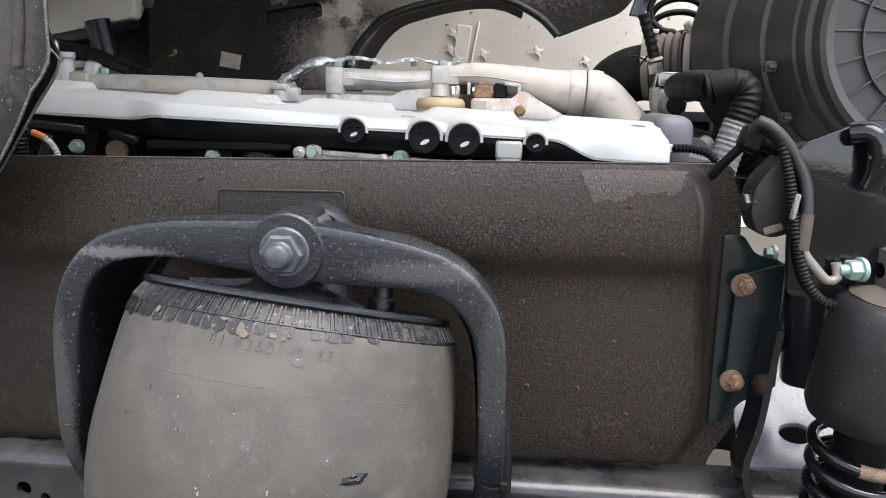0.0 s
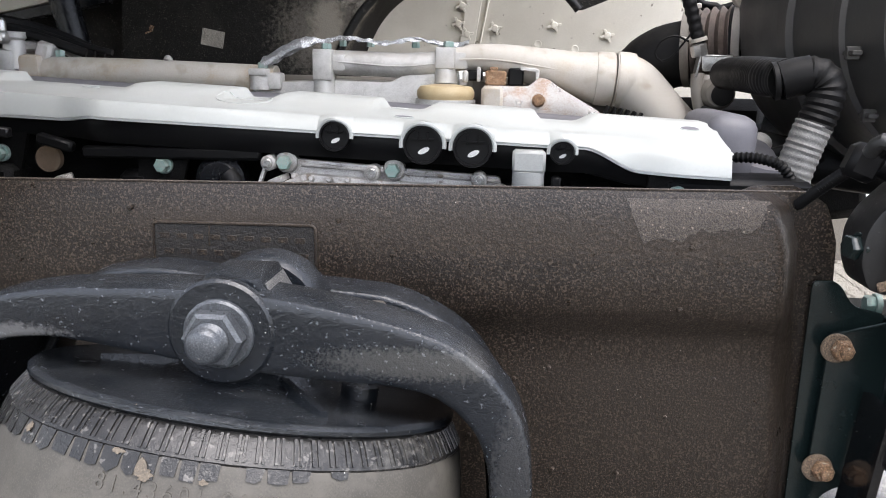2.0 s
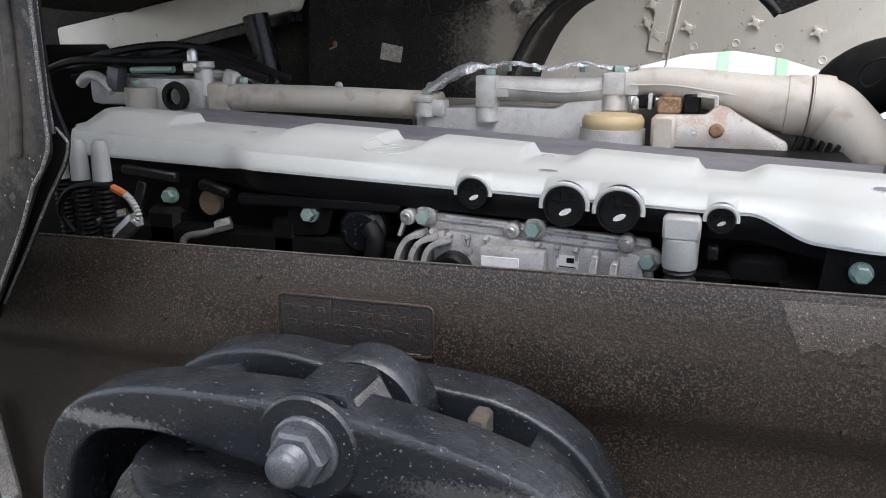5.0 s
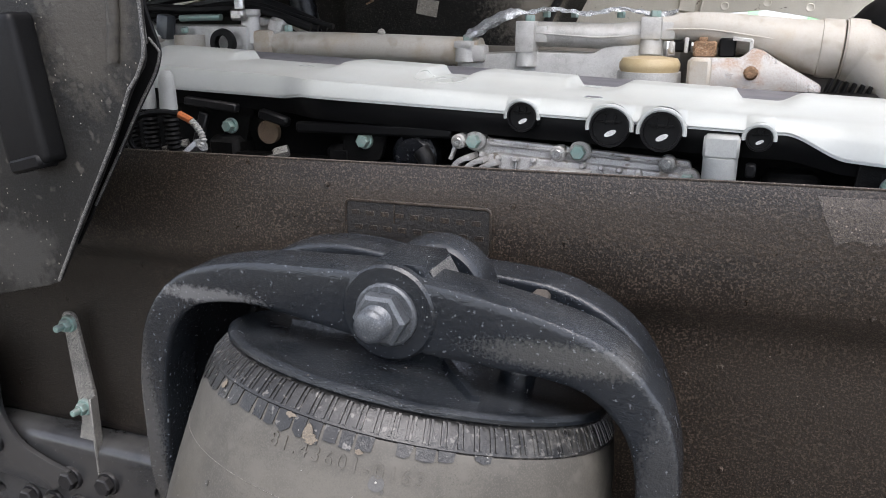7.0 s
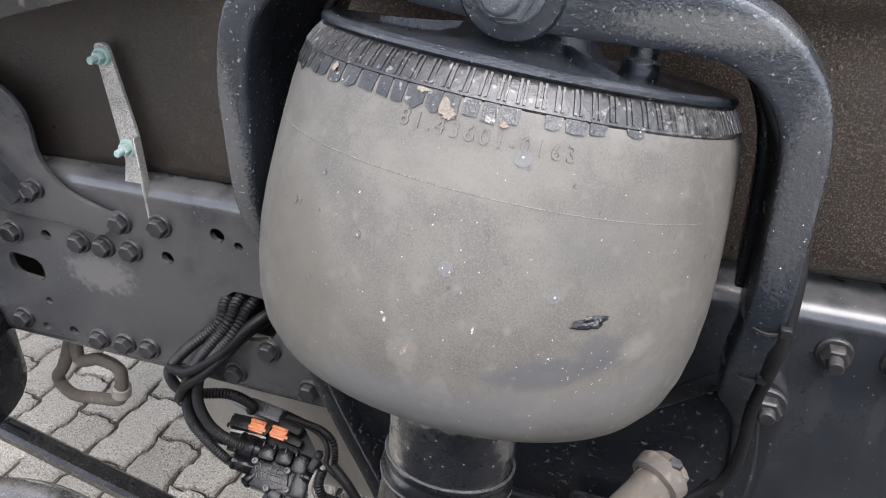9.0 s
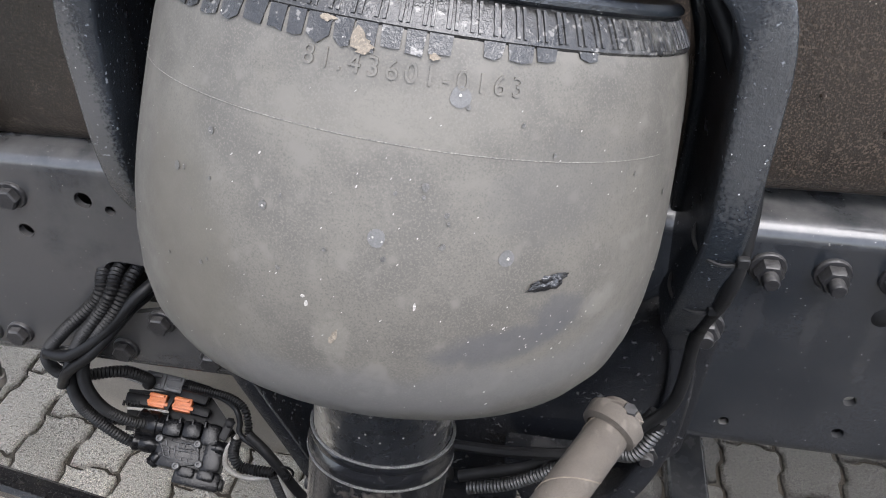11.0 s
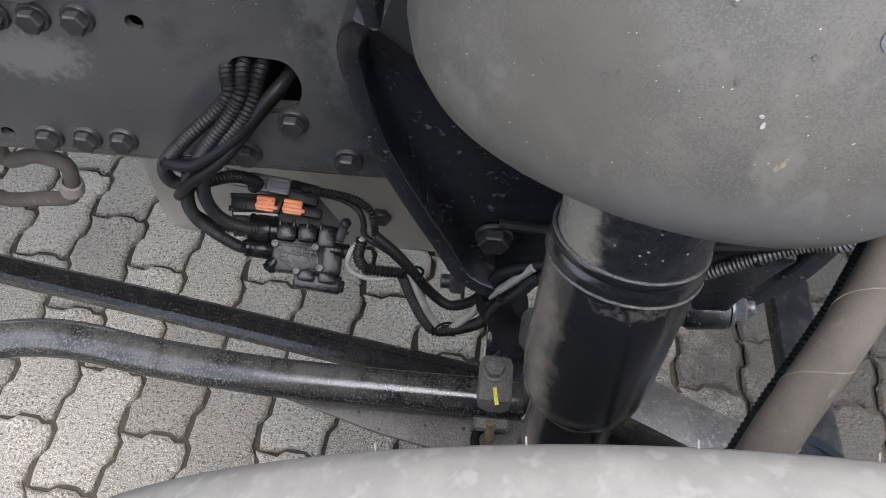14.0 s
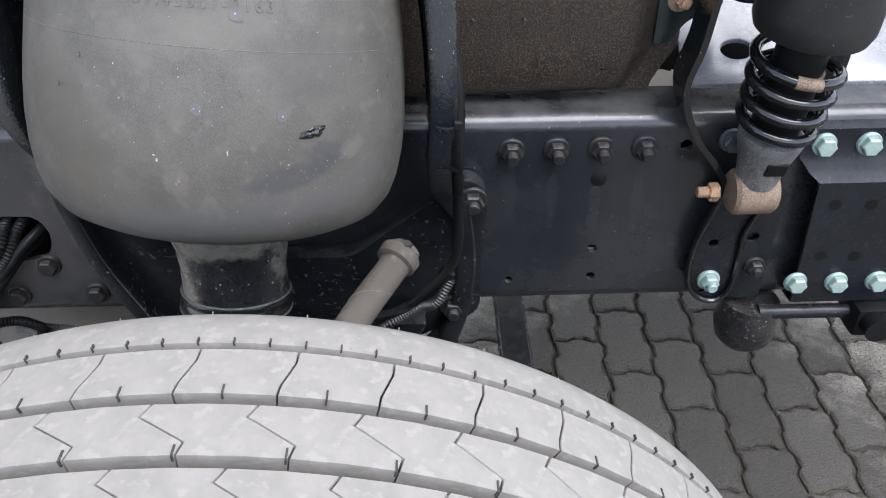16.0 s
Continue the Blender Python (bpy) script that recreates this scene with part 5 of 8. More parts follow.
rod = thing("track_rod", (-0.6, 0.85, 0.42), "black flat suspension rod", "suspension rod")
part("rod", sweep(spline([(-1.35, 0.930, 0.40), (-0.86, 0.858, 0.40), (-0.71, 0.836, 0.40), (-0.46, 0.797, 0.40), (-0.28, 0.77, 0.40)], 0.03), [(-0.016, -0.012), (0.016, -0.012), (0.018, 0.006), (0.012, 0.012), (0.004, 0.012), (0.003, 0.009), (-0.003, 0.009), (-0.004, 0.012), (-0.012, 0.012), (-0.018, 0.006)], up=(0, 0, 1)), M_ROD, rod)
part("rod_eye", lathe([(0.012, -0.03), (0.030, -0.03), (0.032, -0.024), (0.032, 0.024), (0.030, 0.03), (0.012, 0.03)], (-0.27, 0.77, 0.405), (0.3, 1, 0), 22), M_CAST_DARK, rod)

axle = thing("front_axle", (-0.16, 1.0, 0.30), "grey dusty forged front axle beam with steering knuckle", "axle")
part("beam", sweep(spline([(-0.16, 0.50, 0.30), (-0.16, 0.72, 0.32), (-0.16, 0.95, 0.32), (-0.16, 1.6, 0.34)], 0.05), [(-0.06, -0.05), (0.06, -0.05), (0.06, -0.03), (0.02, -0.02), (0.02, 0.02), (0.06, 0.03), (0.06, 0.05), (-0.06, 0.05), (-0.06, 0.03), (-0.02, 0.02), (-0.02, -0.02), (-0.06, -0.03)], up=(0, 0, 1)), M_FRAME, axle)
part("web_plate", plate(rounded([(-0.58, 0.716), (-0.41, 0.668), (-0.326, 0.653), (-0.265, 0.630), (-0.245, 0.70), (-0.393, 0.718)], 0.012), 0.006, lambda a, b, d: (a, b, 0.455 + d), bevel=0.0015), M_MUD, axle, "thin dusty web plate")
part("knuckle", join(box((-0.085, 0.712, 0.450), (0.18, 0.060, 0.060), (0, 8, -20), bevel=0.012, seg=2), lathe([(0, 0), (0.03, 0), (0.035, 0.03), (0, 0.035)], (-0.235, 0.80, 0.455), (0.2, 0.4, 1), 18)), M_KNUCKLE, axle)
part("hub_block", lathe([(0, 0), (0.085, 0), (0.085, 0.12), (0.075, 0.13), (0, 0.13)], (-0.16, 0.62, 0.34), (0, -1, 0), 28), M_CAST_DARK, axle)
part("black_block", box((-0.135, 0.655, 0.398), (0.115, 0.085, 0.05), (0, 0, -4), bevel=0.012, seg=2), M_BLACK, axle)
part("paint_tick", box((-0.112, 0.630, 0.4235), (0.012, 0.005, 0.001), (0, 0, -10), bevel=0), M_WHITE, axle)
brake = thing("brake_shield", (0.03, 0.62, 0.40), "round black brake dust shield", "brake")
part("shield", lathe([(0, 0.0), (0.070, 0.0), (0.075, -0.004), (0.078, -0.012), (0.078, -0.03), (0.081, -0.032), (0.081, -0.042), (0.076, -0.045), (0.070, -0.09), (0, -0.09)], (0.055, 0.664, 0.440), (0.15, 0.12, 1.0), 56), M_TUBE, brake)
part("cover_bead", lathe([(0.054, 0.0005), (0.054, 0.004), (0.058, 0.004), (0.058, 0.0005)], (0.055, 0.664, 0.440), (0.15, 0.12, 1.0), 40), M_TUBE, brake)
beam = thing("cross_beam", (0.172, 1.05, 0.20), "black flat steel beam under the frame", "steel beam")
part("beam", box((0.172, 1.05, 0.22), (0.064, 0.80, 0.036), bevel=0.005), M_FRAME, beam)
bhose = thing("brake_hose", (-0.03, 0.66, 0.70), "brake hose in a dusty grey fabric sleeve beside a cable", "hose")
HOSE = [(-0.022, 0.701, 0.853), (-0.037, 0.675, 0.846), (-0.070, 0.620, 0.832), (-0.112, 0.560, 0.797), (-0.138, 0.518, 0.760)]
part("sleeve", tube(HOSE, 0.0165, 16), M_FABRIC, bhose, "dusty fabric sleeve")
HL = spline(HOSE, 0.004)
seam = []
for i, q in enumerate(HL):
    d = (HL[min(i + 1, len(HL) - 1)] - HL[max(i - 1, 0)]).normalized()
    hs, hu, _ = basis(d)
    seam.append(q + (hs * math.cos(i * 0.42) + hu * math.sin(i * 0.42)) * 0.0166)
part("wrap_seam", tube(seam, 0.0006, 6, straight=True), M_TAN_DUST, bhose, "frayed pale edge of the wound tape")
part("end_clamp", lathe([(0.0165, 0), (0.0205, 0.001), (0.0225, 0.004), (0.0205, 0.008), (0.0205, 0.013), (0.0225, 0.016), (0.0205, 0.020), (0.0165, 0.021)], (-0.127, 0.535, 0.777), (-0.5, -0.72, -0.55), 14), M_BOLT, bhose, "crimped hose end")
part("hose_tail", tube([(-0.136, 0.520, 0.762), (-0.15, 0.51, 0.72), (-0.15, 0.52, 0.64), (-0.14, 0.56, 0.52)], 0.012, 12), M_BLACK, bhose)
part("collar", lathe([(0.017, 0), (0.022, 0.002), (0.023, 0.014), (0.019, 0.018), (0, 0.018)], (-0.034, 0.682, 0.848), (0.50, 0.82, 0.26), 20), M_FABRIC, bhose)
part("clamp_screw", hexhead((-0.021, 0.688, 0.864), (0.2, -0.1, 0.9), 0.006, 0.008), M_BOLT, bhose)
part("cable", tube([(q[0] - 0.004, q[1] + 0.016, q[2] - 0.022) for q in HOSE], 0.0080, 10, ribs=0.0006, pitch=0.004), M_RUBBER, bhose, "black corrugated cable")
part("joint", join(tube([(0.0, 0.57, 0.52), (0.03, 0.590, 0.545), (0.065, 0.602, 0.552), (0.10, 0.604, 0.552)], 0.011, 12)), M_STEEL, bhose, "bare metal hose end")
part("coupling", lathe([(0.016, 0), (0.022, 0.002), (0.022, 0.03), (0.016, 0.034)], (0.088, 0.604, 0.552), (1, 0.0, 0.0), 12), M_CORK, bhose, "tan hose fitting")

valve = thing("brake_valve", (-0.54, 0.905, 0.44), "black plastic brake valve with webbed cover hanging under the rail", "valve")
def facing(at):
    """A frame at a point whose third axis leans up and towards the road, for parts hung under the rail."""
    n = Vector((0.22, -0.50, 0.84)).normalized()
    r = Vector((0.995, 0.093, 0.0)).normalized()
    u = n.cross(r).normalized()
    r = u.cross(n)
    return Matrix.Translation(at) @ Matrix((r, u, n)).transposed().to_4x4()


VM = facing((-0.545, 0.895, 0.456))


def on_valve(bm):
    """Moves a shape built at the origin, in millimetres, onto the valve, whose cover faces up and towards the road."""
    bmesh.ops.transform(bm, matrix=VM @ Matrix.Scale(0.001, 4), verts=bm.verts)
    return bm


def lump(c, size, rot=0, bevel=3):
    return box(c, size, (0, 0, rot), bevel=bevel, seg=2)


part("body", on_valve(join(lump((0, 4, -22), (72, 52, 36), -6, 5), lump((-18, 31, -8), (26, 24, 30), -5, 7), lump((8, 30, -8), (26, 24, 30), -5, 7), lump((33, 26, -14), (24, 30, 34), -8, 5), lump((40, -2, -16), (26, 42, 36), -5, 5))), M_PLASTIC, valve, "lumpy black plastic body")
part("base", on_valve(join(lump((22, -31, -20), (62, 24, 26), -9, 4), lump((8, -24, -8), (22, 14, 14), -9, 3), lump((34, -27, -8), (22, 14, 14), -9, 3), lump((48, -36, -24), (18, 16, 20), -9, 3))), M_PLASTIC, valve, "flanged base")
for k in range(4):
    part("body_rib", on_valve(lump((-26 + 17 * k, 43 - 1.5 * k, -4), (3, 10, 24), -5, 1)), M_PLASTIC, valve)
WEB = [(-33, 18), (-6, 17), (20, 13), (25, -14), (-5, -19), (-26, -5)]
part("cover", on_valve(plate(rounded(WEB, 4), 4, lambda a, b, d: (a, b, d - 3), bevel=1)), M_PLASTIC, valve)
net = {}
for i in range(7):
    for j in range(5):
        a, b = i / 6, j / 4
        p = Vector((-31, 15, 0)).lerp(Vector((19, 11, 0)), a).lerp(Vector((-22, -6, 0)).lerp(Vector((23, -15, 0)), a), b)
        edge = i in (0, 6) or j in (0, 4)
        net[i, j] = VM @ ((p + Vector((random.uniform(-2.4, 2.4), random.uniform(-2.0, 2.0), 0)) * (0.3 if edge else 1) + Vector((0, 0, 3.0))) * 0.001)
for (i, j), p in net.items():
    for d in ((1, 0), (0, 1)):
        if (i + d[0], j + d[1]) in net and random.random() < 0.86:
            part("web_rib", tube([p, net[i + d[0], j + d[1]]], 0.0006, 5, straight=True), M_CONN, valve)
for a, b in ((-32, 16), (18, 12), (24, -14), (-5, -18)):
    part("cover_screw", on_valve(lathe([(0, 0), (5.2, 0), (5.2, 5), (4, 6.5), (2.6, 6.5), (2.2, 3), (0, 3)], (a, b, -1), (0, 0, 1), 14)), M_CONN, valve)
for c, ax, r, long in (((-30, 33, -10), (-1, 0.12, 0), 18, 40), ((-28, 8, -16), (-1, 0.10, 0), 12.5, 46), ((-30, -2, -12), (-0.55, -0.8, 0.1), 9, 20), ((38, 10, -6), (1, -0.1, 0.1), 10, 26)):
    part("port", on_valve(lathe([(0, 0), (r * 0.9, 0), (r * 0.9, long * 0.2), (r, long * 0.24), (r, long * 0.62), (r * 0.93, long * 0.66), (r * 0.93, long * 0.72), (r, long * 0.76), (r, long * 0.86), (r * 0.8, long * 0.92), (r * 0.6, long), (0, long)], c, ax, 22)), M_PLASTIC, valve, "ringed hose port")
part("bracket", on_valve(join(lump((52, 34, -4), (12, 28, 8), -18, 2), lathe([(0, 0), (7, 0), (7, 6), (5, 7), (0, 7)], (56, 44, 0), (0.1, 0, 1), 6))), M_BLACK, valve, "black fixing lug")
conn = thing("cable_connector", (-0.59, 0.952, 0.48), "orange and grey cable connectors under the rail", "connector")
CM = facing((-0.576, 0.950, 0.493))


def on_conn(*bms):
    bm = join(*bms)
    bmesh.ops.transform(bm, matrix=CM @ Matrix.Scale(0.001, 4), verts=bm.verts)
    return bm


for cx, cy, w in ((-20, -2, 23), (14, -5, 24)):
    part("orange_half", on_conn(lump((cx, cy, -6), (w, 19, 16), -7, 2), lump((cx - 1, cy + 6, 3), (w - 3, 4, 4), -7, 1), lump((cx + 1, cy - 4, 3), (w + 5, 5, 3), -7, 1)), M_ORANGE, conn, "orange plastic connector")
part("orange_gap", on_conn(lump((-3, -3, -6), (6, 22, 17), -20, 1)), M_BLACK, conn, "black piece between the halves")
part("orange_tail", on_conn(lump((-47, -2, -8), (32, 16, 14), -4, 3), *[lump((-64 + 5 * k, -9 + 0.3 * k, -4), (2.5, 7, 7), -4, 1) for k in range(5)]), M_BLACK, conn)
part("orange_tail", on_conn(lump((38, -11, -8), (26, 13, 12), -10, 3)), M_BLACK, conn)
part("clip_strip", on_conn(lump((-32, -14.5, -10), (56, 4, 3), 0, 1)), M_PALE, conn, "pale grey clip strip")
part("grey_connector", on_conn(lump((-58, 31, -6), (34, 19, 16), -12, 3), *[lump((-70 + 8 * k, 36 - 1.7 * k, 3), (2.5, 11, 3), -12, 0.8) for k in range(4)]), M_HOSE_GREY, conn, "pale grey connector half")
part("grey_connector", on_conn(lump((-16, 24, -7), (52, 22, 16), -8, 2), lump((-29, 32, 2), (20, 4, 4), -8, 1), lump((-29, 20, 2), (20, 4, 4), -8, 1), lump((-3, 29, 2), (20, 4, 4), -8, 1), lump((-3, 17, 2), (20, 4, 4), -8, 1), lump((-16, 24, 2), (4, 20, 5), -8, 1)), M_CONN, conn, "dark grey slotted connector half")
part("black_connector", on_conn(lump((28, 14, -8), (40, 28, 16), -12, 5)), M_BLACK, conn)
# Holder plate, widened so that its black also imitates the connectors' shadow.
part("holder_plate", on_conn(plate([(-66, 14), (46, 14), (62, -4), (88, -34), (74, -44), (-60, -42)], 4, lambda a, b, d: (a, b, d - 28))), M_BLACK, conn, "black holder plate, widened to imitate the shadow below")
harness = thing("cable_harness", (-0.57, 0.90, 0.55), "bundle of black corrugated cables from the rail's opening to the valve", "cables")
for pts, r in (
        ([(-0.575, 0.99, 0.755), (-0.578, 0.905, 0.760), (-0.575, 0.872, 0.742), (-0.624, 0.857, 0.694), (-0.655, 0.858, 0.654), (-0.661, 0.870, 0.614), (-0.644, 0.885, 0.595), (-0.615, 0.92, 0.572), (-0.60, 0.945, 0.535), (-0.61, 0.955, 0.512)], 0.0070),
        ([(-0.560, 0.99, 0.757), (-0.561, 0.905, 0.762), (-0.562, 0.870, 0.743), (-0.606, 0.855, 0.683), (-0.641, 0.866, 0.622), (-0.658, 0.880, 0.546), (-0.642, 0.890, 0.495), (-0.621, 0.900, 0.457), (-0.60, 0.90, 0.455)], 0.0068),
        ([(-0.548, 0.99, 0.750), (-0.545, 0.905, 0.756), (-0.557, 0.868, 0.728), (-0.600, 0.858, 0.673), (-0.628, 0.868, 0.604), (-0.630, 0.885, 0.538), (-0.609, 0.905, 0.493), (-0.59, 0.92, 0.475)], 0.0070),
        ([(-0.553, 0.99, 0.745), (-0.553, 0.897, 0.748), (-0.570, 0.866, 0.715), (-0.615, 0.868, 0.655), (-0.652, 0.880, 0.590), (-0.668, 0.895, 0.53), (-0.648, 0.91, 0.487), (-0.612, 0.925, 0.470)], 0.0066)):
    part("cable", tube(pts, r, 10, ribs=0.0010, pitch=0.0045), M_RUBBER, harness)
part("smooth_cable", tube([(-0.512, 0.99, 0.742), (-0.518, 0.908, 0.750), (-0.535, 0.880, 0.740), (-0.575, 0.858, 0.698), (-0.620, 0.848, 0.668), (-0.645, 0.850, 0.668), (-0.662, 0.868, 0.64)], 0.0070, 10), M_BLACK, harness)
part("smooth_cable", tube([(-0.524, 0.99, 0.728), (-0.528, 0.908, 0.732), (-0.545, 0.878, 0.722), (-0.585, 0.852, 0.678), (-0.628, 0.848, 0.640), (-0.655, 0.862, 0.60)], 0.0062, 10), M_BLACK, harness)
RUN = [(-0.545, 0.952, 0.522), (-0.516, 0.945, 0.527), (-0.481, 0.935, 0.532), (-0.456, 0.920, 0.532), (-0.449, 0.910, 0.516), (-0.447, 0.900, 0.506), (-0.422, 0.890, 0.490), (-0.398, 0.880, 0.464)]
part("side_cable", tube(RUN[:6], 0.0046, 10, ribs=0.0009, pitch=0.0040), M_RUBBER, harness)
part("side_cable", tube([(x - 0.014, y + 0.004, z - 0.008) for x, y, z in RUN[:6]] + [(-0.430, 0.893, 0.486), (-0.402, 0.882, 0.460)], 0.0040, 10), M_BLACK, harness)
part("side_cable", tube(RUN[5:] + [(-0.379, 0.874, 0.437), (-0.352, 0.866, 0.419), (-0.323, 0.858, 0.446), (-0.310, 0.850, 0.482), (-0.289, 0.840, 0.539), (-0.22, 0.83, 0.585)], 0.0068, 10), M_RUBBER, harness)
part("side_cable", tube([(-0.464, 0.900, 0.496), (-0.469, 0.892, 0.474), (-0.461, 0.886, 0.458), (-0.438, 0.884, 0.456), (-0.409, 0.882, 0.459)], 0.0066, 12, ribs=0.0009, pitch=0.0042), M_RUBBER, harness)
V = [(-0.402, 0.880, 0.462), (-0.390, 0.874, 0.419), (-0.374, 0.866, 0.382), (-0.355, 0.860, 0.367), (-0.326, 0.853, 0.419), (-0.306, 0.846, 0.474), (-0.282, 0.838, 0.520), (-0.259, 0.830, 0.567)]
part("side_cable", tube([(x - 0.010, y, z - 0.004) for x, y, z in V[:4]] + [(x + 0.012, y - 0.004, z - 0.010) for x, y, z in V[4:]] + [(-0.17, 0.815, 0.60)], 0.0070, 12, ribs=0.0009, pitch=0.0042), M_RUBBER, harness)
part("pale_hose", tube([(-0.462, 0.900, 0.500), (-0.478, 0.897, 0.477), (-0.485, 0.892, 0.449), (-0.471, 0.888, 0.436), (-0.451, 0.886, 0.434), (-0.419, 0.884, 0.447)], 0.0036, 10), M_PALE, harness, "pale nylon line")
part("pale_hose", tube(V, 0.0050, 10), M_PALE, harness, "pale nylon line")
part("side_cable", tube([(-0.149, 0.800, 0.598), (-0.105, 0.800, 0.615), (-0.054, 0.800, 0.655), (-0.014, 0.800, 0.682), (0.011, 0.790, 0.700), (0.03, 0.80, 0.73)], 0.0062, 10, ribs=0.0008, pitch=0.004), M_OIL_DARK, harness, "grey dusty corrugated cable")
part("side_cable", tube([(-0.16, 0.812, 0.600), (-0.09, 0.815, 0.628), (-0.04, 0.812, 0.668), (0.0, 0.805, 0.700), (0.025, 0.81, 0.74)], 0.0066, 10), M_RUBBER, harness)
part("loose_cable", tube([(-0.30, 0.845, 0.62), (-0.20, 0.83, 0.63), (-0.10, 0.81, 0.655), (0.0, 0.80, 0.69), (0.03, 0.80, 0.74)], 0.006, 8), M_RUBBER, harness)
for c in ((-0.400, 0.881, 0.461), (-0.356, 0.860, 0.370), (-0.300, 0.842, 0.490), (-0.060, 0.806, 0.648), (-0.628, 0.858, 0.658)):
    loop = [Vector(c) + Vector((0.013 * math.cos(a), 0.004 * math.cos(a), 0.014 * math.sin(a))) for a in span(0, 2 * math.pi, 17)]
    part("cable_tie", join(tube(loop, 0.0018, 5, straight=True), box((c[0] + 0.010, c[1] - 0.01, c[2] + 0.008), (0.008, 0.008, 0.006), bevel=0.001)), M_BLACK, harness)
pipes = thing("coolant_pipe", (-0.86, 1.03, 0.52), "bent dusty pipe under the rail", "pipe")
part("pipe", tube([(-0.955, 1.02, 0.60), (-0.984, 0.98, 0.486), (-1.012, 0.98, 0.443), (-0.990, 0.98, 0.412), (-0.93, 0.98, 0.420), (-0.886, 0.978, 0.432), (-0.870, 0.975, 0.47), (-0.864, 0.972, 0.508), (-0.90, 0.972, 0.519), (-0.946, 0.975, 0.505), (-0.955, 1.00, 0.56), (-0.95, 1.05, 0.64)], 0.0105, 12), M_FABRIC, pipes)
part("clip", lathe([(0.011, 0), (0.016, 0.002), (0.016, 0.02), (0.011, 0.022)], (-0.878, 0.977, 0.445), (0.2, 0, 1), 12), M_OIL_GREY, pipes)
box_l = thing("step_unit", (-1.1, 0.72, 0.40), "black plastic unit ahead of the wheel", "housing")
part("body", join(lathe([(0, 0), (0.10, 0), (0.115, 0.015), (0.12, 0.10), (0.11, 0.16), (0.05, 0.18), (0, 0.18)], (-1.08, 0.84, 0.50), (0.2, -0.2, 1), 28)), M_FRAME, box_l)

# ---- engine ----
sump = thing("engine_sump", (-0.57, 1.27, 0.25), "dusty tan-grey engine oil sump below the rail", "oil sump")
part("sump", box((-0.565, 1.28, 0.46), (0.53, 0.46, 0.42), bevel=0.055, seg=4), M_OIL_GREY, sump)
part("rear_pan", box((0.05, 1.32, 0.66), (0.75, 0.36, 0.30), bevel=0.03, seg=2), M_OIL_GREY, sump)
part("flange", box((-0.57, 1.28, 0.672), (0.57, 0.50, 0.014), bevel=0.004), M_ENGINE, sump)
part("drain_plug", hexhead((-0.47, 1.055, 0.36), (0, -1, 0), 0.016, 0.012, 0.021), M_BOLT, sump)
block = thing("engine_block", (-0.3, 1.3, 0.5), "oily engine block, its near-black colour imitating shade", "engine")
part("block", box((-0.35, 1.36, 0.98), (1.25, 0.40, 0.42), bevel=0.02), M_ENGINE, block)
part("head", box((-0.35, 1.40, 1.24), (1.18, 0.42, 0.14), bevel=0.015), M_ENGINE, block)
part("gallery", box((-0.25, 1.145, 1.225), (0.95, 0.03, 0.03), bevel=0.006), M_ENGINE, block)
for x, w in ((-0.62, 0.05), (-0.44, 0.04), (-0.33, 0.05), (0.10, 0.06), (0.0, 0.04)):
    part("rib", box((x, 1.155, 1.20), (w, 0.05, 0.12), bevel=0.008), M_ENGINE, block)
for x, y, z in ((-0.615, 1.150, 1.273), (-0.40, 1.13, 1.268), (0.190, 1.105, 1.258)):
    part("green_bolt", hexhead((x, y, z), (0, -1, 0), 0.0086, 0.009, 0.0108), M_GREEN, block, "green-plated bolt")
    part("bolt_bracket", plate(rounded([(x - 0.035, z - 0.03), (x - 0.03, z + 0.03), (x + 0.035, z + 0.03), (x + 0.02, z - 0.025)], 0.008), 0.006, xz(y + 0.001)), M_ENGINE, block)
for x, z in ((-0.525, 1.243),):
    part("injector_nut", hexhead((x + 0.008, 1.135, z + 0.004), (-0.85, -0.4, -0.25), 0.0085, 0.020), M_STRAP, block, "worn brass-grey pipe union")
part("pipe", tube([(-0.532, 1.125, 1.239), (-0.548, 1.118, 1.234), (-0.566, 1.112, 1.231), (-0.572, 1.108, 1.222), (-0.560, 1.105, 1.212), (-0.50, 1.10, 1.205)], 0.0045, 10), M_MUD, block)
part("core_plug", lathe([(0, 0), (0.014, 0), (0.016, 0.002), (0.016, 0.010), (0, 0.010)], (-0.554, 1.155, 1.268), (0, -1, 0), 22), M_CORK, block, "rust-brown core plug")
part("injector_nut", hexhead((-0.690, 1.150, 1.243), (-0.85, -0.4, -0.2), 0.0085, 0.020), M_STRAP, block, "worn pipe union")
part("pipe", tube([(-0.700, 1.143, 1.240), (-0.720, 1.135, 1.236), (-0.732, 1.130, 1.224), (-0.722, 1.125, 1.212), (-0.68, 1.12, 1.205)], 0.0048, 10), M_MUD, block)
part("head_bracket", box((-0.640, 1.142, 1.302), (0.085, 0.012, 0.012), (0, 5, 0), bevel=0.002), M_BOLT, block)
part("head_bracket", box((-0.665, 1.146, 1.262), (0.014, 0.010, 0.06), (0, 20, 0), bevel=0.002), M_BOLT, block)
part("guard", box((-0.388, 1.125, 1.283), (0.215, 0.014, 0.014), (0, -1, 0), bevel=0.003), M_BLACK, block)
part("guard", box((-0.533, 1.13, 1.290), (0.045, 0.014, 0.013), (0, 14, 0), bevel=0.003), M_BLACK, block)
part("round_cover", lathe([(0, 0), (0.03, 0), (0.03, 0.02), (0.022, 0.028), (0, 0.028)], (-0.333, 1.150, 1.252), (0, -1, 0), 20), M_CAST_DARK, block)
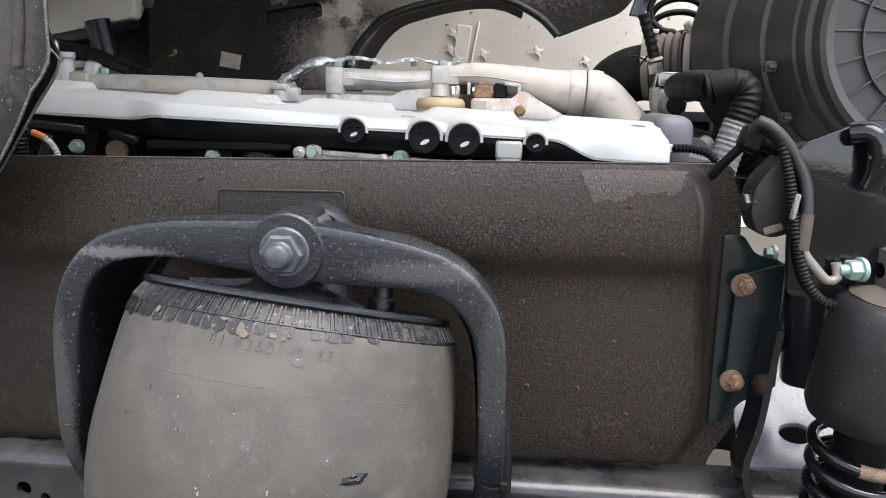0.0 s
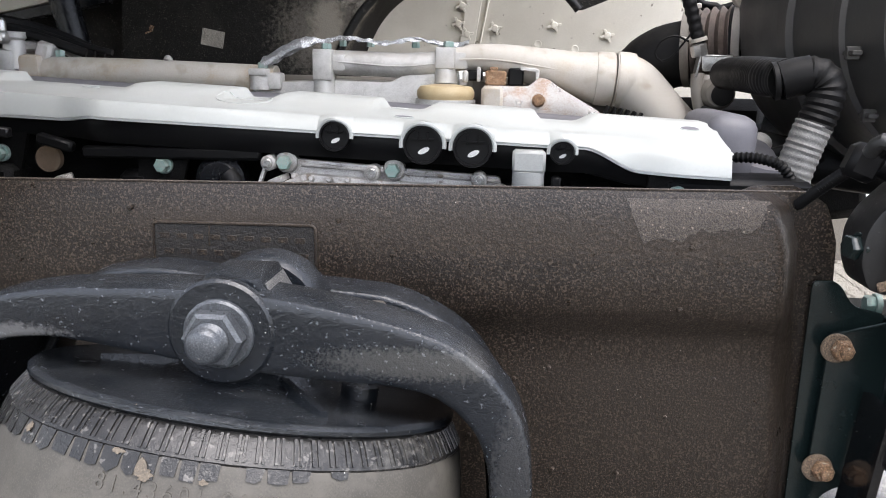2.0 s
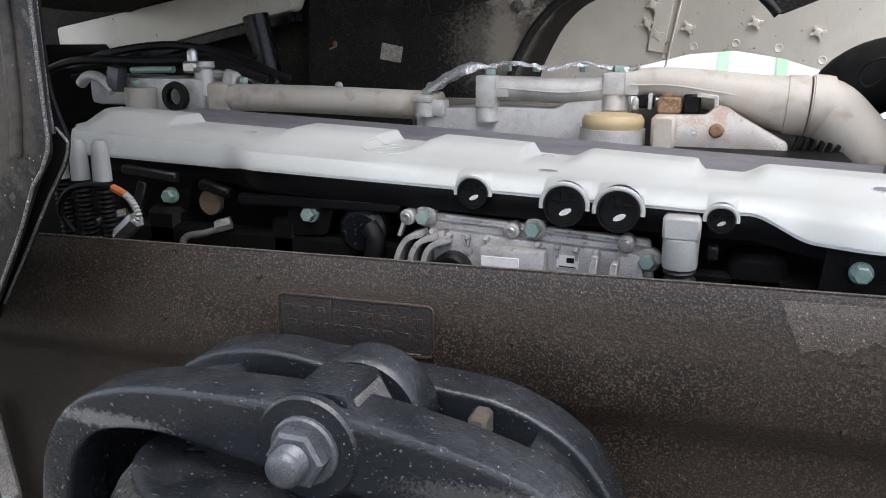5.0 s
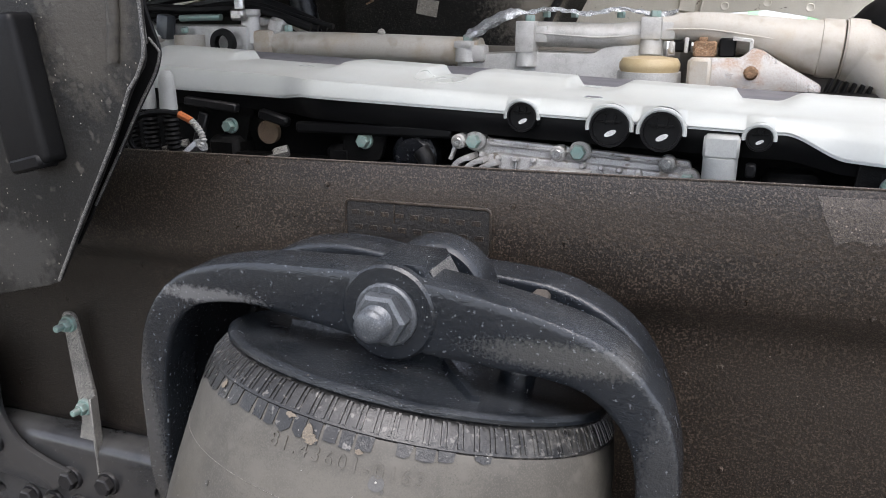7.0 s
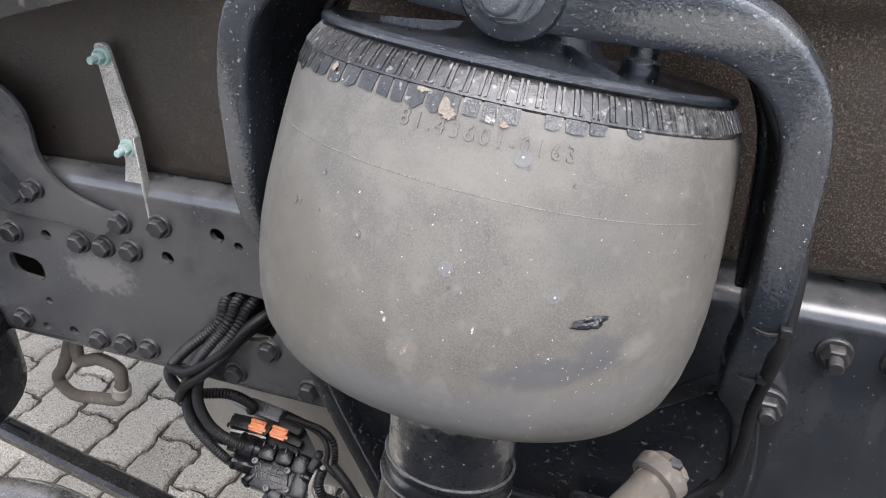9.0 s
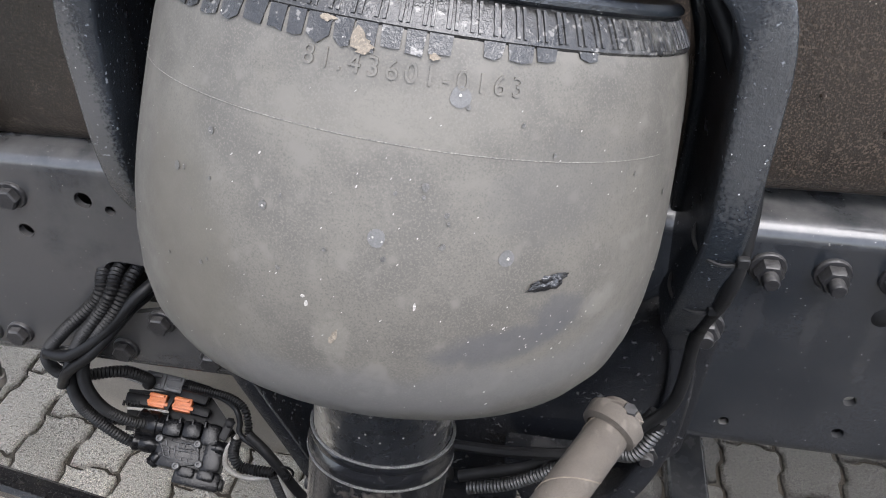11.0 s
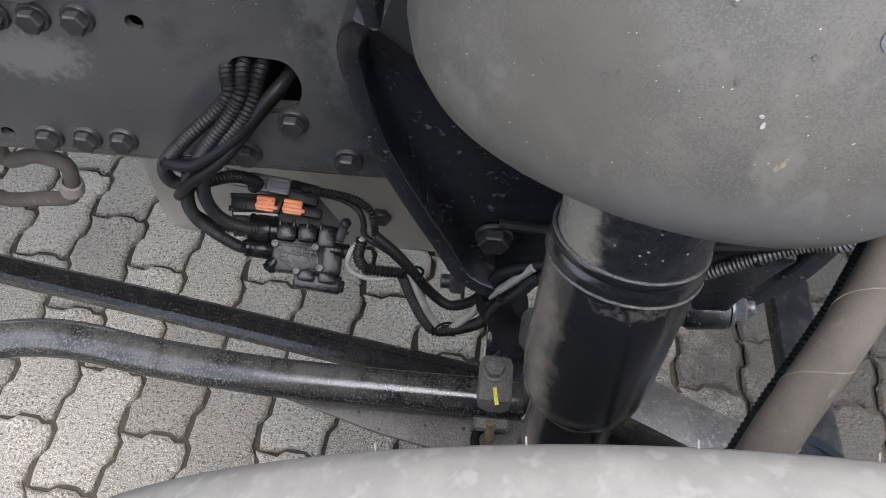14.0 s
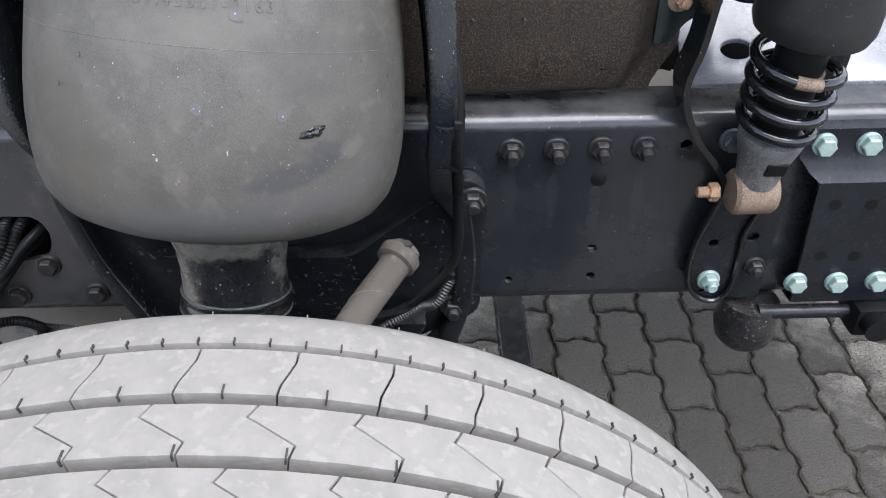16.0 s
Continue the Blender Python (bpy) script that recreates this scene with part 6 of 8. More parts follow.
part("oil_hose", tube([(-0.318, 1.115, 1.262), (-0.308, 1.112, 1.248), (-0.312, 1.112, 1.225), (-0.318, 1.115, 1.19)], 0.011, 12), M_RUBBER, block)

cover = thing("rocker_cover", (-0.25, 1.25, 1.30), "pale grey plastic rocker cover with raised pads on a black base", "engine cover")
CAPS = [(-0.189, 1.311, 0.0195), (-0.089, 1.305, 0.0245), (-0.034, 1.304, 0.0245), (0.063, 1.302, 0.0150)]
PADS = [(-0.815, -0.640), (-0.490, -0.335), (-0.302, -0.150), (-0.112, 0.042), (0.080, 0.300)]


def cover_front(x):
    """How far the cover's front stands towards the road."""
    return 1.100 + 0.034 * smooth01(-0.455, -0.535, x) + 0.010 * smooth01(0.06, 0.10, x) - 0.018 * smooth01(0.12, 0.20, x) + 0.05 * smooth01(-0.755, -0.800, x)


def cover_lip(x):
    z = 1.316 - 0.030 * (x + 0.23) - 0.012 * smooth01(-0.47, -0.53, x) * 0.6 - 0.022 * smooth01(0.085, 0.150, x)
    for cx, cz, r in CAPS:
        if abs(x - cx) < r:
            z = max(z, cz + math.sqrt(r * r - (x - cx) ** 2))
    return z


def cover_pad(x):
    return max(smooth01(a, a + 0.030, x) * (1 - smooth01(b - 0.010, b, x)) for a, b in PADS)


def cover_point(x, v):
    lip, front, top = cover_lip(x), cover_front(x), 1.3290 - 0.042 * (x + 0.05)
    pad = cover_pad(x)
    back = 1.268 - 0.025 * smooth01(-0.35, 0.1, x)
    if v <= 3:
        k = smooth01(-0.10, -0.40, x)
        ys = (front + 0.006, front, front + 0.004 - 0.002 * k, front + 0.016 - 0.010 * k)
        zs = (lip, lip + 0.001, lip + (top - lip) * (0.45 + 0.10 * k), lip + (top - lip) * (0.80 + 0.04 * k))
        return Vector((x, ys[v], zs[v]))
    t = (v - 4) / 9
    bend = 0.036 - 0.010 * smooth01(-0.10, -0.40, x)
    y = front + bend + (back - front - bend) * t
    z = top - 0.004 + 0.008 * min(1, t * 3) + 0.0105 * pad * smooth01(0.30, 0.60, t) - 0.001 * (1 - pad) * t
    return Vector((x, y, z))


xs = sorted(set(span(-0.800, 0.243, 250) + [c[0] + c[2] * k for c in CAPS for k in (-1.001, -0.999, -0.9, -0.7, 0.7, 0.9, 0.999, 1.001)]))
part("cover", sheet(xs, range(14), cover_point, 0.003, (0, 0.3, -1)), M_COVER, cover, "pale grey moulded plastic", smooth=50)
part("rear_band", sheet(span(-0.775, 0.33, 42), range(9), lambda x, v: Vector((x, (1.20, 1.235, 1.262, 1.30, 1.345, 1.352, 1.40, 1.445, 1.455)[v] - 0.02 * smooth01(-0.35, 0.1, x), 1.3285 - 0.042 * (x + 0.05) + (-0.022, -0.016, -0.004, 0.003, 0.005, 0.001, 0.001, 0.0, -0.02)[v] - 0.012 * smooth01(0.24, 0.32, x))), 0.01, (0, 0, -1)), M_COVER_DARK, cover, "dark grey rear band")
part("base", join(sheet(span(-0.790, 0.245, 62), range(5), lambda x, v: Vector((x, cover_front(x) + (0.012, 0.010, 0.012, 0.018, 0.05)[v], cover_lip(-0.3) - 0.03 * (x + 0.3) - 0.010 * smooth01(0.085, 0.15, x) + (0.0, -0.004, -0.020, -0.030, -0.034)[v])), 0.006, (0, 1, 0)),
                  box((0.255, 1.15, 1.262), (0.16, 0.09, 0.03), bevel=0.006)), M_BLACK, cover, "black lower half")
part("end_housing", box((0.262, 1.255, 1.303), (0.060, 0.17, 0.080), (0, 3, 0), bevel=0.026, seg=4), M_COVER_DARK, cover, "dark grey rounded end")
for (cx, cz, r), cyy in zip(CAPS, (1.098, 1.090, 1.086, 1.088)):
    rr = r * 0.88
    part("collar", tube([(cx + r * 0.97 * math.cos(q), cyy - 0.002 + 0.006 * abs(math.cos(q)), cz + r * 0.97 * math.sin(q)) for q in span(-0.15, math.pi + 0.15, 25)], 0.0026, 8, straight=True), M_COVER, cover)
    cap_m = part("oil_cap", join(lathe([(0, 0.0), (rr, 0.0), (rr, 0.018), (rr * 0.96, 0.020), (rr * 0.87, 0.020), (rr * 0.85, 0.015), (0, 0.015)], (cx, cyy + 0.020, cz), (0, -1, 0), 32),
                                 box((cx, cyy + 0.004, cz + rr * 0.28), (rr * 1.2, 0.004, rr * 0.1), bevel=0.0005), box((cx - rr * 0.25, cyy + 0.004, cz + rr * 0.4), (rr * 0.12, 0.004, rr * 0.5), bevel=0.0005), box((cx + rr * 0.25, cyy + 0.004, cz + rr * 0.4), (rr * 0.12, 0.004, rr * 0.5), bevel=0.0005)), M_BLACK, cover, "round black cap")
    part("white_mark", plate([(cx + rr * (0.30 * math.cos(q) + 0.05), cz - rr * 0.30 + rr * 0.15 * math.sin(q) + rr * 0.12 * math.cos(q)) for q in span(0, 5.6, 9)], 0.0008, xz(cyy + 0.0045)), M_WHITE, cap_m, "white paint mark")
def cover_z(x, y):
    f, b = cover_front(x) + 0.036 - 0.010 * smooth01(-0.10, -0.40, x), 1.268 - 0.025 * smooth01(-0.35, 0.1, x)
    return cover_point(x, 4 + 9 * (y - f) / (b - f)).z


emb = [Vector((x, y, cover_z(x, y) + 0.0004)) for x, y in ((-0.318 + 0.034 * math.cos(a), 1.180 + 0.026 * math.sin(a)) for a in span(0, 2 * math.pi, 33))]
part("embossed_mark", join(tube(emb, 0.0007, 5, straight=True), tube([(x, y, cover_z(x, y) + 0.0004) for x, y in ((-0.340, 1.168), (-0.325, 1.192), (-0.318, 1.170), (-0.310, 1.192), (-0.296, 1.168))], 0.0006, 5, straight=True)), M_COVER, cover, "raised oval maker's mark")
for x, y in ((-0.525, 1.205), (-0.118, 1.150), (-0.135, 1.232), (0.212, 1.175)):
    ring = [(0.0105 * math.cos(q), 0.0042 * math.sin(q)) for q in span(0, 5.984, 20)]
    part("slit", plate(ring, 0.0012, lambda a, b, d: (x + a, y + b, cover_z(x + a, y + b) + 0.0010 - d)), M_COVER_DARK, cover, "dark oval screw recess")
    part("slit_lip", tube([(x + a * 1.05, y + b * 1.1, cover_z(x + a, y + b) + 0.0006) for a, b in ring + ring[:1]], 0.0007, 6, straight=True), M_COVER, cover)

ecu = thing("control_unit", (-0.14, 1.12, 1.20), "cast aluminium engine control unit with cooling fins and teal bolts", "control unit")
part("back_flange", plate(rounded([(-0.240, 1.19), (-0.243, 1.262), (-0.262, 1.272), (-0.255, 1.282), (-0.232, 1.281), (-0.003, 1.269), (0.006, 1.19)], 0.006), 0.012, xz(1.122), bevel=0.002), M_ECU, ecu)
part("housing", plate(rounded([(-0.236, 1.19), (-0.238, 1.258), (-0.228, 1.2660), (-0.118, 1.2605), (-0.012, 1.256), (0.002, 1.19)], 0.006), 0.014, xz(1.110), bevel=0.003), M_ECU, ecu)
part("raised_box", box((-0.143, 1.104, 1.225), (0.072, 0.024, 0.060), bevel=0.005, seg=2), M_ECU, ecu)
part("top_bead", tube([(-0.232, 1.1195, 1.2755), (-0.12, 1.1195, 1.2705), (-0.005, 1.1195, 1.264)], 0.0022, 8, straight=True), M_ECU, ecu)
for k in range(3):
    x = -0.279 + k * 0.0160
    mid = spline([(x, 0, 1.19), (x + 0.003, 0, 1.225), (x + 0.009, 0, 1.245), (x + 0.018, 0, 1.257 - 0.002 * k), (x + 0.032, 0, 1.262 - 0.002 * k)], 0.005)
    side = [(mid[min(i + 1, len(mid) - 1)] - mid[max(i - 1, 0)]).normalized() * 0.0032 for i in range(len(mid))]
    part("fin", plate([(p.x - d.z, p.z + d.x) for p, d in zip(mid, side)] + [(p.x + d.z, p.z - d.x) for p, d in list(zip(mid, side))[::-1]], 0.030, xz(1.092), bevel=0.001), M_ECU, ecu, "curved cooling fin")
for x, z in ((-0.237, 1.263), (-0.217, 1.2605), (-0.196, 1.260), (-0.175, 1.2605), (-0.118, 1.258), (-0.097, 1.257), (-0.077, 1.256), (-0.056, 1.2555)):
    part("peg", join(lathe([(0, 0), (0.0036, 0), (0.0034, 0.008), (0.0022, 0.0095), (0, 0.0095)], (x, 1.112, z), (0, -1, 0.15), 10), box((x + 0.0005, 1.1085, z - 0.006), (0.0026, 0.006, 0.010), bevel=0.0006)), M_ECU, ecu)
for x, z in ((-0.058, 1.222), (-0.038, 1.216)):
    part("rib", box((x, 1.101, z + 0.006), (0.0070, 0.022, 0.056), (0, 6, 0), bevel=0.0012), M_ECU, ecu)
for (sx, sz), (bx, bz) in (((-0.268, 1.277), (-0.250, 1.278)), ((-0.148, 1.270), (-0.125, 1.273)), ((-0.027, 1.266), (-0.005, 1.249))):
    part("lug", lathe([(0, 0), (0.0085, 0), (0.0090, 0.003), (0.0090, 0.020), (0.0070, 0.022), (0, 0.022)], (sx, 1.130, sz), (0, -1, 0), 18), M_ECU, ecu)
    part("lug", lathe([(0, 0), (0.0120, 0), (0.0125, 0.003), (0.0125, 0.014), (0.0105, 0.016), (0, 0.016)], (bx + 0.001, 1.132, bz), (0, -1, 0), 20), M_ECU, ecu)
    part("strut", sweep([Vector((sx - 0.004, 1.114, sz - 0.004)), Vector((sx - 0.010, 1.112, sz - 0.022))], [(-0.0018, -0.004), (0.0018, -0.004), (0.0018, 0.004), (-0.0018, 0.004)]), M_ECU, ecu)
    part("screw", join(lathe([(0, 0), (0.0055, 0), (0.0055, 0.003), (0.0045, 0.004), (0.0025, 0.004), (0.0022, 0.002), (0, 0.002)], (sx, 1.108, sz), (0, -1, 0), 14)), M_STEEL, ecu)
    part("teal_bolt", hexhead((bx, 1.116, bz), (0, -1, 0), 0.0088, 0.010, 0.0), M_GREEN, ecu, "teal-plated bolt")
part("type_label", box((-0.0860, 1.1093, 1.2420), (0.0235, 0.0016, 0.0145), (0, 2, 0), bevel=0.0003), M_WHITE, ecu, "small white printed label")
part("print_bar", join(box((-0.0860, 1.1083, 1.2367), (0.018, 0.0006, 0.0012), (0, 2, 0), bevel=0), box((-0.0830, 1.1083, 1.2440), (0.008, 0.0006, 0.0055), (0, 2, 0), bevel=0)), M_BLACK, ecu)
part("metal_label", box((-0.155, 1.0915, 1.2365), (0.041, 0.0016, 0.018), bevel=0.0003), M_WHITE, ecu, "worn silver type plate")
part("plug", lathe([(0, 0), (0.020, 0), (0.022, 0.003), (0.022, 0.018), (0.018, 0.022), (0, 0.022)], (-0.212, 1.112, 1.222), (0, -1, 0), 24), M_BLACK, ecu, "black round cable plug")

conduit = thing("cable_outlet", (0.03, 1.09, 1.20), "pale grey plastic cable outlet with a corrugated pipe", "cable duct")
part("box", box((0.0275, 1.098, 1.291), (0.036, 0.026, 0.024), bevel=0.003), M_OUTLET, conduit)
part("sleeve", lathe([(0, 0), (0.0165, 0), (0.0175, 0.004), (0.0175, 0.030), (0, 0.030)], (0.0275, 1.098, 1.250), (0, 0, 1), 20), M_OUTLET, conduit)
part("corrugated_pipe", tube([(0.0275, 1.098, 1.254), (0.030, 1.099, 1.20), (0.032, 1.10, 1.15)], 0.0145, 16, ribs=0.0018, pitch=0.008), M_OIL_DARK, conduit)
part("clip", box((0.058, 1.098, 1.268), (0.010, 0.016, 0.014), bevel=0.002), M_BLACK, conduit)
plug = thing("sensor_cable", (0.30, 1.12, 1.25), "corrugated black cable with a pale plug at the rocker cover", "cable")
part("plug", box((0.250, 1.150, 1.297), (0.014, 0.012, 0.012), bevel=0.002), M_WHITE, plug)
part("cable", tube([(0.256, 1.150, 1.297), (0.285, 1.145, 1.297), (0.31, 1.14, 1.288), (0.325, 1.14, 1.262), (0.32, 1.14, 1.235), (0.30, 1.14, 1.21)], 0.0058, 10, ribs=0.0009, pitch=0.005), M_RUBBER, plug)

ends = thing("cable_end_caps", (-0.70, 1.09, 1.25), "pale grey cable caps over corrugated pipes at the cover's end", "cable duct")
for x in (-0.730, -0.697, -0.663):
    part("cap", lathe([(0.0, 0.052), (0.006, 0.050), (0.0095, 0.044), (0.0105, 0.036), (0.0115, 0.0), (0, 0)], (x, 1.082, 1.300), (0, 0, 1), 18), M_OUTLET, ends)
    part("pipe", tube([(x, 1.083, 1.304), (x + 0.001, 1.085, 1.25), (x + 0.004, 1.09, 1.20)], 0.0095, 12, ribs=0.0012, pitch=0.006), M_RUBBER, ends)
wire = thing("sensor_wire", (-0.66, 1.08, 1.24), "black wire with an orange sleeve and a metal sensor", "wire")
part("wire", tube([(-0.705, 1.07, 1.235), (-0.716, 1.062, 1.262), (-0.700, 1.06, 1.288), (-0.671, 1.06, 1.298), (-0.645, 1.06, 1.299), (-0.628, 1.06, 1.297)], 0.0040, 8), M_RUBBER, wire)
part("orange_sleeve", tube([(-0.629, 1.06, 1.2975), (-0.620, 1.06, 1.294), (-0.611, 1.06, 1.290)], 0.0048, 8), M_ORANGE, wire)
part("braid", tube([(-0.611, 1.06, 1.290), (-0.601, 1.06, 1.280), (-0.595, 1.06, 1.267), (-0.600, 1.06, 1.259)], 0.0042, 8, ribs=0.0008, pitch=0.004), M_ALU, wire)
part("sensor", hexhead((-0.600, 1.062, 1.260), (-0.8, 0.1, -0.6), 0.0105, 0.042, 0.0), M_STEEL, wire)

# manifold side
man = thing("intake_manifold", (-0.2, 1.65, 1.30), "cast aluminium manifold pipe with bolted flanges and tan heat stains", "manifold")
part("long_tube", tube([(-0.93, 1.655, 1.362), (-0.70, 1.655, 1.362), (-0.50, 1.652, 1.358), (-0.42, 1.65, 1.356)], 0.026, 20, 0.03), M_ALU_TAN, man)
part("body", plate(rounded([(-0.46, 1.26), (-0.46, 1.352), (-0.32, 1.360), (-0.212, 1.359), (-0.178, 1.377), (-0.095, 1.384), (-0.085, 1.26)], 0.008), 0.07, xz(1.632), bevel=0.006), M_ALU, man)
part("rear_casting", join(box((-0.20, 1.73, 1.300), (0.60, 0.05, 0.13), bevel=0.010), box((0.08, 1.70, 1.325), (0.32, 0.04, 0.085), (0, 2, 0), bevel=0.010)), M_OIL_GREY, man, "grey oily casting")
part("tube_end", box((-0.872, 1.652, 1.360), (0.040, 0.060, 0.062), bevel=0.010, seg=2), M_ALU_TAN, man)
part("end_clip", lathe([(0, 0), (0.007, 0), (0.008, 0.003), (0.005, 0.008), (0, 0.010)], (-0.62, 1.650, 1.386), (0, 0, 1), 12), M_ALU, man)
for x, z0, z1 in ((-0.443, 1.34, 1.377), (-0.328, 1.335, 1.412), (-0.114, 1.36, 1.420)):
    part("flange", join(box((x, 1.632, (z0 + z1) / 2 + 0.012), (0.034, 0.040, z1 - z0 - 0.024), bevel=0.004, seg=2), lathe([(0, 0), (0.019, 0), (0.018, 0.030), (0, 0.030)], (x, 1.632, z0), (0, 0, 1), 24), box((x + 0.024, 1.638, z1 - 0.022), (0.030, 0.030, 0.030), bevel=0.006, seg=2)), M_ALU, man, "square bolting post")
    part("flange_bolt", hexhead((x + 0.004, 1.632, z1), (0, 0, 1), 0.009, 0.010), M_GREEN, man)
part("crossover", tube([(-0.328, 1.645, 1.390), (-0.25, 1.645, 1.389), (-0.18, 1.645, 1.388), (-0.11, 1.645, 1.394)], 0.0215, 20, 0.02), M_ALU, man)
part("crossover_seam", tube([(-0.31, 1.6240, 1.392), (-0.25, 1.6235, 1.388), (-0.19, 1.6235, 1.386), (-0.13, 1.6245, 1.392)], 0.0016, 8, 0.02), M_ALU, man)
part("outlet", sweep(spline([(-0.115, 1.645, 1.400), (-0.06, 1.645, 1.404), (-0.017, 1.645, 1.401), (0.03, 1.645, 1.394), (0.078, 1.645, 1.385), (0.115, 1.645, 1.378), (0.150, 1.645, 1.374)], 0.008), [(0.034 * math.cos(a), 0.034 * math.sin(a)) for a in span(0, 2 * math.pi, 25)[:-1]], scale=lambda t: (0.60 + 0.68 * t ** 1.3, 0.60 + 0.68 * t ** 1.3)), M_ALU_TAN, man)
part("outlet_seam", tube([(-0.09, 1.620, 1.400), (-0.03, 1.619, 1.401), (0.03, 1.614, 1.394), (0.085, 1.6105, 1.386)], 0.0014, 8, 0.02), M_ALU_TAN, man)
part("joint_ring", lathe([(0.040, 0), (0.0445, 0.002), (0.0455, 0.008), (0.0455, 0.031), (0.0420, 0.033)], (0.142, 1.645, 1.374), (1, 0, -0.05), 40), M_ALU_TAN, man, "ring joint, rust-stained")
part("elbow", join(lathe([(0.0435, 0), (0.0475, 0.001), (0.0475, 0.020), (0.046, 0.030), (0, 0.030)], (0.178, 1.645, 1.3725), (1, 0, -0.06), 40),
                   tube([(0.176, 1.645, 1.3725), (0.196, 1.645, 1.3700), (0.216, 1.643, 1.3580), (0.254, 1.642, 1.3180), (0.292, 1.640, 1.2780), (0.36, 1.635, 1.205)], 0.0455, 36, 0.006)), M_ALU_TAN, man, "tan-stained cast elbow")
def foil_point(u, v):
    x = -0.440 + 0.365 * u
    w = 0.017 - 0.011 * smooth01(0.18, 0.32, u)
    z = 1.384 + 0.043 * smooth01(0.0, 0.26, u) + 0.004 * math.sin(u * 19)
    n = noise.noise_vector(Vector((x * 70, v * 3.1, 0.0))) * 0.0035 + noise.noise_vector(Vector((x * 190, v * 5.0, 3.0))) * 0.0016
    a = (v / 7) * math.pi * 1.25 - 0.4
    return Vector((x, 1.640 - w * math.cos(a), z + w * 0.8 * math.sin(a))) + n


part("foil", sheet(span(0, 1, 110), range(8), foil_point, 0.0008, (0, 1, 0)), M_FOIL, man, "crumpled silver heat foil")
for x in (-0.30, -0.25, -0.17, -0.09):
    part("cap_bolt", hexhead((x, 1.655, 1.418), (0, 0, 1), 0.007, 0.010), M_GREEN, man)
part("tan_cap", lathe([(0, 0), (0.046, 0), (0.049, 0.006), (0.049, 0.014), (0.044, 0.022), (0.02, 0.025), (0, 0.025)], (-0.110, 1.60, 1.333), (0, 0, 1), 32), M_GOLD, man, "tan plastic cap")
part("cap_base", lathe([(0, -0.030), (0.052, -0.030), (0.051, 0.0), (0, 0.0)], (-0.110, 1.60, 1.3335), (0, 0, 1), 36), M_ALU, man, "cast seat of the cap")
part("mount_plate", plate(rounded([(-0.052, 1.29), (-0.044, 1.358), (0.030, 1.359), (0.047, 1.374), (0.062, 1.371), (0.078, 1.360), (0.150, 1.320), (0.150, 1.29)], 0.005), 0.02, xz(1.585), bevel=0.003), M_SILVER, man, "oily mounting plate")
part("plate_step", box((-0.030, 1.578, 1.325), (0.036, 0.03, 0.066), bevel=0.005), M_ALU_TAN, man)
part("rusty_bolt", lathe([(0, 0.007), (0.008, 0.006), (0.011, 0.002), (0.011, 0), (0, 0)], (0.047, 1.584, 1.336), (0, -1, 0), 14), M_RUST, man)
part("rusty_block", join(box((-0.026, 1.62, 1.370), (0.036, 0.03, 0.026), bevel=0.003), box((-0.030, 1.628, 1.385), (0.014, 0.03, 0.008), bevel=0.002)), M_RUST, man, "rusty brown connector block")
part("connector", box((0.008, 1.622, 1.373), (0.026, 0.03, 0.030), bevel=0.003), M_BLACK, man, "black plug")
part("connector", box((-0.064, 1.625, 1.374), (0.030, 0.026, 0.018), bevel=0.003), M_BLACK, man, "black plug")
part("connector_clip", join(box((0.030, 1.612, 1.386), (0.030, 0.02, 0.006), (0, 6, 0), bevel=0.001), box((0.044, 1.612, 1.375), (0.006, 0.02, 0.022), bevel=0.001)), M_ALU, man, "pale grey retaining clip")
part("connector_clip", join(box((-0.055, 1.612, 1.376), (0.006, 0.02, 0.024), bevel=0.001), box((-0.078, 1.614, 1.372), (0.010, 0.02, 0.020), bevel=0.003)), M_ALU, man, "pale grey retaining clip")
part("slats", join(*[box((0.16 + 0.011 * k, 1.60, 1.316 - 0.002 * k), (0.004, 0.03, 0.03), (0, 20, 0), bevel=0.001) for k in range(6)]), M_BLACK, man)
front_end = thing("thermostat_housing", (-0.98, 1.65, 1.33), "cast aluminium housing with cables at the engine's front", "engine part")
part("housing", join(box((-0.970, 1.66, 1.365), (0.15, 0.10, 0.07), bevel=0.015, seg=2), box((-1.130, 1.70, 1.37), (0.14, 0.10, 0.06), bevel=0.015, seg=2), lathe([(0, 0), (0.022, 0), (0.018, 0.05), (0.022, 0.055), (0.022, 0.065), (0, 0.066)], (-0.905, 1.64, 1.365), (0, 0, 1), 18)), M_ALU, front_end)
part("ring", lathe([(0.016, 0), (0.027, 0), (0.029, 0.006), (0.027, 0.014), (0.016, 0.014)], (-0.940, 1.60, 1.365), (0, -1, 0), 24), M_RUBBER, front_end)
part("cap", lathe([(0, 0), (0.032, 0), (0.034, 0.006), (0.034, 0.045), (0, 0.045)], (-1.030, 1.61, 1.335), (0, 0, 1), 24), M_ALU_TAN, front_end)
for k, (z, y) in enumerate(((1.43, 1.63), (1.415, 1.66), (1.44, 1.70))):
    part("cable", tube([(-1.400, y + 0.1, 1.40), (-1.200, y, z), (-1.030, y, z + 0.01 * k), (-0.900, y + 0.02, z), (-0.790, y + 0.05, 1.395)], 0.009, 8, 0.02), M_RUBBER, front_end)
part("silver_cable", tube([(-0.900, 1.66, 1.405), (-0.850, 1.68, 1.41), (-0.810, 1.70, 1.385)], 0.010, 8), M_ALU, front_end)
part("bolt", hexhead((-0.830, 1.66, 1.388), (0, 0, 1), 0.009, 0.012), M_GREEN, front_end)
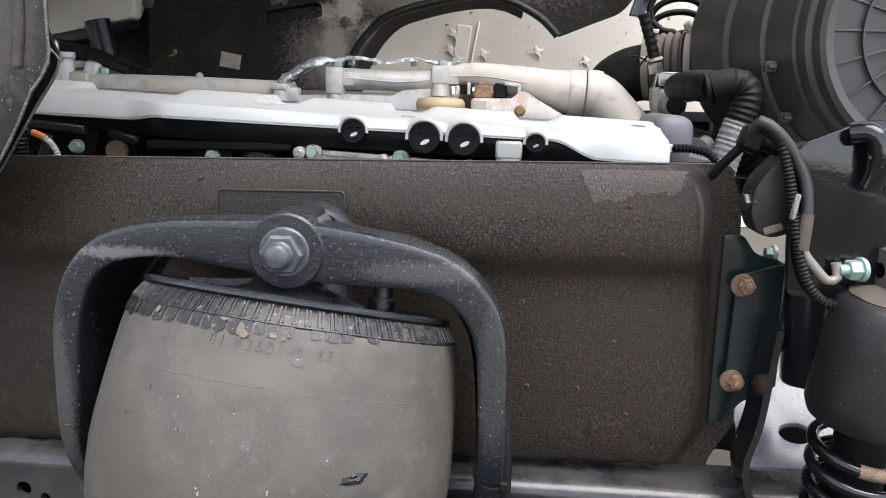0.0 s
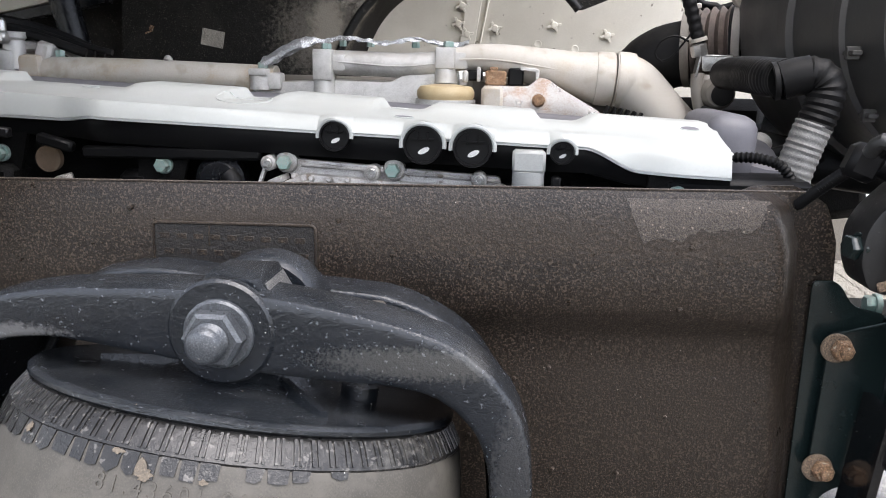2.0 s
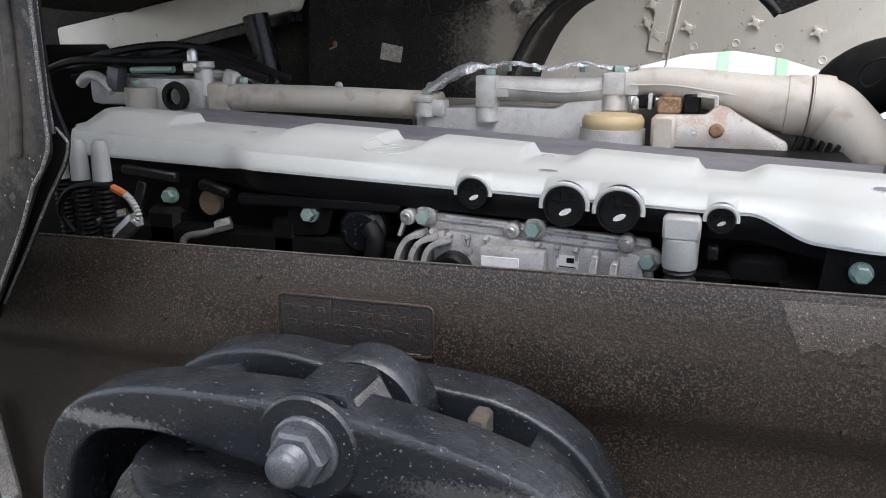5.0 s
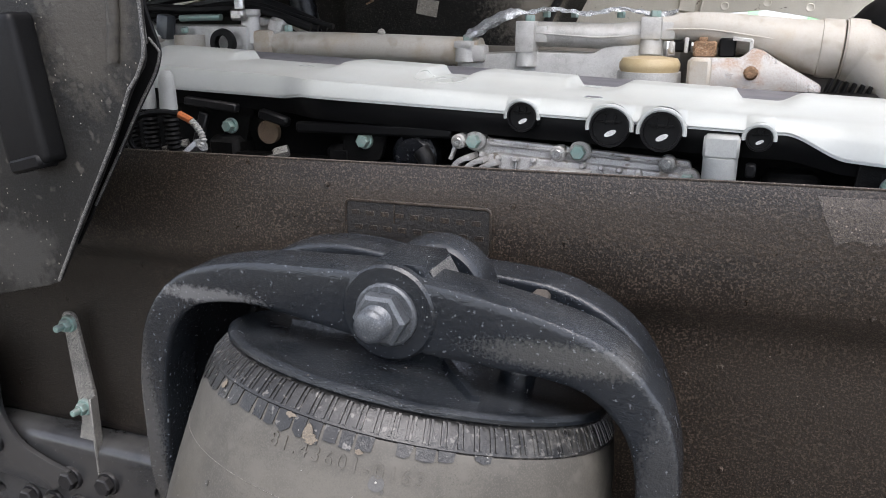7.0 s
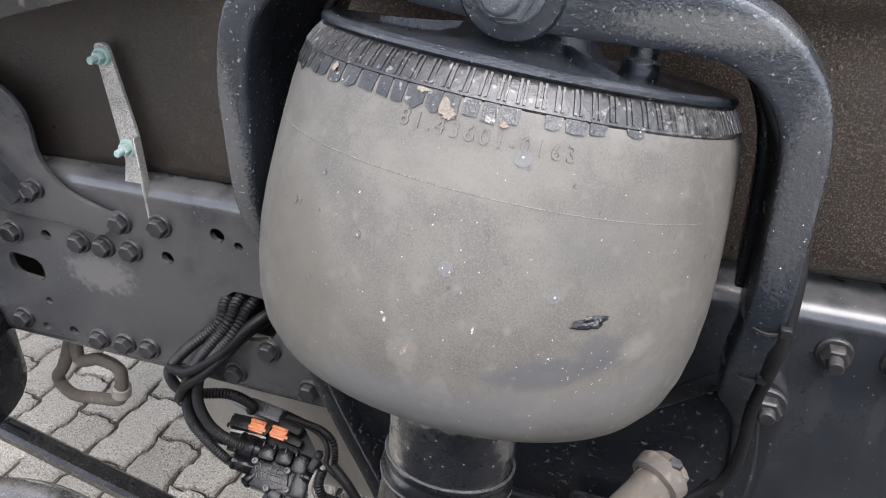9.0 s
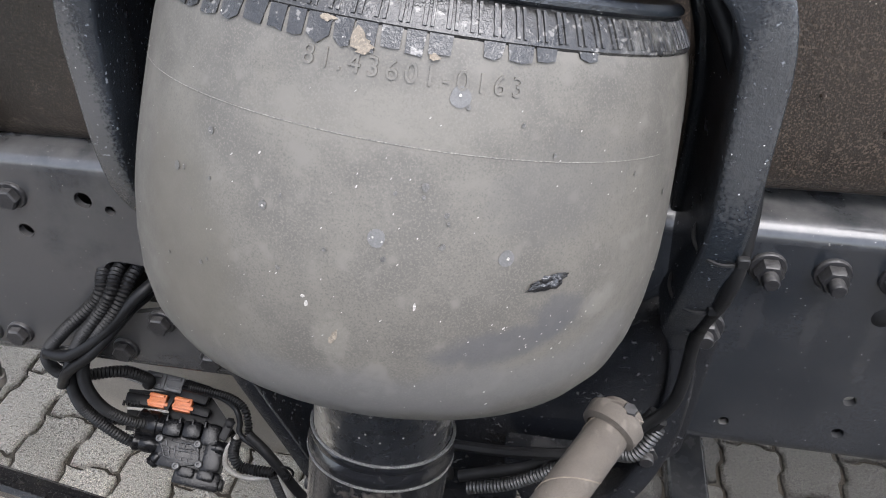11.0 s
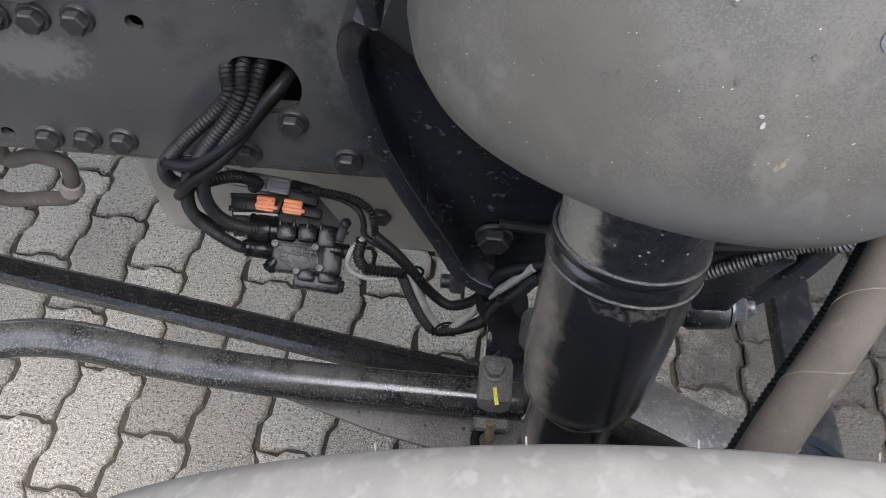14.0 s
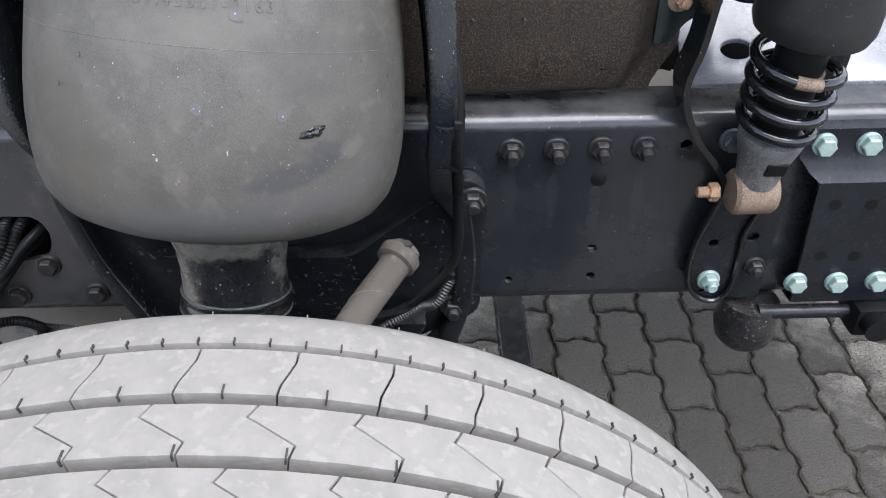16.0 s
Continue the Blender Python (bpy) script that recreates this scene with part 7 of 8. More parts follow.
part("pale_pipe", tube([(-1.060, 1.62, 1.412), (-1.010, 1.62, 1.414), (-0.960, 1.62, 1.415)], 0.0065, 10), M_GREEN, front_end, "pale green rigid pipe")
part("valve_body", join(box((-0.915, 1.62, 1.420), (0.030, 0.03, 0.022), bevel=0.004), lathe([(0, 0), (0.010, 0), (0.010, 0.018), (0.006, 0.024), (0, 0.024)], (-0.915, 1.62, 1.430), (0, 0, 1), 14)), M_STEEL, front_end, "bright valve")
part("elbow_pipe", tube([(-1.190, 1.62, 1.385), (-1.160, 1.61, 1.400), (-1.130, 1.61, 1.396), (-1.100, 1.61, 1.372)], 0.011, 12), M_ALU, front_end)
part("lug", box((-1.095, 1.615, 1.395), (0.030, 0.03, 0.05), (0, 10, 0), bevel=0.008, seg=2), M_BOLT_GREY, front_end, "dark casting lug")
part("lug", box((-0.855, 1.66, 1.392), (0.030, 0.04, 0.045), (0, 18, 0), bevel=0.006), M_ALU, front_end)
part("teal_bolt", hexhead((-1.035, 1.60, 1.385), (0, -0.3, 1), 0.008, 0.010), M_GREEN, front_end)
part("hose", tube([(-1.250, 1.66, 1.395), (-1.130, 1.64, 1.408), (-1.050, 1.66, 1.432), (-0.930, 1.68, 1.442), (-0.830, 1.70, 1.415), (-0.750, 1.70, 1.398)], 0.0055, 8, 0.02), M_RUBBER, front_end)
dark_l = thing("radiator_cowl", (-1.45, 1.55, 1.0), "radiator cowl, its near-black colour imitating shade", "cowl")
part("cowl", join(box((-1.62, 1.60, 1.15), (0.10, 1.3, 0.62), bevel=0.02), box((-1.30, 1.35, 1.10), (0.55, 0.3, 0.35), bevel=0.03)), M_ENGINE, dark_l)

# ---- air intake ----
filt = thing("air_filter", (0.585, 1.45, 1.30), "large black plastic air filter housing with a ribbed lid", "air filter")
FX, FZ, FK = 0.617, 1.464, 1.17
FA = Vector((-0.04, 1, 0.02)).normalized()
part("body", lathe([(r * FK, h) for r, h in [(0, 0.0), (0.150, 0.0), (0.158, 0.004), (0.160, 0.03), (0.164, 0.032), (0.176, 0.10), (0.182, 0.102), (0.184, 0.115), (0.180, 0.12), (0.186, 0.24), (0.194, 0.243), (0.196, 0.27), (0.190, 0.275), (0.198, 0.42), (0.19, 0.48), (0.15, 0.52), (0, 0.53)]], (FX, 1.185, FZ), FA, 64), M_FILTER, filt)
lid = part("lid", lathe([(r * FK, h) for r, h in [(0, 0.004), (0.128, 0.004), (0.132, -0.008), (0.142, -0.012), (0.148, -0.008), (0.150, 0.004), (0.152, 0.02)]], (FX, 1.175, FZ), FA, 64), M_FILTER, filt)
spokes = [lathe([(0.064, -0.004), (0.064, -0.010), (0.069, -0.010), (0.069, -0.004)], (FX, 1.179, FZ), FA, 32), lathe([(0.110, -0.002), (0.110, -0.008), (0.1135, -0.008), (0.1135, -0.002)], (FX, 1.179, FZ), FA, 40)]
for k in range(20):
    a = k * 2 * math.pi / 20
    c = Vector((FX + 0.111 * math.cos(a), 1.175, FZ + 0.111 * math.sin(a)))
    spokes.append(box(c, (0.092, 0.008, 0.003), (0, -math.degrees(a), 0), bevel=0.0006))
part("lid_rib", join(*spokes), M_FILTER, lid, "radial ribs")
for a, y in ((197, 1.47), (193, 1.25), (215, 1.26)):
    c = Vector((FX + 0.212 * math.cos(radians(a)), y, FZ + 0.212 * math.sin(radians(a))))
    part("lug", join(box(c, (0.012, 0.030, 0.006), bevel=0.001), box(c, (0.016, 0.008, 0.016), bevel=0.001)), M_FILTER, filt)
duct = thing("intake_duct", (0.30, 1.75, 1.35), "black rubber intake elbow with a brown convoluted sleeve", "air duct")
part("elbow", tube([(0.345, 1.715, 1.424), (0.305, 1.73, 1.420), (0.268, 1.745, 1.408), (0.240, 1.755, 1.378), (0.230, 1.76, 1.30)], 0.0575, 32, 0.010), M_RUBBER, duct)
part("sleeve", tube([(0.318, 1.722, 1.428), (0.352, 1.705, 1.432), (0.388, 1.69, 1.436)], 0.064, 36, ribs=0.0045, pitch=0.0135), M_SLEEVE, duct, "brown convoluted rubber sleeve")
for x, y in ((0.312, 1.724), (0.388, 1.688)):
    part("hose_clamp", lathe([(0.0665, 0), (0.0705, 0.001), (0.0705, 0.014), (0.0665, 0.015)], (x - 0.006, y, 1.431), (1, -0.35, 0.06), 40), M_OIL_GREY, duct, "steel hose clamp")
    part("clamp_screw", join(hexhead((x - 0.006, y - 0.02, 1.499), (-0.5, -0.2, 0.6), 0.008, 0.022), box((x + 0.002, y - 0.02, 1.500), (0.018, 0.02, 0.010), bevel=0.002)), M_ALU_TAN, duct)
part("filter_neck", tube([(0.385, 1.69, 1.436), (0.45, 1.66, 1.445), (0.58, 1.62, 1.47)], 0.066, 28), M_BLACK, duct)
chose = thing("corrugated_hose", (0.35, 1.20, 1.15), "black and grey corrugated breather hose", "hose")
part("lower_hose", tube([(0.328, 1.20, 1.12), (0.333, 1.20, 1.22), (0.341, 1.20, 1.271), (0.352, 1.20, 1.312), (0.359, 1.20, 1.334)], 0.0215, 24, ribs=0.0007, pitch=0.0078), M_HOSE_GREY, chose, "grey corrugated lower length")
part("upper_hose", tube([(0.359, 1.20, 1.332), (0.366, 1.20, 1.356), (0.368, 1.202, 1.376), (0.358, 1.205, 1.388), (0.344, 1.208, 1.390)], 0.0212, 24, ribs=0.0010, pitch=0.0082), M_RUBBER, chose)
part("cuff", tube([(0.350, 1.206, 1.390), (0.335, 1.209, 1.387), (0.320, 1.212, 1.382)], 0.0225, 22), M_RUBBER, chose)
part("elbow", tube([(0.326, 1.213, 1.384), (0.316, 1.26, 1.386), (0.316, 1.34, 1.388), (0.322, 1.44, 1.388), (0.334, 1.53, 1.387)], 0.0235, 24, ribs=0.0004, pitch=0.007), M_RUBBER, chose)
part("clip", lathe([(0.0205, 0), (0.0225, 0.001), (0.0225, 0.006), (0.0205, 0.007)], (0.316, 1.212, 1.382), (-1, 0.1, -0.2), 24), M_RUBBER, chose)
egr = thing("pressure_valve", (0.30, 1.60, 1.30), "cast aluminium valve with a ribbed black rod standing on it", "valve")
part("housing", join(lathe([(0, 0), (0.024, 0), (0.027, 0.006), (0.027, 0.03), (0.021, 0.038), (0, 0.038)], (0.338, 1.61, 1.356), (0, -1, 0), 26), tube([(0.306, 1.60, 1.386), (0.308, 1.595, 1.355), (0.318, 1.59, 1.312)], 0.011, 12), box((0.322, 1.605, 1.350), (0.030, 0.03, 0.07), bevel=0.008)), M_OIL_GREY, egr, "grey cast body")
part("bore", lathe([(0, 0), (0.016, 0), (0.018, 0.004), (0.011, 0.006), (0, 0.004)], (0.342, 1.573, 1.354), (0, -1, 0), 22), M_RUBBER, egr)
part("bracket", join(plate(rounded([(0.313, 1.390), (0.309, 1.416), (0.352, 1.414), (0.364, 1.408), (0.364, 1.396), (0.352, 1.391)], 0.004), 0.003, xz(1.598), bevel=0.001), box((0.335, 1.612, 1.4155), (0.050, 0.03, 0.003), bevel=0.001), box((0.304, 1.60, 1.398), (0.004, 0.024, 0.036), (0, 8, 0), bevel=0.001)), M_STEEL, egr, "bright zinc bracket")
part("bracket_bolt", hexhead((0.352, 1.597, 1.405), (0, -1, 0), 0.0075, 0.008, 0.010), M_ALU, egr)
part("ferrule", lathe([(0, 0), (0.0125, 0), (0.0135, 0.003), (0.0135, 0.018), (0.010, 0.022), (0, 0.022)], (0.307, 1.60, 1.414), (-0.25, 0, 1), 8), M_STEEL, egr, "bright nut")
part("clip", join(lathe([(0.010, 0), (0.0145, 0), (0.0145, 0.006), (0.010, 0.006)], (0.303, 1.60, 1.437), (-0.3, 0, 1), 18), box((0.284, 1.60, 1.440), (0.022, 0.008, 0.008), (0, 8, 0), bevel=0.002)), M_ALU_TAN, egr)
part("rod", tube([(0.304, 1.60, 1.434), (0.290, 1.60, 1.478), (0.274, 1.60, 1.524)], 0.0108, 16, ribs=0.0008, pitch=0.0125), M_RUBBER, egr)
part("wire_loop", tube([(0.285, 1.59, 1.437), (0.262, 1.585, 1.445), (0.240, 1.585, 1.436), (0.232, 1.585, 1.417), (0.243, 1.585, 1.405), (0.262, 1.59, 1.415), (0.280, 1.595, 1.437), (0.290, 1.598, 1.450)], 0.0017, 6, 0.006), M_BLACK, egr)
coil = thing("air_line_coil", (0.40, 1.85, 1.53), "coiled black nylon air line", "air line")
loops = []
for k in range(80):
    a, u = 3.6 - k * 2 * math.pi / 28, k / 28
    loops.append(Vector((0.381 + 0.006 * u + (0.063 - 0.004 * u) * math.cos(a), 1.80 + 0.035 * u, 1.561 - 0.0125 * u + (0.055 - 0.0125 * u) * math.sin(a) + 0.008 * math.cos(a))))
part("coil", tube(loops, 0.0072, 12, straight=True), M_BLACK, coil)
part("tail", tube([loops[-1], (0.43, 1.84, 1.508), (0.425, 1.80, 1.49), (0.43, 1.78, 1.44)], 0.0072, 10), M_BLACK, coil)
part("lead", tube([loops[0], (0.345, 1.79, 1.510), (0.375, 1.79, 1.503), (0.345, 1.76, 1.470)], 0.0072, 10), M_BLACK, coil)
cab = thing("truck_cab", (-0.3, 2.2, 1.35), "raised truck cab with dusty black felt lining and beige panels", "truck cab")
part("hinge_cheek", plate(rounded([(0.312, 1.672), (0.336, 1.662), (0.366, 1.605), (0.352, 1.566), (0.318, 1.570), (0.330, 1.61)], 0.004), 0.03, xz(2.09), bevel=0.003), M_BOLT_GREY, cab, "grey steel hinge bracket")
part("hinge_pivot", lathe([(0, 0), (0.024, 0), (0.026, 0.003), (0.026, 0.05), (0.022, 0.053), (0, 0.053)], (0.368, 2.10, 1.650), (1, 0, 0.05), 22), M_ALU_TAN, cab, "pale steel pivot")
part("hinge_cheek", plate([(0.358, 1.70), (0.372, 1.70), (0.372, 1.610), (0.350, 1.600)], 0.06, xz(2.07), bevel=0.002), M_FRAME, cab, "black hinge bracket")
part("hinge_cheek", plate([(0.424, 1.70), (0.436, 1.70), (0.440, 1.625), (0.428, 1.620)], 0.06, xz(2.07), bevel=0.002), M_FRAME, cab, "black hinge bracket")
part("hinge_arm", plate(rounded([(0.44, 1.70), (0.50, 1.70), (0.517, 1.655), (0.440, 1.640)], 0.004), 0.12, xz(2.10), bevel=0.003), M_BOLT_GREY, cab, "grey steel hinge bracket")
# Near-black boxes added to imitate the shade behind the engine.
rear = thing("rear_dark_boxes", (0.5, 1.8, 1.0), "near-black boxes added to fill the dark behind the engine, with bracket", "engine part")
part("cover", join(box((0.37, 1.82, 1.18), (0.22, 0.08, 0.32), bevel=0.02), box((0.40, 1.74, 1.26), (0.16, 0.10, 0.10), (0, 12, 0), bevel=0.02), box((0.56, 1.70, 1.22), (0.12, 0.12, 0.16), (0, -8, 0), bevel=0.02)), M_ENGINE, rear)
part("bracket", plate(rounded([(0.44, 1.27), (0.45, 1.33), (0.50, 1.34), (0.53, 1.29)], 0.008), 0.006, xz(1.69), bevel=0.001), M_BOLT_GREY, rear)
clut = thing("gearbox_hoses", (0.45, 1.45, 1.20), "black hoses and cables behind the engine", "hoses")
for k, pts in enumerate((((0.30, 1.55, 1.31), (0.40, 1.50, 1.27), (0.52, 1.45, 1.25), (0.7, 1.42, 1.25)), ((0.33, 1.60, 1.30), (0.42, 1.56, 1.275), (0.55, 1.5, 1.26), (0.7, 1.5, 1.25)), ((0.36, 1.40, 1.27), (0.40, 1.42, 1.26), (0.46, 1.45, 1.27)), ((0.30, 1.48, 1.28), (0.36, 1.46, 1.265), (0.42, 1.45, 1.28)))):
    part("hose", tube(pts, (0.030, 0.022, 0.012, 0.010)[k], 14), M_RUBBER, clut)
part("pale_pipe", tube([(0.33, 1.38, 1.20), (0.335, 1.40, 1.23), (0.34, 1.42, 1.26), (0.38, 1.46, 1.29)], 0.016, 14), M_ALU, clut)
gear = thing("gearbox", (0.9, 1.3, 0.6), "gearbox housing behind the engine, near-black colour imitating shade", "gearbox")
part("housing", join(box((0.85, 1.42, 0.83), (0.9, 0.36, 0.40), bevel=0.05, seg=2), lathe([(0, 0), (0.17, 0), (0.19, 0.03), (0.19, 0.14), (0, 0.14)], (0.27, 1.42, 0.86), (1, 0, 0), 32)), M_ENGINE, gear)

# ---- tilted cab ----
# Unseen outer shell, added and shaped to block sky light over the engine.
TIP = [(-1.75, 1.62), (-0.95, 1.82), (0.35, 3.10)]
part("near_side", plate(rounded(TIP + [(-0.20, 3.90), (-1.80, 3.20), (-2.10, 2.3)], [0.05, 0.05, 0.05, 0.15, 0.25, 0.2]), 0.03, xz(0.80), bevel=0.004), M_BEIGE, cab, "unseen cab side in beige, added to block sky light")
part("far_side", plate(rounded(TIP + [(-0.20, 3.90), (-1.80, 3.20), (-2.10, 2.3)], [0.05, 0.05, 0.05, 0.15, 0.25, 0.2]), 0.03, xz(2.93), bevel=0.004), M_BEIGE, cab, "unseen far cab side in beige, added to block light")
part("floor_pan", sheet(range(3), (0, 1), lambda k, v: Vector((TIP[k][0], 0.83 + 2.10 * v, TIP[k][1] + 0.004)), 0.03, (-0.5, 0, 0.8)), M_BEIGE, cab, "unseen cab floor pan, added to block sky light")
part("roof_shell", sheet(range(5), (0, 1), lambda k, v: Vector(((-1.75, -2.09, -1.79, -0.20, 0.33)[k], 0.83 + 2.10 * v, (1.62, 2.3, 3.19, 3.88, 3.11)[k])), 0.02, (0.3, 0, -0.4)), M_BEIGE, cab, "unseen cab front, roof and back wall, added to block light")
CY = 2.19
felt = rounded([(-0.985, 1.25), (-0.965, 1.632), (-0.93, 1.72), (-0.60, 1.85), (-0.20, 1.985), (0.40, 2.17), (0.45, 1.80), (0.36, 1.66), (0.335, 1.615), (0.31, 1.585), (0.24, 1.558), (0.147, 1.520), (0.112, 1.560), (0.060, 1.592), (0.0, 1.616), (-0.06, 1.622), (-0.15, 1.610), (-0.25, 1.585), (-0.318, 1.558), (-0.372, 1.505), (-0.410, 1.44), (-0.432, 1.385), (-0.44, 1.25)], [0.005, 0.01, 0.0, 0.02, 0.02, 0, 0.03, 0.02, 0.02, 0.02, 0.02, 0.015, 0.02, 0.03, 0.03, 0.03, 0.03, 0.03, 0.03, 0.03, 0.03, 0.02, 0])
SLOT = rounded([(-0.644, 1.528), (-0.650, 1.572), (-0.505, 1.600), (-0.486, 1.596), (-0.482, 1.562), (-0.496, 1.555)], 0.018, 6)
part("tunnel_lining", plate(felt, 0.03, xz(CY), [SLOT], bevel=0.0), M_FELT, cab, "black felt, dusty round its clips")
part("slot_floor", box((-0.565, CY + 0.024, 1.564), (0.24, 0.008, 0.11), bevel=0.002), M_FELT, cab, "floor of the pressed oblong dimple")
part("slot_rim", tube([(x, CY - 0.001, z) for x, z in SLOT + SLOT[:1]], 0.0035, 8, straight=True), M_FELT, cab, "rounded rim of the dimple")
for x, z, s in ((-0.970, 1.592, 1.0), (-0.614, 1.676, 1.15), (-0.422, 1.548, 0.9), (-0.205, 1.672, 1.0), (-0.186, 1.782, 1.2), (0.024, 1.722, 1.0)):
    part("clip", join(lathe([(0, 0.012), (0.006, 0.012), (0.008, 0.007), (0.016 * s, 0.005), (0.017 * s, 0.0), (0, 0)], (x, CY, z), (0, -1, 0), 20), *[box((x, CY - 0.008, z), (0.024 * s, 0.003, 0.003), (0, q, 0), bevel=0.0006) for q in (0, 60, 120)]), M_MUD, cab, "round dusty fixing clip")
part("worn_hem", tube([(-0.95, 2.184, 1.650), (-0.80, 2.184, 1.677), (-0.613, 2.184, 1.720), (-0.459, 2.184, 1.762), (-0.351, 2.184, 1.789), (-0.167, 2.184, 1.843)], 0.0065, 8, 0.02), M_MUD, cab, "dusty worn upper hem of the lining")
part("sticker", box((-0.742, CY - 0.002, 1.440), (0.057, 0.002, 0.040), (0, 10, 0), bevel=0.0005), M_FELT_DUST, cab, "small pale sticker")
part("rust_mark", join(box((-0.905, CY - 0.001, 1.452), (0.022, 0.001, 0.004), (0, -20, 0), bevel=0), box((-0.898, CY - 0.001, 1.462), (0.010, 0.001, 0.012), (0, 20, 0), bevel=0)), M_RUST, cab)
inner = thing("arch_lining_edge", (-0.3, 2.3, 1.35), "dark inner arch edge behind the felt lining", "cab panel")
part("arch", sweep(spline([(-0.447, 2.36, 1.30), (-0.436, 2.36, 1.385), (-0.412, 2.36, 1.445), (-0.374, 2.36, 1.512), (-0.318, 2.36, 1.566), (-0.25, 2.36, 1.592), (-0.15, 2.36, 1.617), (-0.06, 2.36, 1.628), (0.0, 2.36, 1.622), (0.055, 2.36, 1.600)], 0.02), [(-0.006, -0.15), (0.006, -0.15), (0.006, 0.15), (-0.006, 0.15)]), M_FELT, inner)
part("lip", tube([(-0.446, 2.186, 1.30), (-0.434, 2.186, 1.385), (-0.410, 2.186, 1.442), (-0.371, 2.186, 1.507), (-0.317, 2.186, 1.559), (-0.25, 2.186, 1.586), (-0.15, 2.186, 1.611), (-0.06, 2.186, 1.622), (0.0, 2.186, 1.616), (0.060, 2.186, 1.592), (0.112, 2.186, 1.560), (0.147, 2.186, 1.523)], 0.011, 10, 0.02), M_LIP, inner, "rolled felt edge")
cowl = thing("cab_floor_beam", (-1.3, 2.15, 1.45), "beige-painted cab floor member", "cab panel")
part("beam", plate(rounded([(-1.75, 1.385), (-1.76, 1.505), (-0.965, 1.640), (-1.0, 1.545)], 0.012), 0.06, xz(2.15), bevel=0.006), M_BEIGE, cowl)
part("edge", plate([(-1.75, 1.362), (-1.75, 1.384), (-1.0, 1.540), (-1.0, 1.518)], 0.05, xz(2.155)), M_FRAME, cowl)
floor_ = thing("cab_floor_lining", (-0.6, 1.5, 1.75), "black felt underside of the raised cab", "cab lining")
part("lining", sheet(span(-1.5, -0.05, 20), span(0, 1, 10), lambda x, v: Vector((x, 2.24 - 0.95 * v, 1.70 + 0.310 * (x + 0.97) + 0.012 * noise.noise(Vector((x * 4, v * 5, 0))) + 0.03 * v)), 0.02, (0, 0, 1)), M_FELT, floor_)
part("hem", tube([(-1.45, 1.30, 1.585), (-1.0, 1.292, 1.722), (-0.5, 1.290, 1.878), (-0.06, 1.290, 2.012)], 0.012, 10, 0.03), M_FELT, floor_, "rolled hem")
part("fold", tube([(-0.86, 1.50, 1.755), (-0.81, 1.62, 1.758), (-0.80, 1.76, 1.752), (-0.83, 1.92, 1.735), (-0.90, 2.05, 1.705)], 0.014, 10, 0.03), M_FELT, floor_, "pressed curved fold")
part("fold", tube([(-1.02, 1.55, 1.705), (-0.98, 1.66, 1.708), (-0.99, 1.80, 1.700), (-1.05, 1.90, 1.675)], 0.012, 10, 0.03), M_FELT, floor_, "pressed curved fold")
# Dark backing, added to keep bright sky from showing left of the tunnel.
lining = thing("cab_front_backing", (-1.4, 2.25, 1.2), "black felt sheet added as dark backing at the cab's front", "cab lining")
part("lining", box((-1.75, 2.30, 1.45), (1.65, 0.03, 0.9), bevel=0.005), M_FELT, lining)
post = thing("cab_lock_post", (-1.03, 2.05, 1.36), "glossy black cab pivot post", "cab part")
part("post", tube([(-1.06, 2.08, 1.53), (-1.04, 2.08, 1.44), (-1.01, 2.08, 1.30)], 0.033, 18), M_FRAME, post)
side = cab
arch = [(-0.75, 1.0), (-0.75, 2.2), (1.6, 2.2), (1.6, 1.30), (0.55, 1.30), (0.44, 1.335), (0.32, 1.384), (0.20, 1.420), (0.07, 1.441), (-0.06, 1.430), (-0.217, 1.390), (-0.34, 1.31), (-0.42, 1.20), (-0.45, 1.0)]
part("wheel_arch_panel", plate(arch, 0.02, xz(2.90), bevel=0.003), M_BEIGE, side, "beige-painted far wheel arch panel")
part("seam_strip", join(box((-0.150, 2.896, 1.52), (0.05, 0.008, 0.17), (0, 8, 0), bevel=0.002), box((-0.110, 2.895, 1.50), (0.006, 0.01, 0.24), (0, 10, 0), bevel=0.002)), M_BEIGE, side)
for x, z in ((-0.16, 1.487), (-0.178, 1.575), (-0.07, 1.507), (0.12, 1.520), (0.29, 1.492), (-0.19, 1.52)):
    part("clip", join(lathe([(0, 0.012), (0.010, 0.010), (0.013, 0.0), (0, 0)], (x, 2.90, z), (0, -1, 0), 12), box((x, 2.893, z), (0.045, 0.004, 0.008), (0, 62, 0), bevel=0.001), box((x, 2.893, z), (0.045, 0.004, 0.008), (0, -12, 0), bevel=0.001)), M_BEIGE, side, "three-armed clip")
for x, z in ((-0.13, 1.425), (-0.05, 1.452), (0.07, 1.462), (0.19, 1.448), (0.31, 1.415)):
    part("dimple", lathe([(0, 0.0004), (0.009, 0.0004), (0.011, 0.0015), (0.013, 0.0)], (x, 2.90, z), (0, -1, 0), 16), M_BEIGE, side)
near = cab
part("wheel_arch_lip", plate(rounded([(0.030, 1.58), (0.078, 1.516), (0.10, 1.516), (0.30, 1.555), (0.60, 1.62), (0.62, 1.72), (0.0, 1.78), (-0.74, 2.03), (-0.95, 1.84), (-0.55, 1.80), (-0.10, 1.72)], [0.01, 0.01, 0.01, 0.05, 0.02, 0.05, 0.02, 0.02, 0.02, 0.02, 0.02]), 0.05, xz(0.785), bevel=0.004), M_LIP, near, "scuffed black plastic wheel arch lip")
mud = thing("mudguard_panel", (-0.62, 0.79, 1.14), "worn dusty black plastic mudguard edge ahead of the wheel", "mudguard")
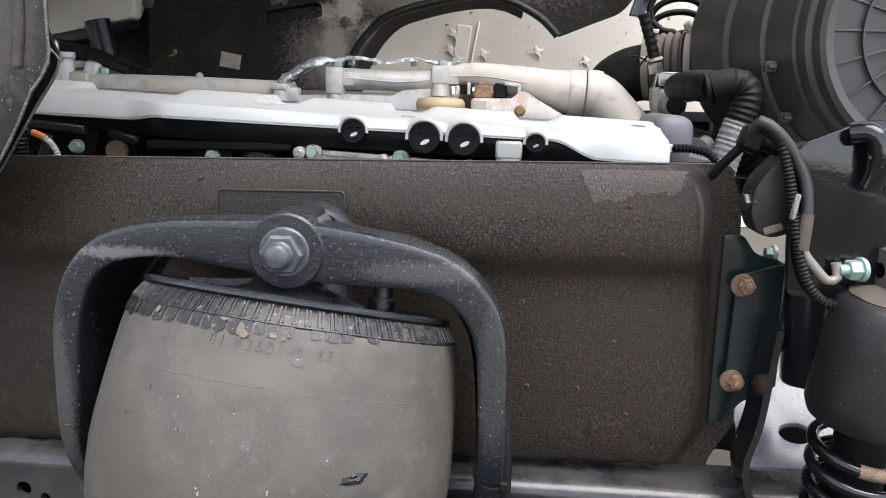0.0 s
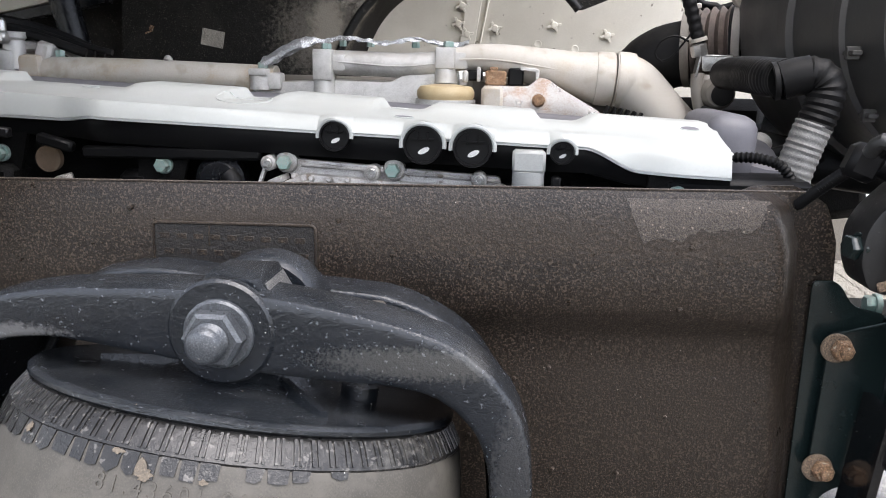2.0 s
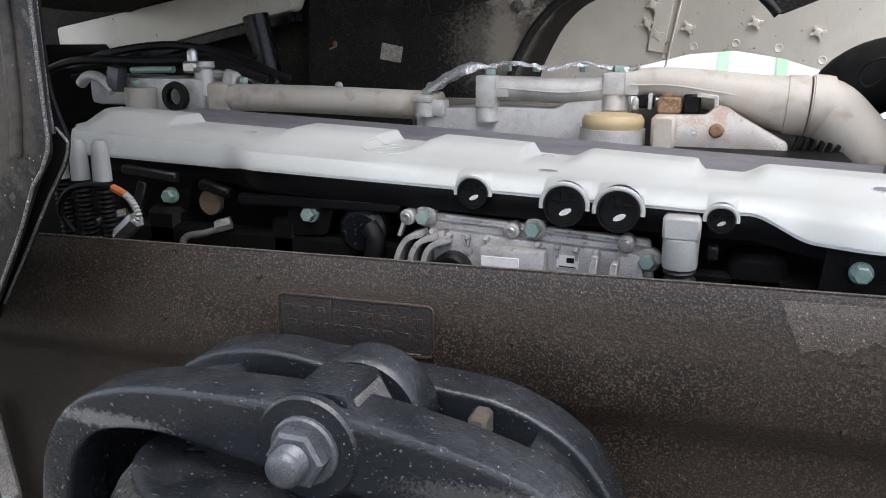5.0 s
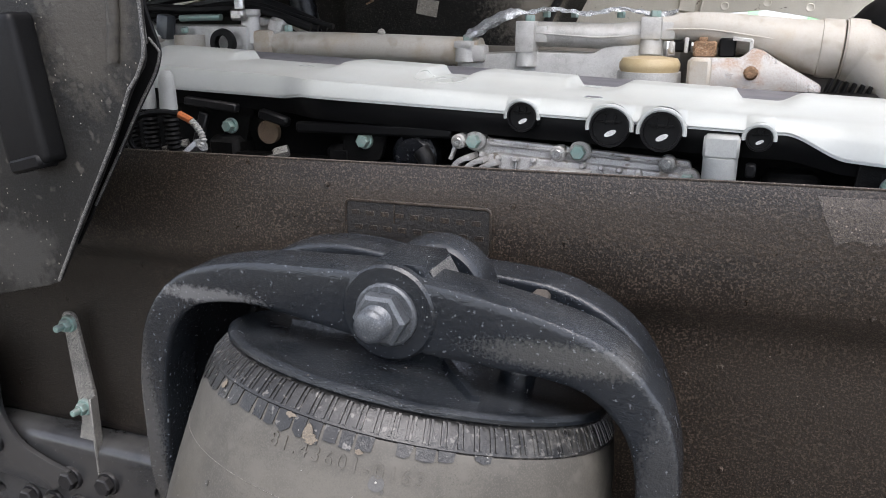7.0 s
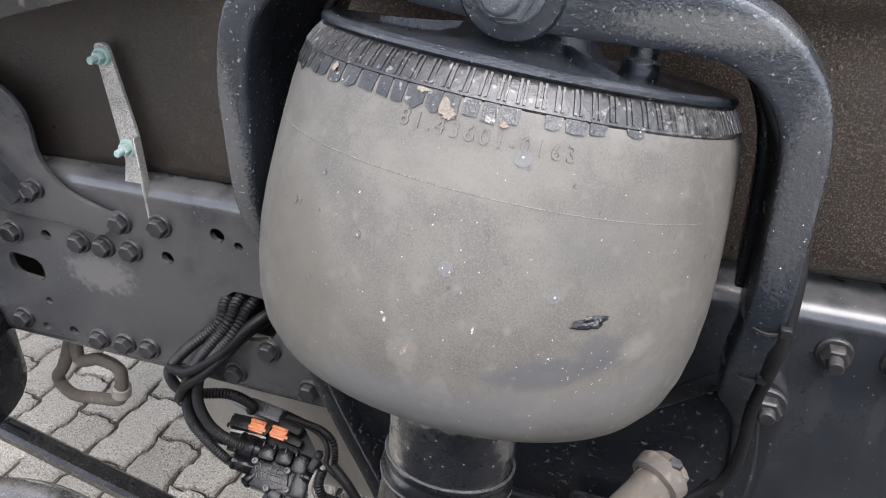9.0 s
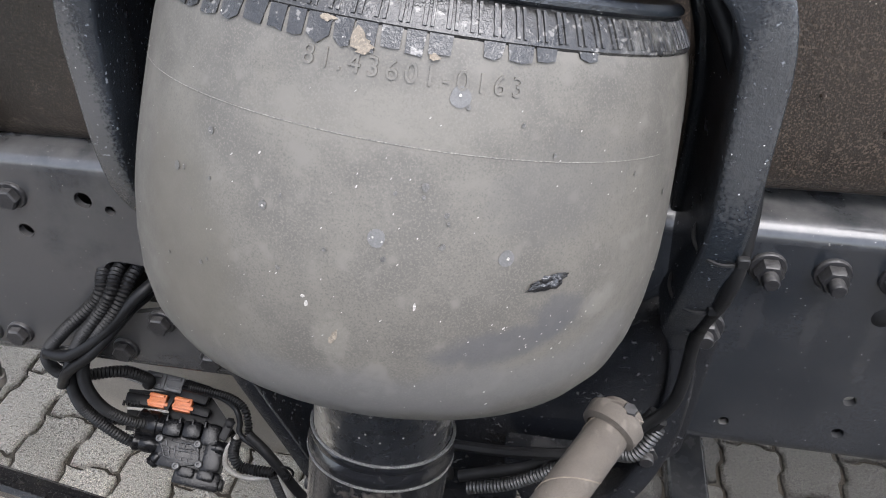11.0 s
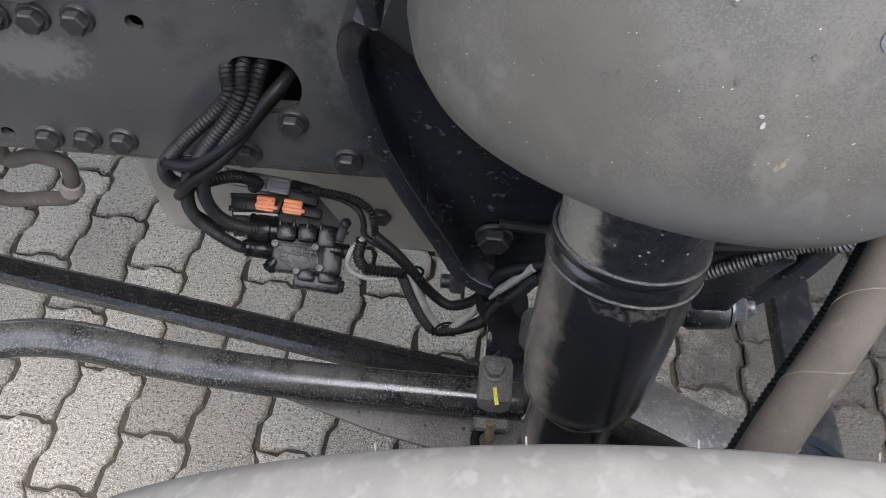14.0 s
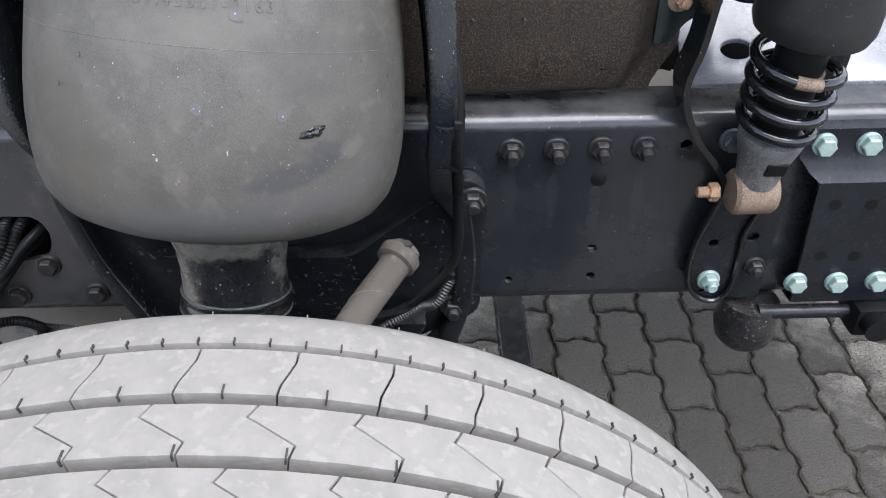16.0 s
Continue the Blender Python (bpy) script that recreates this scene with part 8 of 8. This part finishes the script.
mo = rounded([(-0.436, 1.78), (-0.436, 1.452), (-0.438, 1.381), (-0.456, 1.357), (-0.489, 1.296), (-0.569, 1.166), (-0.584, 1.160), (-0.668, 1.138), (-0.80, 1.100), (-1.10, 1.06), (-1.10, 1.78)], [0, 0.05, 0.006, 0.01, 0.05, 0.005, 0.01, 0.05, 0.02, 0, 0])
part("panel", plate(mo, 0.005, xz(0.786), bevel=0.0015), M_LIP, mud, "scuffed plastic with dried mud")
part("edge_lip", tube([(-0.436, 0.784, 1.78), (-0.436, 0.784, 1.452), (-0.437, 0.784, 1.385), (-0.456, 0.784, 1.357), (-0.472, 0.784, 1.325), (-0.489, 0.784, 1.296), (-0.530, 0.784, 1.230), (-0.567, 0.784, 1.168)], 0.0016, 8, 0.02), M_RIM, mud, "stone-chipped pale rim")
inner_edge = rounded([(-0.449, 1.78), (-0.452, 1.43), (-0.437, 1.390), (-0.443, 1.371), (-0.462, 1.345), (-0.494, 1.296), (-0.56, 1.20), (-0.60, 1.24), (-0.50, 1.78)], [0, 0.05, 0.008, 0.01, 0.03, 0.02, 0, 0, 0])
part("inner_flange", plate(inner_edge, 0.004, xz(0.806), bevel=0.001), M_BLACK, mud, "black inner flange")
part("inner_lip", tube([(-0.449, 0.805, 1.76), (-0.452, 0.805, 1.43), (-0.447, 0.805, 1.400), (-0.437, 0.805, 1.389), (-0.444, 0.805, 1.370), (-0.462, 0.805, 1.345), (-0.494, 0.805, 1.296), (-0.53, 0.805, 1.243)], 0.0013, 8, 0.02), M_RIM, mud, "pale inner rim")
part("moulded_rib", tube([(-0.463, 0.785, 1.78), (-0.463, 0.785, 1.46), (-0.470, 0.785, 1.38)], 0.006, 10, 0.02), M_LIP, mud)
part("step_block", join(box((-0.572, 0.775, 1.352), (0.050, 0.03, 0.135), (0, -9, 0), bevel=0.008, seg=3), box((-0.562, 0.770, 1.288), (0.040, 0.024, 0.014), (0, -14, 0), bevel=0.003)), M_BLACK, mud, "smooth black moulded block")

# ---- cab suspension, right ----
strut = thing("cab_strut", (0.41, 0.83, 0.80), "black cab air strut with coil spring and rust-stained lower eye", "shock absorber")
S0, S1 = Vector((0.407, 0.845, 0.823)), Vector((0.420, 0.812, 1.18))
SA = (S1 - S0).normalized()
part("can", lathe([(0, 0.352), (0.044, 0.352), (0.052, 0.346), (0.056, 0.335), (0.059, 0.30), (0.0635, 0.245), (0.064, 0.230), (0.060, 0.219), (0.05, 0.214), (0.02, 0.212), (0, 0.212)], S0, SA, 48), M_CAN, strut, "scuffed matt black can")
crust = lathe([(0, 0.006), (0.020, 0.006), (0.034, 0.004), (0.042, 0.001), (0.040, -0.002), (0, -0.002)], S0 + SA * 0.353, SA, 30)
for v in crust.verts:
    v.co += SA * 0.004 * noise.noise(v.co * 60)
part("dirt_crust", crust, M_FABRIC, strut, "cracked pale dirt on the can's top")
part("rod", lathe([(0, 0.22), (0.0285, 0.22), (0.0285, 0.07), (0, 0.07)], S0, SA, 28), M_BLACK, strut)
coil_line = []
ss, su, sa = basis(SA)
for k in range(86):
    a = k * 2 * math.pi / 22 + 0.6
    coil_line.append(S0 + SA * (0.194 - 0.098 * k / 86) + (ss * math.cos(a) + su * math.sin(a)) * (0.0485 - 0.00008 * k))
part("coil_spring", tube(coil_line, 0.0068, 12, straight=True), M_WET, strut, "glossy black coil spring")
nearest = min(range(22), key=lambda k: coil_line[k].y)
part("rust_band", tube(coil_line[nearest - 1:nearest + 2], 0.0072, 12, straight=True), M_CORK, strut, "rust-brown stretch of the coil")
part("rod_ring", lathe([(0.0285, 0.0), (0.031, 0.001), (0.031, 0.007), (0.0285, 0.008)], S0 + SA * 0.165, SA, 28), M_CORK, strut, "rust-brown ring")
part("lower_cup", lathe([(0, 0.018), (0.0255, 0.018), (0.0265, 0.030), (0.030, 0.050), (0.0365, 0.072), (0.0385, 0.080), (0.0385, 0.086), (0.032, 0.090), (0, 0.090)], S0, SA, 32), M_RIM, strut, "worn grey lower tube")
win = S0 + SA * 0.052 + Vector((0.004, -0.0318, 0))
part("cup_window", box(win, (0.026, 0.004, 0.020), (14, 2, 0), bevel=0.003), M_BLACK, strut, "dark window in the tube")
part("lower_eye", lathe([(0, -0.027), (0.025, -0.027), (0.029, -0.022), (0.029, 0.022), (0.025, 0.027), (0, 0.027)], S0, (1, 0, 0), 32), M_CORK, strut, "rust-brown rubber eye")
part("eye_nut", hexhead(S0 + Vector((-0.042, 0, 0)), (-1, 0, 0), 0.012, 0.012, 0.0, 0.014, 0.007), M_RUST, strut, "tan rusty nut")
part("red_dot", lathe([(0, 0.001), (0.0025, 0.001), (0.003, 0)], (0.388, 0.7755, 1.062), (-0.3, -1, 0), 10), M_ORANGE, strut)
hang = thing("strut_bracket", (0.39, 0.87, 0.62), "black steel bracket of curved flat plates holding the cab strut", "bracket")


def curved_plate(pts, w):
    return sweep(spline(pts, 0.010), [(-0.0038, -w), (0.0038, -w), (0.0038, w), (-0.0038, w)], up=(0, 1, 0))


part("left_plate", curved_plate([(0.330, 0.885, 1.12), (0.324, 0.885, 1.061), (0.318, 0.885, 1.005), (0.308, 0.885, 0.961), (0.314, 0.885, 0.927), (0.334, 0.885, 0.886), (0.363, 0.885, 0.850), (0.379, 0.885, 0.823), (0.382, 0.888, 0.798)], 0.025), M_WET, hang, "curved glossy strap")
part("right_plate", curved_plate([(0.485, 0.885, 1.02), (0.482, 0.885, 0.96), (0.472, 0.885, 0.915), (0.456, 0.885, 0.862), (0.446, 0.885, 0.830), (0.449, 0.888, 0.798)], 0.025), M_WET, hang, "curved glossy strap")
LOW = rounded([(0.384, 0.806), (0.374, 0.773), (0.363, 0.736), (0.358, 0.697), (0.362, 0.655), (0.382, 0.628), (0.407, 0.621), (0.424, 0.640), (0.427, 0.677), (0.423, 0.739), (0.434, 0.771), (0.448, 0.806)], [0.004, 0.03, 0.04, 0.03, 0.02, 0.015, 0.015, 0.02, 0.03, 0.03, 0.03, 0.004])
part("lower_left", plate(LOW, 0.006, xz(0.872), [circle2(0.388, 0.722, 0.0065), circle2(0.386, 0.642, 0.006)], bevel=0.0015), M_FRAME, hang)
part("lower_rim", tube([(x, 0.868, z) for x, z in LOW], 0.0042, 8, straight=True), M_WET, hang, "raised rolled rim")
part("rear_plate", plate(rounded([(0.425, 0.618), (0.425, 0.80), (0.474, 0.80), (0.474, 0.618)], 0.006), 0.005, xz(0.880), [circle2(0.444, 0.725, 0.008)], bevel=0.001), M_FRAME, hang)
part("rear_nut", hexhead((0.455, 0.880, 0.676), (0, -1, 0), 0.0115, 0.010, 0.015, 0.006, 0.006), M_BOLT, hang)
part("back_web", plate(rounded([(0.325, 0.0), (0.325, 0.30), (0.64, 0.30), (0.64, 0.0)], 0.02), 0.006, lambda a, b, d: (a, 0.925 + 0.55 * b, 0.925 + 0.42 * b + d), [circle2(0.398, 0.07, 0.021, 18)], bevel=0.0015), M_WEB, hang, "sloping support plate, paled to imitate the sky's sheen")
part("bolt", hexhead((0.392, 0.872, 0.660), (0, -1, 0), 0.0125, 0.011, 0.016, 0.008, 0.007), M_GREEN, hang, "pale green-plated nut")
part("bolt", hexhead((0.386, 0.889, 0.872), (0, -1, 0), 0.013, 0.011, 0.016), M_BOLT_GREY, hang)
part("rubber_stop", lathe([(0, 0), (0.028, 0.003), (0.041, 0.018), (0.046, 0.042), (0.043, 0.062), (0.040, 0.085), (0, 0.086)], (0.474, 0.895, 0.517), (0.0, 0, 1), 32), M_BEAD, hang, "dusty rubber buffer")
stepb = thing("step_bracket", (0.6, 0.88, 0.60), "black pressed steel bracket with green bolts on the rail", "bracket")
part("plate", sheet(span(0.468, 1.1, 6), range(8), lambda x, v: Vector((x + (0.004, 0.004, 0.006, 0.020, 0.032, 0.040, 0.046, 0.046)[v] * (x < 0.5), (0.889, 0.880, 0.880, 0.868, 0.860, 0.860, 0.862, 0.889)[v], (0.893, 0.889, 0.850, 0.832, 0.822, 0.70, 0.622, 0.618)[v])), 0.006), M_FRAME, stepb)
first = part("green_bolt", hexhead((0.500, 0.880, 0.868), (0, -1, 0), 0.0128, 0.010, 0.0158), M_GREEN, stepb, "large green-plated flange bolt")
for x, y, z in ((0.557, 0, 0.868), (0.614, 0, 0.868), (0.510, -0.019, 0.661), (0.567, -0.019, 0.660), (0.624, -0.019, 0.660)):
    spread(first, pose(x - 0.500, y, z - 0.868))
# Near-black discs imitate the dark of holes; the plate is not pierced.
for x, z in ((0.529, 0.789), (0.577, 0.788), (0.533, 0.706), (0.580, 0.704), (0.625, 0.788)):
    part("hole", lathe([(0, 0.0005), (0.008, 0.0005), (0.008, 0)], (x, 0.8595, z), (0, -1, 0), 14), M_ENGINE, stepb, "near-black disc standing in for a round hole")
lowbar = thing("rail_tube", (0.75, 0.86, 0.59), "glossy black tube below the rail", "tube")
part("tube", tube([(0.475, 0.87, 0.598), (0.62, 0.87, 0.597), (1.2, 0.87, 0.595)], 0.011, 14, straight=True), M_FRAME, lowbar)
part("socket", join(box((0.65, 0.87, 0.595), (0.09, 0.06, 0.05), bevel=0.01, seg=2), lathe([(0, 0), (0.02, 0), (0.02, 0.02), (0, 0.02)], (0.63, 0.84, 0.60), (0, -1, 0), 16)), M_BLACK, lowbar)
mount = thing("cab_mount", (0.38, 0.85, 1.20), "glossy black cast cab mount with hook and green bolt", "bracket")
mo2 = rounded([(0.322, 1.165), (0.312, 1.318), (0.350, 1.335), (0.385, 1.350), (0.50, 1.345), (0.60, 1.33), (0.60, 1.16), (0.42, 1.155), (0.37, 1.165)], [0.01, 0.02, 0.01, 0.012, 0.01, 0, 0, 0.02, 0.01])
part("plate", plate(mo2, 0.012, xz(0.835), [circle2(0.44, 1.31, 0.008), circle2(0.445, 1.27, 0.010)], bevel=0.003), M_WET, mount)
part("hook", tube([(0.366, 0.830, 1.335), (0.380, 0.822, 1.337), (0.389, 0.818, 1.326), (0.391, 0.818, 1.300), (0.387, 0.822, 1.282)], 0.0115, 14), M_WET, mount)
part("rubber_mount", plate(rounded([(0.283, 1.273), (0.291, 1.289), (0.311, 1.311), (0.345, 1.326), (0.345, 1.238), (0.325, 1.229), (0.307, 1.223), (0.290, 1.228), (0.282, 1.248)], 0.007), 0.045, xz(0.850), bevel=0.004), M_CAN, mount, "matt black rubber mounting block")
part("green_bolt", hexhead((0.392, 0.830, 1.198), (-1, -0.3, 0), 0.0110, 0.013, 0.0130, 0.010, 0.006), M_GREEN, mount, "green-plated nut")
part("side_bolt", hexhead((0.287, 0.862, 1.260), (-1, -0.2, 0), 0.010, 0.009, 0.012), M_TEAL_BLACK, mount, "dark green bolt head")
part("rust_lip", box((0.306, 0.8490, 1.2335), (0.020, 0.003, 0.008), (0, -18, 0), bevel=0.001), M_CORK, mount, "rust-brown opening")
part("eye_bush", lathe([(0.008, 0), (0.022, 0), (0.024, 0.004), (0.024, 0.035), (0.022, 0.04), (0.008, 0.04)], (0.410, 0.83, 1.198), (1, 0.2, 0), 22), M_FABRIC, mount)
part("back_tube", lathe([(0, 0), (0.026, 0), (0.028, 0.004), (0.028, 0.15), (0, 0.15)], (0.388, 0.930, 1.040), (-0.06, 0, 1), 28), M_TUBE, mount, "glossy blue-grey tube")
lines = thing("air_lines", (0.32, 0.83, 1.20), "black corrugated and smooth air lines looping past the cab mount", "air line")
part("corrugated_line", tube([(0.284, 0.848, 1.338), (0.298, 0.832, 1.325), (0.306, 0.828, 1.302), (0.311, 0.826, 1.282), (0.316, 0.824, 1.255), (0.321, 0.822, 1.228), (0.335, 0.820, 1.186), (0.352, 0.818, 1.166), (0.375, 0.818, 1.160)], 0.0055, 10, ribs=0.0006, pitch=0.0040), M_RUBBER, lines)
part("smooth_line", tube([(0.276, 0.848, 1.335), (0.279, 0.835, 1.345), (0.293, 0.83, 1.336), (0.307, 0.83, 1.321), (0.320, 0.828, 1.300), (0.327, 0.825, 1.280), (0.329, 0.823, 1.254), (0.328, 0.822, 1.238)], 0.0060, 10), M_OIL_DARK, lines)
part("pale_end", tube([(0.329, 0.822, 1.254), (0.328, 0.821, 1.236), (0.327, 0.821, 1.218)], 0.0066, 10), M_FABRIC, lines)
part("elbow", tube([(0.327, 0.822, 1.220), (0.333, 0.822, 1.210), (0.342, 0.822, 1.200), (0.355, 0.822, 1.187), (0.366, 0.824, 1.190), (0.364, 0.826, 1.205)], 0.0050, 10), M_OIL_GREY, lines)
part("junction", join(box((0.282, 0.872, 1.325), (0.026, 0.02, 0.028), (0, 20, 0), bevel=0.005), tube([(0.275, 0.878, 1.318), (0.268, 0.912, 1.298), (0.262, 0.957, 1.272)], 0.0046, 10, ribs=0.0009, pitch=0.0045), tube([(0.29, 0.87, 1.325), (0.32, 0.88, 1.315), (0.35, 0.90, 1.31)], 0.010, 10)), M_BLACK, lines)
part("clip", box((0.3145, 0.817, 1.262), (0.005, 0.006, 0.026), (0, 8, 0), bevel=0.001), M_HOSE_GREY, lines)

# ---- distance ----
hall = thing("backdrop", (0, 9, 0), "bright white hall cladding with green strips beyond the truck", "building", kind="structure")
part("cladding", box((0, 9.05, 3.5), (40, 0.1, 7.0), bevel=0), M_HALL, hall)
part("strip", join(*[box((x, 8.98, 2.2), (0.10, 0.04, 4.2), bevel=0) for x in (-2.2, -1.1, 0.0, 0.55, 1.2, 2.6)]), M_HALL_GREEN, hall)

# ---- ground ----
ground = thing("ground", (0, 0, 0), "yard of pale grey interlocking concrete pavers", "ground", kind="structure")
gb = bmesh.new()
bmesh.ops.create_grid(gb, x_segments=2, y_segments=2, size=60)
bmesh.ops.translate(gb, verts=gb.verts, vec=(0, 0, -0.012))
part("joint_bed", gb, M_SAND, ground, "dark sandy joints")
W, LN, SKEW = 0.1180, 0.2225, 0.035
ROT = Matrix.Rotation(-SKEW, 4, "Z")


def paver_outline():
    """An interlocking stone: its sides step in and out twice along its length, so that it fits its neighbours half a stone on."""
    wave = [(0.0, -1), (0.20, -1), (0.27, 1), (0.43, 1), (0.50, -1), (0.70, -1), (0.77, 1), (0.93, 1)]
    cut = [(0.0, -1), (0.30, -1), (0.42, 1), (0.72, 1), (0.84, -1)]
    a, b, g = 0.0058, 0.0050, 0.0046
    out = [(t * W, o * b) for t, o in cut]
    out += [(W + o * a, t * LN) for t, o in wave if t > 0 or True]
    out += [(W - t * W, LN + o * b) for t, o in ((0.0, -1), (0.16, -1), (0.28, 1), (0.58, 1), (0.70, -1))]
    out += [(o * a, LN - t * LN) for t, o in ((0.0, -1), (0.07, 1), (0.23, 1), (0.30, -1), (0.50, -1), (0.57, 1), (0.73, 1), (0.80, -1))]
    cx, cy = W / 2, LN / 2
    return [(cx + (x - cx) * (1 - 2 * g / W), cy + (y - cy) * (1 - 2 * g / LN)) for x, y in out]


OUT = paver_outline()


def chipped(outline):
    """The outline with a point more on each edge, all a little off: a worn stone."""
    out = []
    for p, q in zip(outline, outline[1:] + outline[:1]):
        for t in (0.0, 0.5):
            out.append((p[0] + (q[0] - p[0]) * t + random.uniform(-0.0013, 0.0013), p[1] + (q[1] - p[1]) * t + random.uniform(-0.0013, 0.0013)))
    return out


def paver(bm, origin, jitter, outline=None):
    outline = outline or OUT
    n = len(outline)
    lo, mid, top = [], [], []
    tx, ty = jitter
    for x, y in outline:
        dx, dy = (W / 2 - x) / W, (LN / 2 - y) / LN
        for ring, z, k in ((lo, -0.02, 0), (mid, -0.0055, 0), (top, 0.0, 0.006)):
            ring.append(bm.verts.new(origin @ Vector((x + dx * k * 2, y + dy * k * 2, z + (x - W / 2) * tx + (y - LN / 2) * ty))))
    for a, b in ((lo, mid), (mid, top)):
        for i in range(n):
            bm.faces.new((a[i], a[(i + 1) % n], b[(i + 1) % n], b[i]))
    bm.faces.new(top)


shapes = []
for k in range(12):
    pb = bmesh.new()
    paver(pb, Matrix(), ((random.random() - 0.5) * 0.02, (random.random() - 0.5) * 0.02), chipped(OUT))
    me = bpy.data.meshes.new("paver")
    bmesh.ops.recalc_face_normals(pb, faces=pb.faces)
    pb.to_mesh(me)
    pb.free()
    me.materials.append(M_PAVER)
    shapes.append(me)
rest = bmesh.new()
count = 0
U0, V0 = 0.2500, 1.4600
for i in range(-34, 40):
    for j in range(-18, 22):
        u, v = U0 + i * W, V0 + j * LN + (i % 2) * LN / 2
        m = ROT @ Matrix.Translation((u, v, (random.random() - 0.5) * 0.003))
        c = m @ Vector((W / 2, LN / 2, 0))
        inner_zone = (-1.45 < c.x < -0.15 and 0.55 < c.y < 1.75) or (-0.15 <= c.x < 1.05 and 0.72 < c.y < 2.05)
        if inner_zone and count < 300:
            o = new("paver", shapes[random.randrange(12)])
            o.matrix_basis = m
            o.parent = ground
            count += 1
        else:
            paver(rest, m, ((random.random() - 0.5) * 0.02, (random.random() - 0.5) * 0.02))
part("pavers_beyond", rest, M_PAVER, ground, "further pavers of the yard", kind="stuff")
